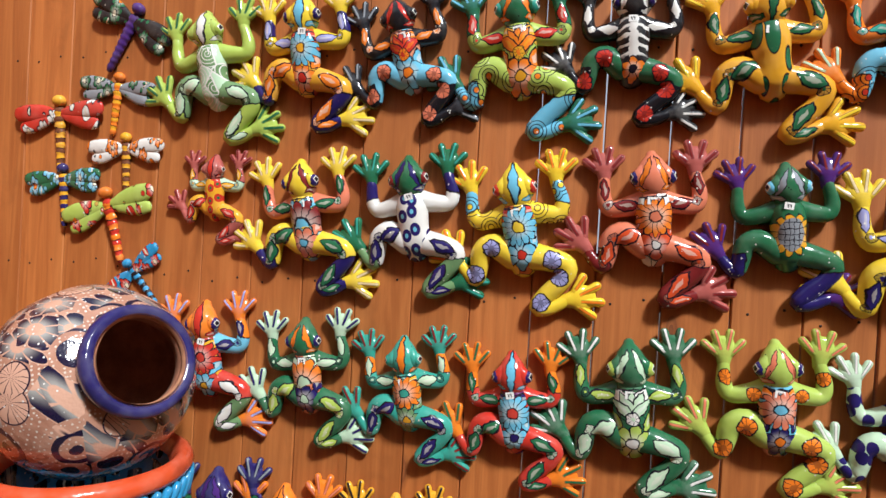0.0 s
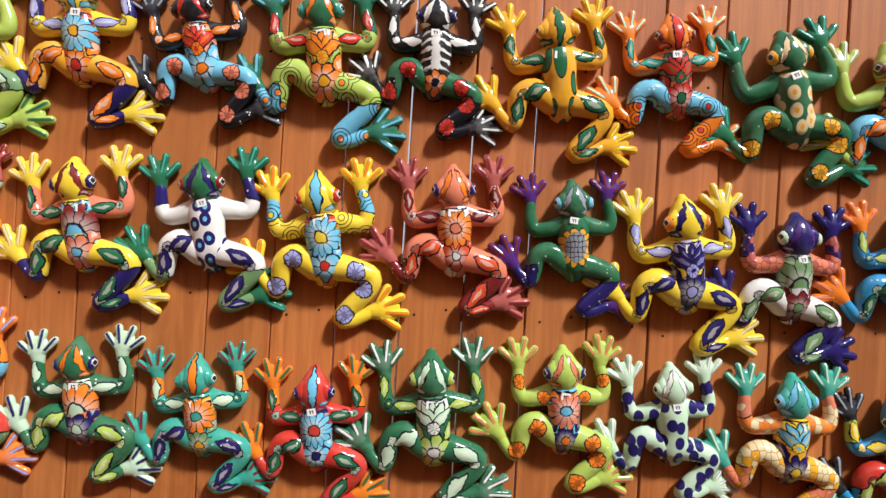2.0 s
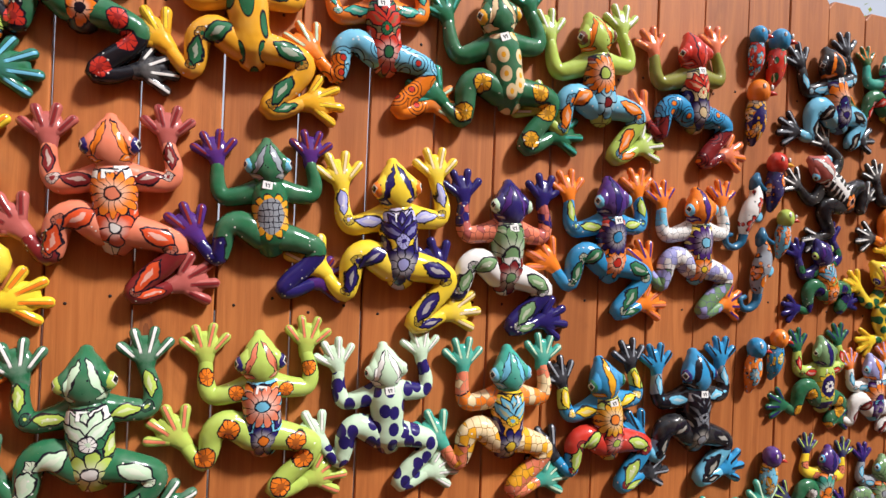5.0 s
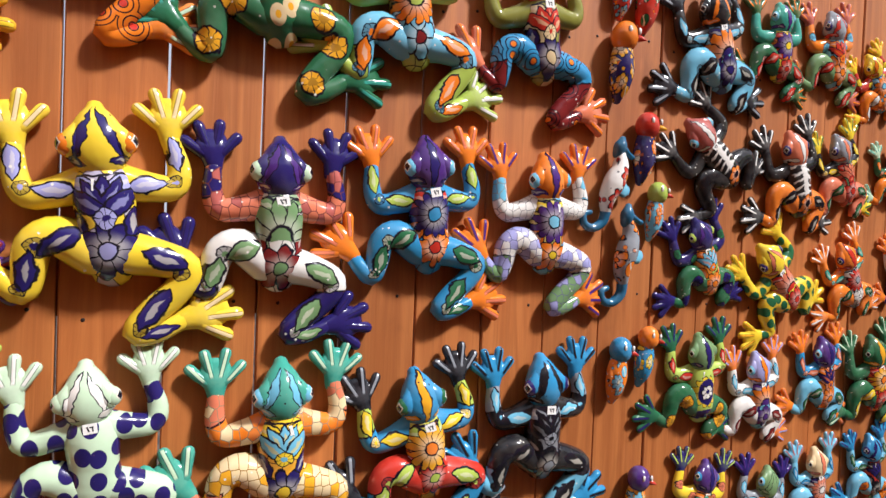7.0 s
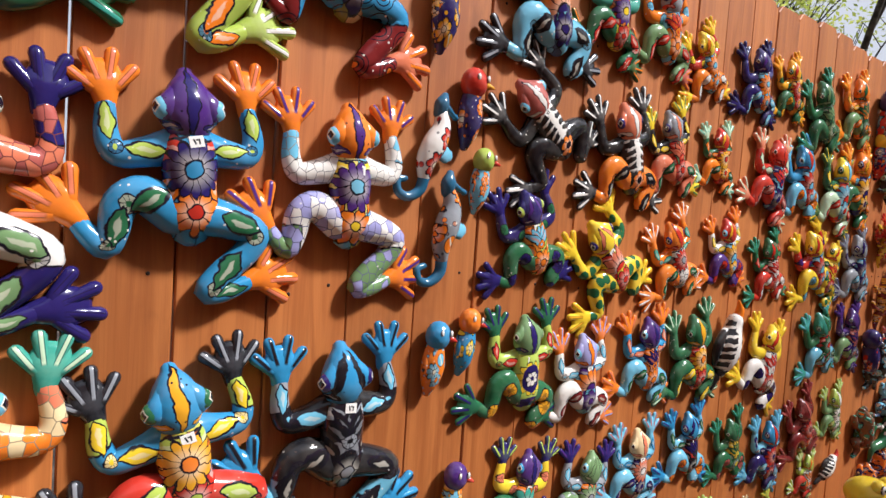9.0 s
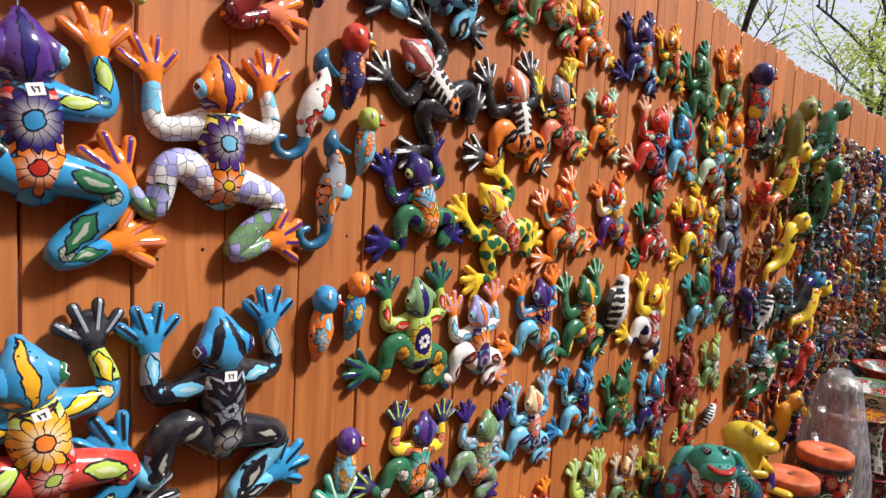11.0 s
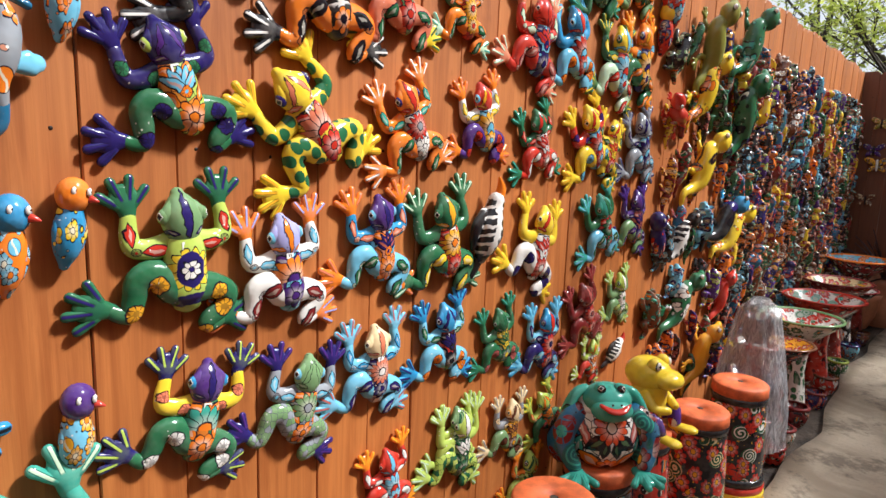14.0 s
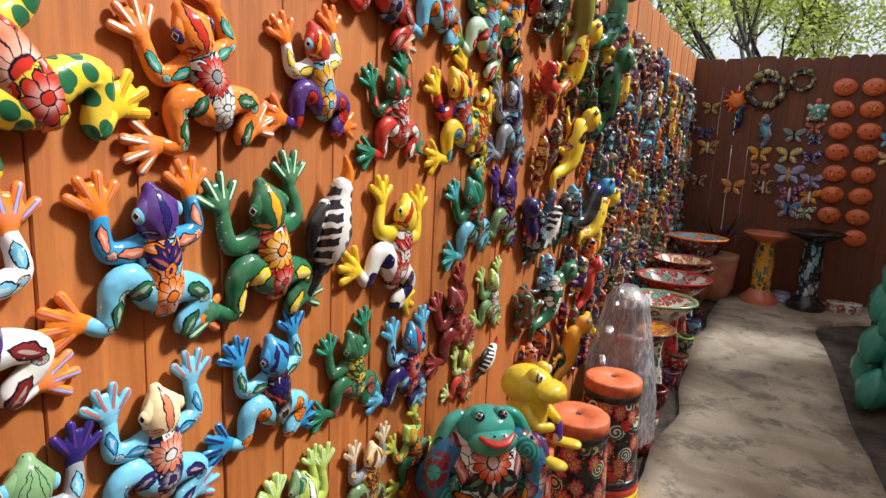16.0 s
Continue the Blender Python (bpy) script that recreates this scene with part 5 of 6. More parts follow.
# ---- the crowded far stretch of fence ----
def crowd():
    """Small hanging figures, row on row, between the lizards and the corner."""
    rng = random.Random(11)
    def little_frog(bm):
        tube(bm, [(0, -0.05, 0.14, 0.14, 0.12), (0, 0.15, 0.16, 0.2, 0.16), (0, 0.5, 0.17, 0.17, 0.15), (0, 0.72, 0.17, 0.16, 0.15), (0, 0.95, 0.13, 0.05, 0.06)], 10, 2)
        for k in (-1, 1):
            tube(bm, [(k * 0.12, 0.55, 0.12, 0.08, 0.08), (k * 0.33, 0.56, 0.1, 0.07, 0.07), (k * 0.33, 0.85, 0.09, 0.06, 0.05)], 6, 2)
            tube(bm, [(k * 0.12, 0.08, 0.12, 0.11, 0.1), (k * 0.38, 0.14, 0.1, 0.08, 0.08), (k * 0.2, -0.2, 0.09, 0.06, 0.06), (k * 0.42, -0.3, 0.07, 0.06, 0.04)], 6, 2)
            ball(bm, (k * 0.15, 0.8, 0.25), (0.06, 0.06, 0.06), 8, 6)
    def little_lizard(bm):
        tube(bm, [(0.1, -0.45, 0.05, 0.02, 0.02), (-0.06, -0.2, 0.08, 0.05, 0.05), (0.05, 0.15, 0.12, 0.1, 0.09), (0, 0.5, 0.14, 0.12, 0.1), (0, 0.78, 0.16, 0.1, 0.1), (0, 0.97, 0.13, 0.05, 0.05)], 10, 3)
        for k, y in ((-1, 0.55), (1, 0.5), (-1, 0.12), (1, 0.1)):
            tube(bm, [(k * 0.06, y, 0.1, 0.05, 0.05), (k * 0.24, y + 0.02, 0.09, 0.04, 0.04), (k * 0.28, y + 0.16, 0.06, 0.05, 0.03)], 6, 2)
    def little_bird(bm):
        tube(bm, [(-0.1, -0.35, 0.08, 0.08, 0.03), (0, 0.0, 0.12, 0.12, 0.1), (0, 0.3, 0.18, 0.2, 0.17), (0, 0.6, 0.17, 0.13, 0.13)], 10, 3)
        ball(bm, (0, 0.8, 0.22), (0.17, 0.17, 0.16), 10, 8)
        tube(bm, [(0.12, 0.8, 0.28, 0.05, 0.05), (0.3, 0.76, 0.34, 0.012, 0.012)], 6, 2)
        for k in (-1, 1):
            tube(bm, [(k * 0.16, 0.5, 0.16, 0.05, 0.06), (k * 0.3, 0.3, 0.12, 0.08, 0.04), (k * 0.26, 0.0, 0.08, 0.04, 0.03)], 6, 2)
    kinds = []
    for name, build, text in (("ceramic_figure_frog", little_frog, "frog"), ("ceramic_figure_lizard", little_lizard, "lizard"), ("ceramic_figure_bird", little_bird, "bird")):
        bm = bmesh.new()
        build(bm)
        kinds.append((name, finish(name, bm, NAIL), text))
    paints = ["patch:maroon:green", "patch:navy:red", "patch:green:black", "patch:green:orange", "patch:sky:navy", "patch:black:sky", "patch:orange:navy",
              "patch:brown:white", "patch:yellow:red", "patch:black:fern", "patch:maroon:gold", "patch:purple:lime", "patch:petrol:salmon", "patch:black:orange", "patch:navy:gold", "patch:black:rose", "patch:petrol:red", "patch:brown:teal"]
    for i in range(-5, 29):
        for j in range(13):
            x = 4.98 + (0.124 if i >= 0 else 0.16) * i + rng.uniform(-0.03, 0.03)
            z = 0.42 + 0.124 * j + rng.uniform(-0.03, 0.03) + (0.05 if i % 2 else 0)
            if z > 2.02 - 0.02 * i / 5 or (i < 0 and (i + j) % 2):
                continue
            name, mesh, text = kinds[(0, 1, 2, 1, 0)[rng.randrange(5)]]
            paint = paints[rng.randrange(len(paints))]
            ob = new("ceramic_" + text, mesh)
            ob.matrix_world = wall_pose(x, z - 0.05, rng.uniform(-25, 25), rng.uniform(0.115, 0.16), 0.001) @ Matrix.Diagonal((1, 1, 1.5, 1))
            ob.material_slots[0].link = "OBJECT"
            ob.material_slots[0].material = glaze(paint)
            a, b = paint.split(":")[1:]
            tagged(ob, "small %s and %s glazed ceramic %s on the fence" % (a, b, text), "ceramic " + text, "small figures on the far fence")


crowd()


# ---- pots along the fence ----
def stool(x, y, top, wide, label, body, band, foot):
    """An upturned, painted planter used as a garden stool, in units of its top's width."""
    tall = (top - height(x) + 0.03) / wide
    root = empty("painted_planter", pose(x, y, height(x) - 0.03) @ Matrix.Scale(wide, 4), label, "planter", "upturned planters by the fence")
    bm = bmesh.new()
    lathe(bm, [(0.05, tall), (0.055, tall - 0.03), (0.06, tall), (0.47, tall), (0.50, tall - 0.025), (0.505, tall - 0.20), (0.48, tall - 0.22)], 40)
    part("base", bm, TERRACOTTA, root, "bare orange terracotta base with drain hole")
    bm = bmesh.new()
    ball(bm, (0, 0, tall - 0.004), (0.055, 0.055, 0.006), 12, 4)
    part("drain_hole", bm, SOIL, root)
    bm = bmesh.new()
    lathe(bm, [(0.48, tall - 0.21), (0.50, tall - 0.5), (0.53, tall - 1.0), (0.555, 0.55)], 40)
    part("wall", bm, glaze(body), root)
    for k, (z, colour) in enumerate(((tall - 0.27, "black"), (0.56, "black"), (0.42, band), (0.30, foot), (0.16, "gold"), (0.05, band))):
        bm = bmesh.new()
        r = 0.49 if k == 0 else 0.57 + 0.01 * k
        lathe(bm, [(r - 0.03, z - 0.075), (r + 0.015, z - 0.06), (r + 0.02, z), (r + 0.015, z + 0.06), (r - 0.03, z + 0.075)], 40)
        part("rim" if k > 1 else "band", bm, glaze(colour), root)


stool(4.12, -0.27, 0.50, 0.215, "upturned red and black painted planter", "folk:black:cream:red", "orange", "orange")
stool(4.52, -0.30, 0.51, 0.225, "upturned black planter painted with red flowers", "folk:black:white:red", "red", "yellow")
stool(3.10, -0.245, 0.555, 0.225, "upturned painted planter with orange base", "folk:black:cream:orange", "red", "gold")
stool(3.50, -0.17, 0.485, 0.22, "black painted planter carrying a green toad", "patch:black:sky", "maroon", "gold")
stool(3.80, -0.18, 0.50, 0.20, "red painted planter carrying a yellow frog", "patch:red:black", "orange", "gold")


def toad_paint():
    """The toad's front: a red blossom over mirrored dark leaves and orange fans on white."""
    n = Nodes("toad_front_paint", 0.14)
    at = n.coord()
    x, y, z = n.xyz(at)
    sway = n.math("MULTIPLY", n.math("SUBTRACT", n.noise(at, 9.0, 2.0), 0.5), 0.05)
    x, z = n.math("ADD", x, sway), n.math("ADD", z, sway)
    side = n.math("ABSOLUTE", x)
    white = (0.72, 0.68, 0.60)
    net = n.cells(at, 9.0, "DISTANCE_TO_EDGE").outputs["Distance"]
    pick = n.xyz(n.cells(at, 9.0).outputs["Color"])
    back = n.mix(n.step(pick[0], 0.55, 0.57), PALETTE["maroon"], PALETTE["petrol"])
    colour = n.mix(n.step(side, 0.33, 0.31), back, white)
    colour = n.mix(n.step(net, 0.05, 0.03), colour, INK)
    for mark, fill in (((0.30, 0.52, 70, 0.20, 0.06), "rose"), ((0.36, 0.30, 95, 0.18, 0.07), "teal"), ((0.20, 0.16, 40, 0.20, 0.10), "orange"), ((0.16, 0.42, 145, 0.16, 0.085), "black"), ((0.07, 0.34, 100, 0.13, 0.06), "black")):
        colour = stroke(n, side, z, mark, colour, PALETTE[fill], n.mix(0.55, PALETTE[fill], PALETTE["fern"] if fill == "black" else white))
    colour = petals(n, x, z, 0.0, 0.60, 0.20, 12, colour, PALETTE["scarlet"], white)
    colour = petals(n, x, z, 0.0, 0.06, 0.16, 9, colour, PALETTE["orange"], PALETTE["navy"])
    dots = n.cells(at, 16.0).outputs["Distance"]
    colour = n.mix(n.math("MULTIPLY", n.step(dots, 0.2, 0.15), n.step(side, 0.30, 0.34)), colour, white)
    return n.colour(colour)


def toad(m, label, skin, chest, spots):
    """A squatting, pot-bellied ceramic toad that faces along -y."""
    root = empty("ceramic_toad", m, label, "ceramic toad")
    bm = bmesh.new()
    ball(bm, (0, 0.02, 0.40), (0.47, 0.42, 0.44), 32, 20)
    part("belly", bm, chest, root)
    bm = bmesh.new()
    ball(bm, (0, 0.06, 0.74), (0.40, 0.34, 0.10), 28, 10)
    part("collar", bm, glaze("white"), root, "pale collar behind the head")
    bm = bmesh.new()
    ball(bm, (0, -0.10, 0.86), (0.29, 0.28, 0.19), 28, 16)
    ball(bm, (0, -0.30, 0.80), (0.25, 0.16, 0.14), 22, 12)
    head = part("head", bm, glaze(skin), root)
    bm = bmesh.new()
    tube(bm, [(-0.17, -0.40, 0.90, 0.015, 0.02), (-0.08, -0.455, 0.86, 0.05, 0.03), (0, -0.47, 0.85, 0.06, 0.03), (0.08, -0.455, 0.86, 0.05, 0.03), (0.17, -0.40, 0.90, 0.015, 0.02)], 12, 3)
    part("mouth", bm, glaze("red"), head)
    for k in (-1, 1):
        bm = bmesh.new()
        ball(bm, (k * 0.11, -0.17, 1.01), (0.075, 0.08, 0.07), 14, 10)
        part("brow", bm, glaze(skin), head)
        ob = part("eye", EYE, eye_glaze("black"), head)
        ob.matrix_basis = pose(k * 0.115, -0.225, 1.02, 60) @ Matrix.Diagonal((k * 0.052, 0.052, 0.052, 1))
        bm = bmesh.new()
        ball(bm, (k * 0.05, -0.455, 0.925), (0.014, 0.01, 0.014), 8, 6)
        part("nostril", bm, glaze("black"), head)
        bm = bmesh.new()
        tube(bm, [(k * 0.24, 0.0, 0.95, 0.05, 0.06), (k * 0.34, -0.02, 0.90, 0.065, 0.07), (k * 0.42, -0.04, 0.78, 0.07, 0.08), (k * 0.47, -0.06, 0.64, 0.08, 0.09)], 12, 3, (0, 1, 0.2))
        part("raised_arm", bm, glaze("plain:teal:green"), root)
        bm = bmesh.new()
        tube(bm, [(k * 0.36, -0.08, 0.66, 0.15, 0.15), (k * 0.50, -0.16, 0.50, 0.14, 0.14), (k * 0.50, -0.26, 0.30, 0.11, 0.11), (k * 0.42, -0.36, 0.14, 0.09, 0.09)], 14, 3, (0, 1, 0.2))
        part("arm", bm, spots, root)
        bm = bmesh.new()
        ball(bm, (k * 0.48, 0.05, 0.22), (0.17, 0.28, 0.22), 18, 12)
        part("thigh", bm, spots, root)
        ob = part("foot", HAND, hand_glaze(skin + ":" + skin), root)
        ob.matrix_basis = pose(k * 0.36, -0.36, 0.05, 0, 0, 180 + k * 14) @ Matrix.Scale(1.3, 4)


toad(pose(3.50, -0.17, 0.475, 0, 0, -45) @ Matrix.Scale(0.262, 4), "teal ceramic toad with flowered belly on a planter", "teal", toad_paint(), glaze("folk:petrol:teal:maroon"))


def sitting_frog(m):
    root = empty("yellow_frog", m, "bright yellow ceramic frog sitting on a red planter", "ceramic frog")
    def piece(name, spec, *tubes, up=(0, 1, 0)):
        bm = bmesh.new()
        for k in tubes:
            tube(bm, k, 14, 3, up)
        return part(name, bm, glaze(spec), root)
    piece("body", "yellow", [(0, 0.05, 0.10, 0.22, 0.2), (0, 0.03, 0.3, 0.27, 0.25), (0, 0.0, 0.5, 0.25, 0.24), (0, -0.01, 0.68, 0.22, 0.22)], up=(0, 1, 0))
    bm = bmesh.new()
    ball(bm, (0, 0.02, 0.77), (0.28, 0.31, 0.23), 24, 16)
    ball(bm, (0, -0.24, 0.75), (0.22, 0.20, 0.13), 20, 12)
    head = part("head", bm, glaze("yellow"), root)
    bm = bmesh.new()
    tube(bm, [(-0.17, -0.28, 0.70, 0.02, 0.015), (0, -0.40, 0.69, 0.022, 0.016), (0.17, -0.28, 0.70, 0.02, 0.015)], 8, 3)
    part("mouth", bm, glaze("brown"), head)
    for k in (-1, 1):
        bm = bmesh.new()
        ball(bm, (k * 0.13, -0.10, 0.94), (0.09, 0.09, 0.09), 14, 10)
        part("brow", bm, glaze("yellow"), head)
        ob = part("eye", EYE, eye_glaze("white"), head)
        ob.matrix_basis = pose(k * 0.16, -0.16, 0.94, 90) @ Matrix.Diagonal((k * 0.05, 0.06, 0.045, 1))
        piece("arm", "yellow", [(k * 0.2, -0.05, 0.55, 0.07, 0.07), (k * 0.24, -0.2, 0.4, 0.06, 0.06), (k * 0.12, -0.32, 0.38, 0.055, 0.055)], up=(1, 0, 0))
        piece("leg", "patch:purple:red", [(k * 0.2, 0.05, 0.14, 0.15, 0.13), (k * 0.3, -0.2, 0.26, 0.12, 0.11), (k * 0.24, -0.3, 0.1, 0.08, 0.08)], up=(1, 0, 0))
        piece("foot", "yellow", [(k * 0.24, -0.28, 0.06, 0.07, 0.055), (k * 0.28, -0.5, 0.05, 0.1, 0.05)], up=(0, 0, 1))


sitting_frog(pose(3.80, -0.19, 0.497, 0, 0, 0) @ Matrix.Scale(0.265, 4))


def film_plastic():
    n = Nodes("clear_plastic_film", 0.12)
    at = n.coord()
    wr = n.noise(n.moved(at, (5, 5, 1.2)), 3.0, 5.0, 0.65, 1.2)
    n.bsdf.inputs["Base Color"].default_value = (0.85, 0.86, 0.88, 1)
    n.put(n.bsdf.inputs["Alpha"], n.math("MULTIPLY_ADD", n.step(wr, 0.40, 0.66), 0.45, 0.32))
    n.bump(wr, 0.9, 0.12)
    return n.mat


PLASTIC = film_plastic()


def wrapped_pots():
    x, y = 4.82, -0.27
    root = empty("wrapped_pot_stack", pose(x, y, 0) @ Matrix.Scale(0.25, 4), "stack of painted pots wrapped in clear plastic", "pot")
    for z, r, h, spec in ((0.0, 0.50, 1.1, "patch:black:red"), (1.12, 0.48, 0.75, "patch:navy:maroon"), (1.9, 0.38, 0.55, "patch:white:red"), (2.46, 0.27, 0.5, "patch:grey:maroon")):
        bm = bmesh.new()
        lathe(bm, [(r * 0.72, z), (r * 0.85, z + h * 0.3), (r * 0.96, z + h * 0.8), (r * 1.02, z + h * 0.82), (r * 1.04, z + h * 0.98), (r * 0.93, z + h), (r * 0.88, z + h * 0.7), (0.1, z + h * 0.65)], 32)
        part("pot", bm, glaze(spec), root)
    bm = bmesh.new()
    rings = []
    for i in range(26):
        t = i / 25
        z = 0.55 + 2.75 * t
        r = 0.66 - 0.10 * t - 0.24 * max(0, t - 0.45) / 0.55 if t < 0.93 else 0.30 - 2.2 * (t - 0.93)
        rings.append([bm.verts.new(((r * (1 + 0.10 * noise.noise((math.cos(a) * 3, math.sin(a) * 3, z * 1.3)) + 0.03 * math.sin(a * 13 + z * 2))) * math.cos(a),
                                    (r * (1 + 0.10 * noise.noise((math.cos(a) * 3, math.sin(a) * 3, z * 1.3)))) * math.sin(a), z)) for a in [2 * math.pi * k / 44 for k in range(44)]])
    for r0, r1 in zip(rings, rings[1:]):
        for k in range(44):
            bm.faces.new((r0[k], r0[(k + 1) % 44], r1[(k + 1) % 44], r1[k]))
    bm.faces.new(rings[-1])
    part("plastic_wrap", bm, PLASTIC, root, "crumpled clear plastic wrap")


wrapped_pots()


def bowl(x, y, rim, radius, label, inside, outside, edge, legs=True):
    """A shallow painted basin on a turned pedestal."""
    g = height(x) - 0.03
    root = empty("pedestal_bowl", pose(x, y, g) @ Matrix.Scale(radius, 4), label, "bowl", "painted bowls by the fence")
    t = (rim - g) / radius
    bm = bmesh.new()
    lathe(bm, [(0.25, t - 0.62), (0.52, t - 0.50), (0.80, t - 0.24), (0.98, t - 0.02), (0.90, t - 0.05), (0.62, t - 0.34), (0.3, t - 0.46), (0.02, t - 0.49)], 36)
    part("basin", bm, glaze(outside), root)
    bm = bmesh.new()
    lathe(bm, [(0.915, t - 0.03), (0.63, t - 0.325), (0.3, t - 0.445), (0.02, t - 0.475)], 36)
    part("inside", bm, glaze(inside), root)
    bm = bmesh.new()
    lathe(bm, [(0.91, t - 0.03), (0.95, t + 0.012), (1.0, t + 0.012), (1.02, t - 0.03), (0.97, t - 0.05)], 36)
    part("rim", bm, glaze(edge), root)
    if legs:
        bm = bmesh.new()
        lathe(bm, [(0.46, 0), (0.48, 0.12), (0.36, 0.3), (0.24, t * 0.45), (0.28, t - 0.75), (0.38, t - 0.60), (0.2, t - 0.58)], 28)
        part("pedestal", bm, glaze(outside), root)


bowl(5.35, -0.27, 0.50, 0.16, "small red painted bowl on a pedestal", "patch:gold:red", "patch:black:red", "brown")
bowl(5.75, -0.27, 0.57, 0.22, "green rimmed bowl with white flowers", "folk:white:green:red", "patch:white:green", "fern")
bowl(6.30, -0.28, 0.60, 0.24, "red scalloped bowl on a pedestal", "folk:white:teal:red", "patch:red:maroon", "red")
bowl(6.85, -0.27, 0.63, 0.22, "yellow and green painted bowl", "folk:cream:green:red", "patch:maroon:red", "maroon")
bowl(7.25, -0.28, 0.52, 0.20, "dark flowered bowl on a pedestal", "patch:white:black", "patch:black:white", "maroon")
bowl(7.65, -0.28, 0.705, 0.24, "orange rimmed bowl on a tall pedestal", "patch:sky:orange", "patch:maroon:black", "orange")


def small_pot(x, y, size, spec, edge, label):
    root = empty("painted_pot", pose(x, y, height(x) - 0.03) @ Matrix.Scale(size, 4), label, "flower pot", "small pots on the soil")
    bm = bmesh.new()
    lathe(bm, [(0.36, 0), (0.5, 0.3), (0.56, 0.6), (0.5, 0.8), (0.44, 0.8), (0.4, 0.5), (0.05, 0.45)], 24)
    part("body", bm, glaze(spec), root)
    bm = bmesh.new()
    lathe(bm, [(0.42, 0.78), (0.56, 0.80), (0.58, 0.88), (0.44, 0.9)], 24)
    part("rim", bm, glaze(edge), root)


for px, py, ps, spec, edge, text in ((5.25, -0.34, 0.12, "patch:white:green", "maroon", "white pot with green leaves and dark rim"),
                                     (5.60, -0.33, 0.13, "patch:maroon:black", "maroon", "dark red painted pot on the soil"),
                                     (5.95, -0.36, 0.12, "patch:navy:red", "maroon", "navy painted pot on the soil"),
                                     (6.25, -0.36, 0.13, "patch:red:white", "brown", "red and white painted pot"),
                                     (6.65, -0.36, 0.12, "patch:green:white", "lime", "green painted pot on the soil"),
                                     (7.10, -0.36, 0.12, "patch:sky:maroon", "navy", "blue and maroon painted pot"),
                                     (7.50, -0.37, 0.12, "patch:brown:navy", "brown", "brown painted pot on the soil"),
                                     (5.15, -0.17, 0.2, "patch:maroon:black", "black", "dark red painted pot beside the fence"),
                                     (5.02, -0.36, 0.10, "patch:red:black", "maroon", "small red pot by the walk")):
    small_pot(px, py, ps, spec, edge, text)


# ---- the great vase ----
def vase_glaze():
    n = Nodes("vase_paint", 0.14)
    at = n.coord()
    base = n.mix(n.step(n.noise(at, 3.0), 0.35, 0.7), (0.40, 0.19, 0.12), (0.50, 0.28, 0.19))
    dots = n.cells(at, 24.0, random=0.25).outputs["Distance"]
    colour = n.mix(n.step(dots, 0.30, 0.24), base, (0.66, 0.56, 0.46))
    v = n.cells(at, 2.9, random=0.75)
    d, pick = v.outputs["Distance"], n.xyz(v.outputs["Color"])
    off = n.n.new("ShaderNodeVectorMath")
    off.operation = "SUBTRACT"
    n.put(off.inputs[0], at), n.put(off.inputs[1], v.outputs["Position"])
    px, py, pz = n.xyz(off.outputs[0])
    px = n.math("ADD", px, py)
    navy, peach = (0.014, 0.011, 0.035), (0.62, 0.36, 0.25)
    turn = n.math("ARCTAN2", pz, px)
    curl = n.math("FRACT", n.math("ADD", n.math("MULTIPLY", d, 2.6), n.math("MULTIPLY", turn, 0.159)))
    scroll = n.mix(n.math("MULTIPLY", n.step(curl, 0.50, 0.56), n.step(d, 0.72, 0.68)), colour, navy)
    fan = n.math("ABSOLUTE", n.math("SINE", n.math("MULTIPLY", turn, 7.0)))
    shell = n.mix(n.step(d, 0.50, 0.48), colour, n.mix(n.step(fan, 0.24, 0.14), peach, navy))
    shell = n.mix(n.math("MULTIPLY", n.step(d, 0.52, 0.50), n.step(d, 0.46, 0.48)), shell, navy)
    dark = petals(n, px, pz, 0.0, 0.0, 0.27, 8, colour, navy, peach, peach)
    colour = n.mix(n.step(pick[0], 0.45, 0.46), dark, n.mix(n.step(pick[0], 0.72, 0.73), shell, scroll))
    white = n.cells(at, 15.0).outputs["Distance"]
    colour = n.mix(n.math("MULTIPLY", n.step(white, 0.17, 0.13), n.step(pick[1], 0.4, 0.42)), colour, (0.75, 0.73, 0.68))
    n.bsdf.inputs["Coat Weight"].default_value = 0.4
    n.bump(n.noise(at, 6.0), 0.15, 0.03)
    return n.colour(colour)


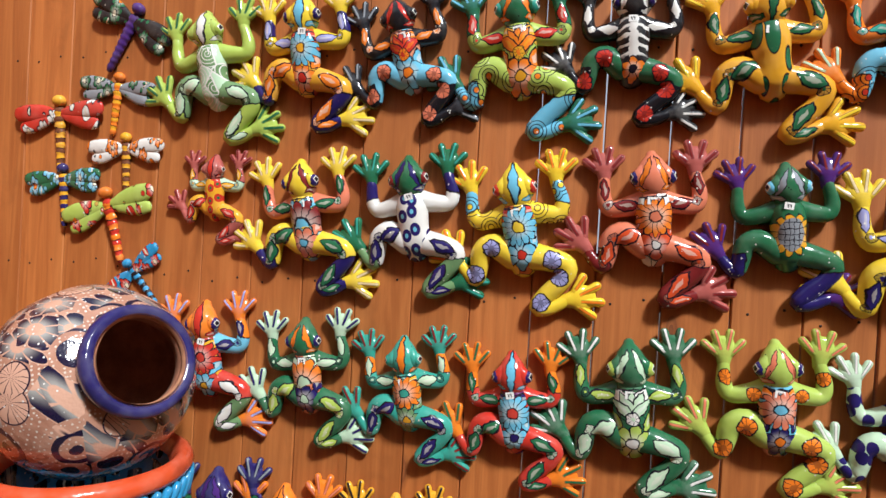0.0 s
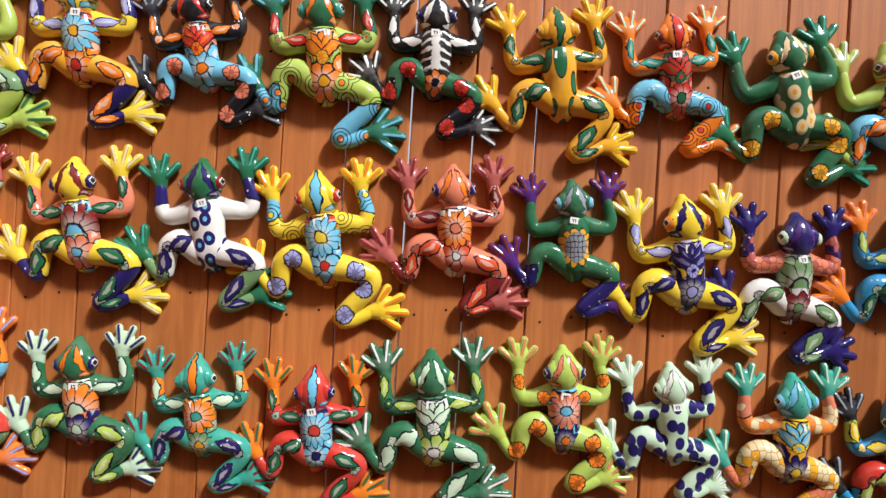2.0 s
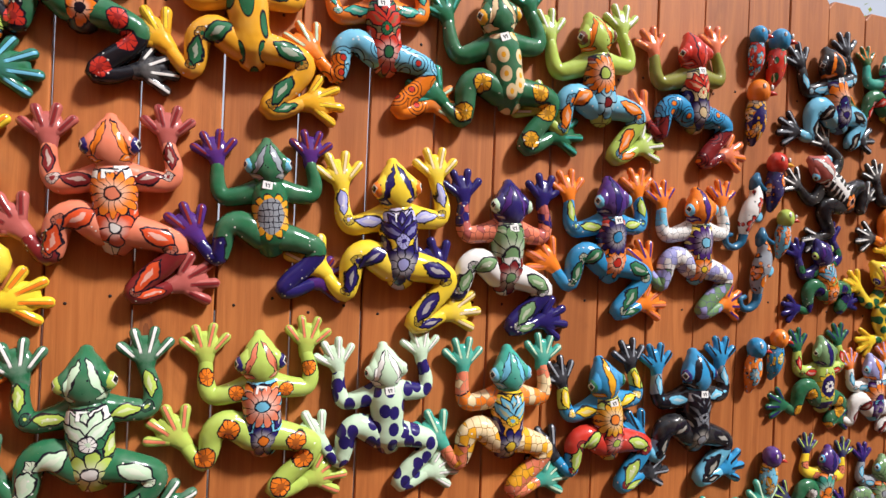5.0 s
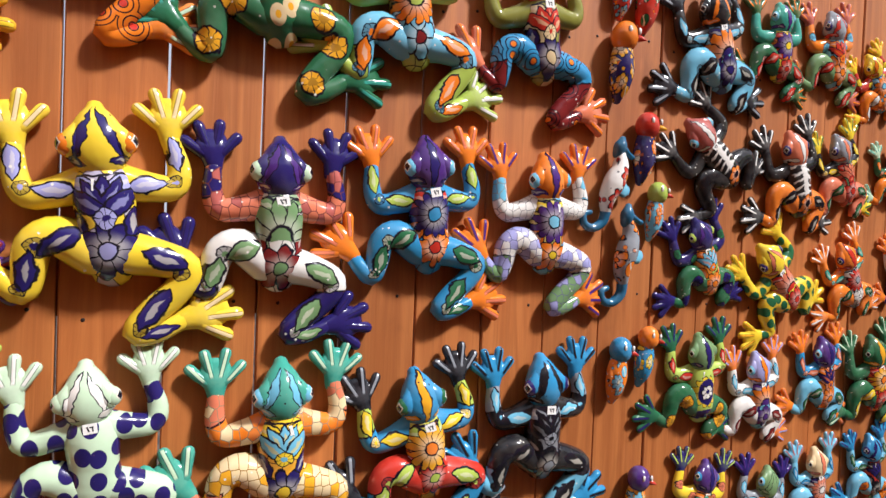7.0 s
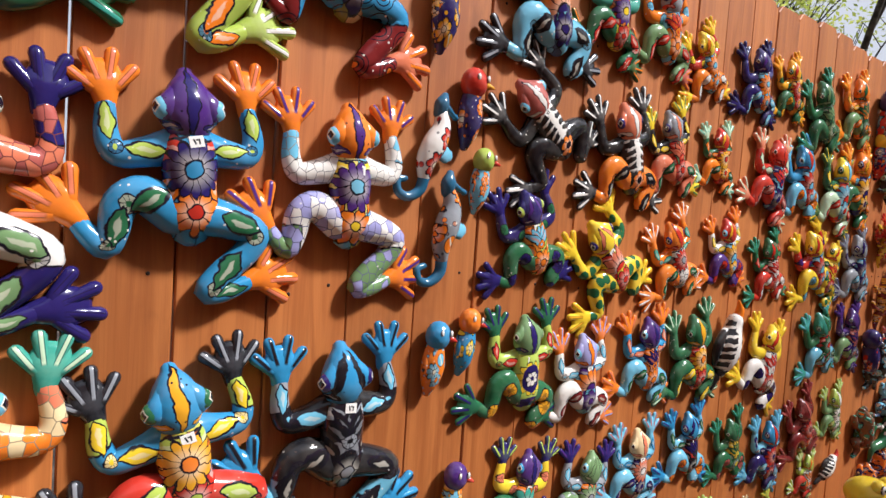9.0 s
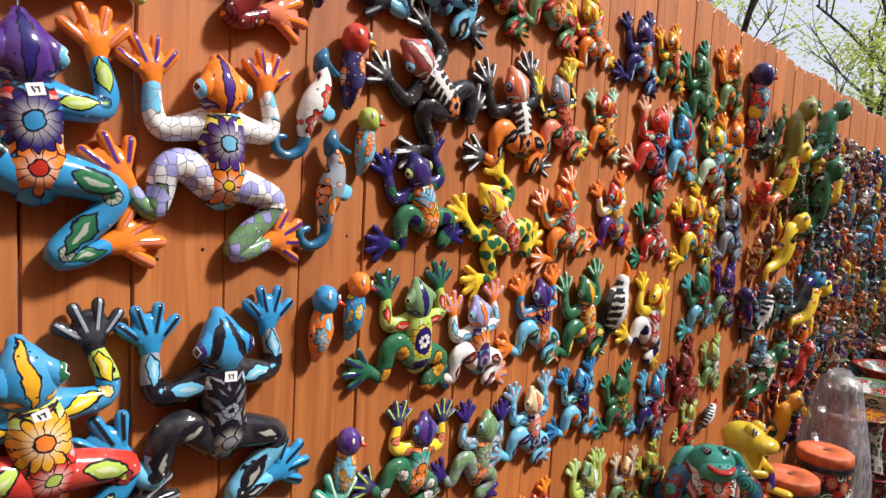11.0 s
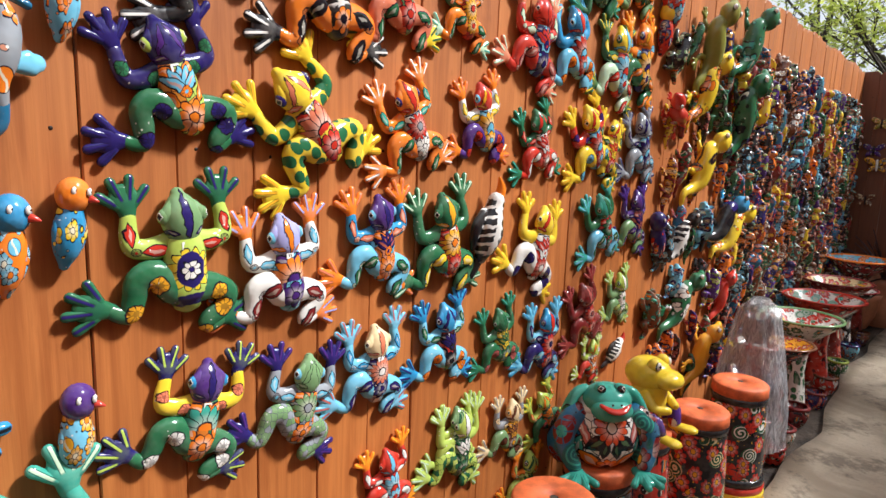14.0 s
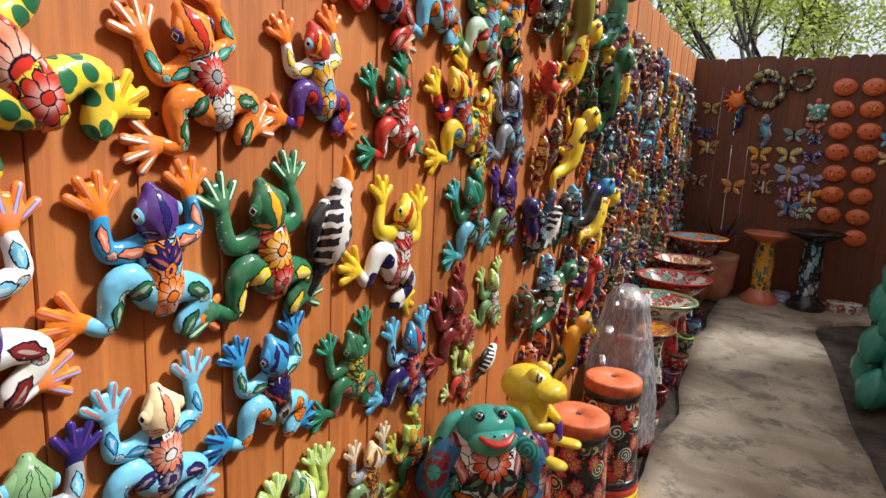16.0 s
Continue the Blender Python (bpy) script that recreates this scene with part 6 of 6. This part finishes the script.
def vase():
    axis = Vector((0.86, -0.38, 0.36)).normalized()
    m = Matrix.Translation((-0.625, -0.27, 1.215)) @ axis.to_track_quat("Z", "Y").to_matrix().to_4x4() @ Matrix.Scale(0.203, 4)
    root = empty("round_vase", m, "round peach vase with navy flowers lying tilted", "vase")
    bm = bmesh.new()
    lathe(bm, [(0.45, -0.90), (0.72, -0.72), (0.92, -0.42), (1.0, -0.05), (0.97, 0.3), (0.84, 0.58), (0.66, 0.76), (0.50, 0.82)], 48)
    part("body", bm, vase_glaze(), root)
    bm = bmesh.new()
    lathe(bm, [(0.50, 0.80), (0.53, 0.90), (0.56, 1.00), (0.545, 1.07), (0.49, 1.09), (0.445, 1.06)], 48)
    part("rim", bm, glaze("navy"), root, "glossy navy rim")
    bm = bmesh.new()
    lathe(bm, [(0.45, 1.065), (0.42, 0.98), (0.44, 0.85), (0.6, 0.7), (0.85, 0.3), (0.9, -0.1), (0.6, -0.6), (0.02, -0.75)], 40)
    part("lining", bm, INSIDE, root, "unglazed clay inside")
    bm = bmesh.new()
    lathe(bm, [(0.452, 1.072), (0.448, 1.02), (0.425, 1.0), (0.418, 1.03), (0.43, 1.075)], 48)
    part("lip", bm, CLAY, root, "bare peach clay lip")
    bm = bmesh.new()
    block(bm, (0.12, 0.09, 0.01), (0.66, -0.62, 0.35), Vector((0.6, -0.6, 0.3)).to_track_quat("Z", "Y").to_matrix().to_4x4())
    part("price_sticker", bm, glaze("orange"), root, smooth=False)


vase()


def great_pot():
    root = empty("rope_rim_pot", pose(-0.625, -0.27, 0.56) @ Matrix.Scale(0.215, 4), "large blue pot with red rim and twisted rope band", "pot")
    bm = bmesh.new()
    lathe(bm, [(0.55, 0), (0.72, 0.6), (0.86, 1.3), (0.90, 1.9), (0.88, 2.2), (0.80, 2.2), (0.74, 1.6), (0.05, 1.5)], 44)
    part("body", bm, glaze("patch:blue:black"), root)
    bm = bmesh.new()
    lathe(bm, [(0.74, 2.16), (0.80, 2.27), (0.88, 2.32), (0.95, 2.28), (0.985, 2.20), (0.95, 2.13), (0.88, 2.10)], 48)
    part("rim", bm, glaze("scarlet"), root, "thick glossy orange-red rim")
    bm = bmesh.new()
    for k in range(44):
        a = 2 * math.pi * k / 44
        tube(bm, [(0.93 * math.cos(a), 0.93 * math.sin(a), 1.93, 0.045, 0.045), (0.95 * math.cos(a + 0.09), 0.95 * math.sin(a + 0.09), 2.08, 0.045, 0.045)], 8, 2, (math.cos(a), math.sin(a), 0))
    part("rope_band", bm, glaze("blue"), root, "twisted turquoise rope moulding")
    root = empty("pot_stand", pose(-0.625, -0.27, -0.03) @ Matrix.Scale(0.253, 4), "upturned terracotta pot carrying the blue pot", "pot")
    bm = bmesh.new()
    lathe(bm, [(0.95, 0), (0.98, 0.3), (0.85, 0.34), (0.62, 2.34), (0.1, 2.34)], 36)
    part("body", bm, TERRACOTTA, root)


great_pot()


# ---- far fence ----
def back_pose(y, z, size, turn=0.0):
    return pose(8.578, y, z, 90, 0, -90) @ Matrix.Rotation(radians(turn), 4, "Z") @ Matrix.Scale(size, 4)


def plaques():
    """Oval orange face plaques in two columns."""
    bm = bmesh.new()
    ball(bm, (0, 0, 0.10), (0.47, 0.39, 0.20), 28, 14)
    body = finish("plaque_body", bm, NAIL)
    bm = bmesh.new()
    for k in (-1, 1):
        ball(bm, (k * 0.16, 0.07, 0.285), (0.045, 0.05, 0.02), 8, 6)
    tube(bm, [(-0.14, -0.10, 0.27, 0.016, 0.012), (0, -0.12, 0.285, 0.018, 0.012), (0.14, -0.10, 0.27, 0.016, 0.012)], 8, 3)
    marks = finish("painted_marks", bm, NAIL)
    bm = bmesh.new()
    tube(bm, [(-0.26, 0.22, 0.20, 0.03, 0.02), (0, 0.26, 0.235, 0.035, 0.02), (0.26, 0.22, 0.20, 0.03, 0.02)], 8, 3)
    brow = finish("rim_line", bm, NAIL)
    for c in (0, 1):
        for r in range(8 if c else 7):
            root = empty("oval_plaque", back_pose(-1.235 - 0.213 * c - 0.005 * r, 2.02 - 0.186 * r, 0.195), "orange glazed oval plaque on the fence", "wall plaque", "oval plaques on the far fence")
            part("body", body, glaze("plain:terracotta:orange"), root)
            part("painted_marks", marks, glaze("brown"), root)
            part("rim_line", brow, glaze("salmon"), root)


plaques()


def wall_sun(y, z):
    root = empty("ceramic_sun", back_pose(y, z, 0.115), "orange ceramic sun with rays", "wall ornament")
    bm = bmesh.new()
    ball(bm, (0, 0, 0.15), (0.62, 0.62, 0.3), 24, 12)
    part("face", bm, glaze("orange"), root)
    for k in range(12):
        a = 2 * math.pi * k / 12
        bm = bmesh.new()
        tube(bm, [(0.55 * math.cos(a), 0.55 * math.sin(a), 0.12, 0.17, 0.1), (0.98 * math.cos(a), 0.98 * math.sin(a), 0.1, 0.04, 0.05)], 8, 2)
        part("ray", bm, glaze("red" if k % 2 else "orange"), root)


wall_sun(-0.39, 1.89)


def butterfly(y, z, size, label, wings, body):
    root = empty("ceramic_butterfly", back_pose(y, z, size), label, "ceramic butterfly", "butterflies on the far fence")
    part("body", shape("body", [(0, -0.35, 0.1, 0.05, 0.06), (0, 0, 0.12, 0.08, 0.09), (0, 0.35, 0.1, 0.06, 0.07)]), glaze(body), root)
    for k in (-1, 1):
        part("wing", shape("wing", [(k * 0.05, 0.06, 0.08, 0.08, 0.04), (k * 0.35, 0.25, 0.12, 0.22, 0.05), (k * 0.6, 0.4, 0.16, 0.16, 0.05)]), glaze(wings), root)
        part("wing", shape("wing", [(k * 0.05, -0.06, 0.08, 0.07, 0.04), (k * 0.28, -0.22, 0.1, 0.17, 0.05), (k * 0.42, -0.36, 0.12, 0.1, 0.05)]), glaze(wings), root)


for by, bz, bs, wing, body in ((-0.18, 1.82, 0.13, "patch:olive:gold", "black"), (-0.15, 1.58, 0.14, "patch:purple:navy", "black"), (-0.19, 1.45, 0.16, "patch:gold:black", "white"),
                               (-0.14, 1.13, 0.13, "patch:brown:cream", "black"), (-0.45, 1.09, 0.17, "patch:gold:salmon", "brown"), (-0.64, 1.41, 0.16, "patch:gold:yellow", "brown"),
                               (-0.66, 1.27, 0.14, "patch:salmon:brown", "black"), (-0.71, 1.11, 0.17, "patch:black:gold", "white"), (-0.88, 1.41, 0.17, "patch:yellow:sky", "navy"),
                               (-0.90, 1.24, 0.20, "patch:lilac:sky", "gold"), (-0.90, 1.59, 0.15, "patch:grey:teal", "black"), (-0.93, 1.06, 0.19, "patch:purple:salmon", "white"),
                               (-0.94, 0.92, 0.19, "patch:blue:orange", "navy"), (-1.06, 1.40, 0.15, "patch:purple:lilac", "black"), (-1.09, 1.19, 0.16, "patch:lilac:purple", "grey"),
                               (-1.09, 1.05, 0.16, "patch:gold:red", "white"), (-1.07, 0.90, 0.15, "patch:mint:black", "grey"), (-1.05, 1.66, 0.12, "patch:salmon:black", "brown"),
                               (-1.07, 1.56, 0.12, "patch:navy:sky", "black"), (-1.62, 1.58, 0.15, "patch:sky:blue", "black"), (-1.62, 1.42, 0.14, "patch:cream:gold", "brown")):
    a, b = wing.split(":")[1:]
    butterfly(by, bz, bs * 0.82, "%s and %s ceramic butterfly hung on the fence" % (a, b), wing, body)


def hanging_lizard(y, z, size, label, spec, turn):
    root = empty("ceramic_lizard", back_pose(y, z, size, turn), label, "ceramic lizard")
    part("body", GECKO, glaze(spec), root)
    part("head", GECKO_HEAD, glaze(spec), root)
    for leg in GECKO_LEGS:
        part("leg", leg, glaze(spec), root)


hanging_lizard(-0.41, 1.60, 0.26, "dark blue ceramic lizard under the sun", "patch:navy:teal", -8)
hanging_lizard(-0.67, 1.45, 0.32, "blue grey ceramic lizard with orange feet", "patch:sky:grey", 4)


def snake(y, z, size, label, flip):
    root = empty("ceramic_snake", back_pose(y, z, size), label, "ceramic snake")
    knots = [(flip * 0.5 * (0.95 - 0.06 * i / 2) * math.cos(0.75 * i + 0.4), 0.36 * math.sin(0.75 * i + 0.4) + 0.02 * i, 0.1 + 0.02 * (i % 2), 0.05 + 0.012 * min(i, 4), 0.06) for i in range(12)]
    part("body", shape("body", knots, steps=4), glaze("patch:black:olive"), root)
    bm = bmesh.new()
    ball(bm, (knots[-1][0], knots[-1][1], 0.14), (0.13, 0.10, 0.1), 12, 8)
    part("head", bm, glaze("olive"), root)


snake(-0.63, 1.94, 0.36, "coiled olive brown ceramic snake", 1)
snake(-0.90, 2.05, 0.22, "small coiled dark ceramic snake", -1)


def turtle(y, z):
    root = empty("ceramic_turtle", back_pose(y, z, 0.2), "pale turquoise ceramic turtle on the fence", "ceramic turtle")
    bm = bmesh.new()
    ball(bm, (0, 0, 0.12), (0.36, 0.40, 0.24), 20, 12)
    part("shell", bm, glaze("patch:teal:white"), root)
    for px, py, r in ((0, 0.48, 0.12), (-0.34, 0.26, 0.1), (0.34, 0.26, 0.1), (-0.32, -0.28, 0.09), (0.32, -0.28, 0.09)):
        bm = bmesh.new()
        ball(bm, (px, py, 0.1), (r, r * 1.2, 0.08), 10, 8)
        part("head" if px == 0 else "flipper", bm, glaze("salmon" if px == 0 else "mint"), root)


turtle(-1.055, 1.80)


def birdbath(x, y, rim, radius, spec, foot, label):
    g = height(x) - 0.012
    root = empty("birdbath", pose(x, y, g), label, "birdbath")
    t = rim - g
    for name, prof, s in (("foot", [(0.15, 0), (0.155, 0.05), (0.11, 0.09), (0.08, 0.13)], foot), ("column", [(0.08, 0.12), (0.085, 0.2), (0.075, 0.22), (0.09, t * 0.55), (0.07, t - 0.1), (0.09, t - 0.07)], spec),
                          ("basin", [(0.08, t - 0.08), (radius * 0.8, t - 0.03), (radius, t), (radius * 0.96, t + 0.008), (radius * 0.5, t - 0.02), (0.01, t - 0.03)], foot)):
        bm = bmesh.new()
        lathe(bm, [(r / 0.25, h / 0.25) for r, h in prof], 32)
        ob = part(name, bm, glaze(s), root)
        ob.scale = (0.25, 0.25, 0.25)


birdbath(8.25, -0.80, 0.72, 0.20, "patch:gold:green", "salmon", "painted birdbath with orange foot before the fence")
birdbath(8.25, -1.17, 0.77, 0.23, "patch:black:sky", "black", "dark painted pedestal with black top")
for px, py, ps, spec, edge, text in ((8.35, -0.98, 0.14, "patch:lilac:white", "grey", "small lilac pot at the fence foot"), (8.3, -1.40, 0.13, "patch:rose:white", "white", "small rose pot at the fence foot"),
                                     (8.3, -1.52, 0.13, "patch:white:maroon", "white", "small white pot at the fence foot")):
    small_pot(px, py, ps, spec, edge, text)


LEAFDARK = make_plain("dark_red_leaf", (0.045, 0.018, 0.02), 0.45, 0, 0.4, 10)


def spiky_plant(x, y, z, size, label, seed):
    rng = random.Random(seed)
    root = empty("potted_plant", pose(x, y, height(x) - 0.03), label, "potted plant")
    bm = bmesh.new()
    lathe(bm, [(0.13, 0), (0.18, 0.12), (0.20, z - 0.04), (0.21, z), (0.17, z), (0.15, z - 0.06), (0.01, z - 0.07)], 24)
    part("pot", bm, CLAY, root)
    for k in range(22):
        a, lean, reach = rng.uniform(0, 6.28), rng.uniform(0.25, 1.0), size * rng.uniform(0.7, 1.1)
        bm = bmesh.new()
        tube(bm, [(reach * lean * t * math.cos(a), reach * lean * t * math.sin(a), z + reach * (t - 0.45 * lean * t * t), 0.022 * (1.05 - t), 0.005) for t in (0, 0.3, 0.6, 0.85, 1.0)], 6, 2)
        part("leaf", bm, LEAFDARK, root)


spiky_plant(8.25, -0.40, 0.42, 0.45, "dark leaved potted plant in the corner", 3)
spiky_plant(8.05, -0.22, 0.30, 0.40, "dark reddish potted plant beside the fence", 5)


def ceramic_cactus(x, y):
    root = empty("ceramic_cactus", pose(x, y, height(x) - 0.03) @ Matrix.Scale(0.3, 4), "glossy teal ceramic cactus beside the walk", "garden ornament")
    rng = random.Random(4)
    for k in range(17):
        level, a = 0.35 + 0.17 * k, k * 2.4
        spread = 0.42 * (1.1 - k / 20)
        bm = bmesh.new()
        r, tall = 0.24 + 0.05 * rng.random(), 0.42 + 0.1 * rng.random()
        rings = []
        for i in range(9):
            t = i / 8
            w = r * math.sin(math.pi * (0.12 + 0.86 * t)) ** 0.8
            rings.append((w, tall * (2 * t - 1)))
        sides = 18
        loops = [[bm.verts.new(((w * (1 + 0.13 * math.cos(6 * b))) * math.cos(b), (w * (1 + 0.13 * math.cos(6 * b))) * math.sin(b), h)) for b in [2 * math.pi * q / sides for q in range(sides)]] for w, h in rings]
        for l0, l1 in zip(loops, loops[1:]):
            for q in range(sides):
                bm.faces.new((l0[q], l0[(q + 1) % sides], l1[(q + 1) % sides], l1[q]))
        bm.faces.new(loops[0]), bm.faces.new(loops[-1])
        ob = part("pad", bm, glaze("plain:teal:teal"), root)
        ob.matrix_basis = pose(spread * math.cos(a), spread * math.sin(a), level, 14 * math.sin(a), 14 * math.cos(a), 0)


ceramic_cactus(6.25, -1.50)


# ---- trees beyond the fence ----
BARK = make_plain("grey_bark", (0.085, 0.07, 0.055), 0.9, 0, 0.4, 14, 0.7, 0.02)


def leaf_material():
    n = Nodes("spring_leaf", 0.5)
    rnd = n.n.new("ShaderNodeNewGeometry").outputs["Random Per Island"]
    n.colour(n.mix(rnd, (0.22, 0.30, 0.05), (0.50, 0.54, 0.14)))
    tr = n.n.new("ShaderNodeBsdfTranslucent")
    n.put(tr.inputs["Color"], n.mix(rnd, (0.36, 0.46, 0.06), (0.62, 0.66, 0.16)))
    mixed = n.n.new("ShaderNodeMixShader")
    mixed.inputs[0].default_value = 0.45
    n.l.new(n.bsdf.outputs[0], mixed.inputs[1]), n.l.new(tr.outputs[0], mixed.inputs[2])
    n.l.new(mixed.outputs[0], n.n["Material Output"].inputs["Surface"])
    return n.mat


LEAF = leaf_material()


def tree(x, y, tall, spread, leaves, seed, label):
    rng = random.Random(seed)
    root = empty("tree", pose(x, y, -0.05), label, "tree", "trees beyond the fence")
    wood, tips = bmesh.new(), []

    def limb(a, way, length, r, depth):
        bend = Vector((rng.uniform(-1, 1), rng.uniform(-1, 1), rng.uniform(-0.3, 0.5))) * 0.25
        mid, end = a + way * length * 0.5 + bend * length * 0.3, a + (way + bend).normalized() * length
        tube(wood, [(*a, r, r), (*mid, r * 0.8, r * 0.8), (*end, r * 0.55, r * 0.55)], 7, 2, (0.31, 0.2, 0.93) if abs(way.z) < 0.8 else (1, 0.2, 0))
        if depth < 3:
            tips.append((mid, depth))
        tips.append((end, depth))
        if depth:
            for _ in range(3 if depth > 1 else 4):
                w = (way + Vector((rng.uniform(-1, 1), rng.uniform(-1, 1), rng.uniform(-0.25, 0.7))) * 0.9 * spread).normalized()
                limb(mid.lerp(end, rng.uniform(0, 1)), w, length * rng.uniform(0.5, 0.75), r * 0.5, depth - 1)
    limb(Vector((0, 0, 0)), Vector((0.05, 0.05, 1)), tall * 0.5, tall * 0.018, 4)
    part("trunk", wood, BARK, root)
    spots = [p for p, d in tips if d <= 1]
    verts, faces = [], []
    for _ in range(leaves):
        c = spots[rng.randrange(len(spots))] + Vector((rng.gauss(0, 0.17), rng.gauss(0, 0.17), rng.gauss(0, 0.13)))
        u = Vector((rng.uniform(-1, 1), rng.uniform(-1, 1), rng.uniform(-0.6, 0.6))).normalized() * rng.uniform(0.022, 0.05)
        w = u.cross(Vector((rng.uniform(-1, 1), rng.uniform(-1, 1), 1))).normalized() * u.length * 0.45
        b = len(verts)
        verts += [c - u, c + w, c + u, c - w]
        faces.append((b, b + 1, b + 2, b + 3))
    me = bpy.data.meshes.new("crown")
    me.from_pydata([tuple(v) for v in verts], [], faces)
    me.materials.append(LEAF)
    ob = new("crown", me)
    ob.parent = root


# The last tree (7.9, -3.9) is added to block sky light over the far corner.
for tx, ty, th, ts, tl, sd in ((12.2, 0.6, 5.6, 1.0, 2200, 1), (12.8, -1.4, 5.2, 1.1, 5200, 2), (13.5, -3.4, 5.8, 1.1, 6000, 3), (11.8, -2.6, 4.4, 1.1, 3600, 4), (15.5, 2.4, 6.5, 1.0, 3000, 5), (17.0, -0.6, 7.0, 1.1, 6000, 6), (9.6, 2.6, 5.6, 1.0, 1500, 7), (16, -6.0, 6.5, 1.1, 5000, 8), (7.6, 3.4, 5.5, 1.0, 1800, 9), (9.9, -2.3, 4.6, 1.15, 6500, 12), (10.6, -0.9, 4.4, 1.1, 3500, 13), (7.9, -3.9, 6.2, 1.2, 9000, 21)):
    tree(tx, ty, th, ts, int(tl * 1.5), sd, "spring tree with sparse yellow-green leaves behind the fence")
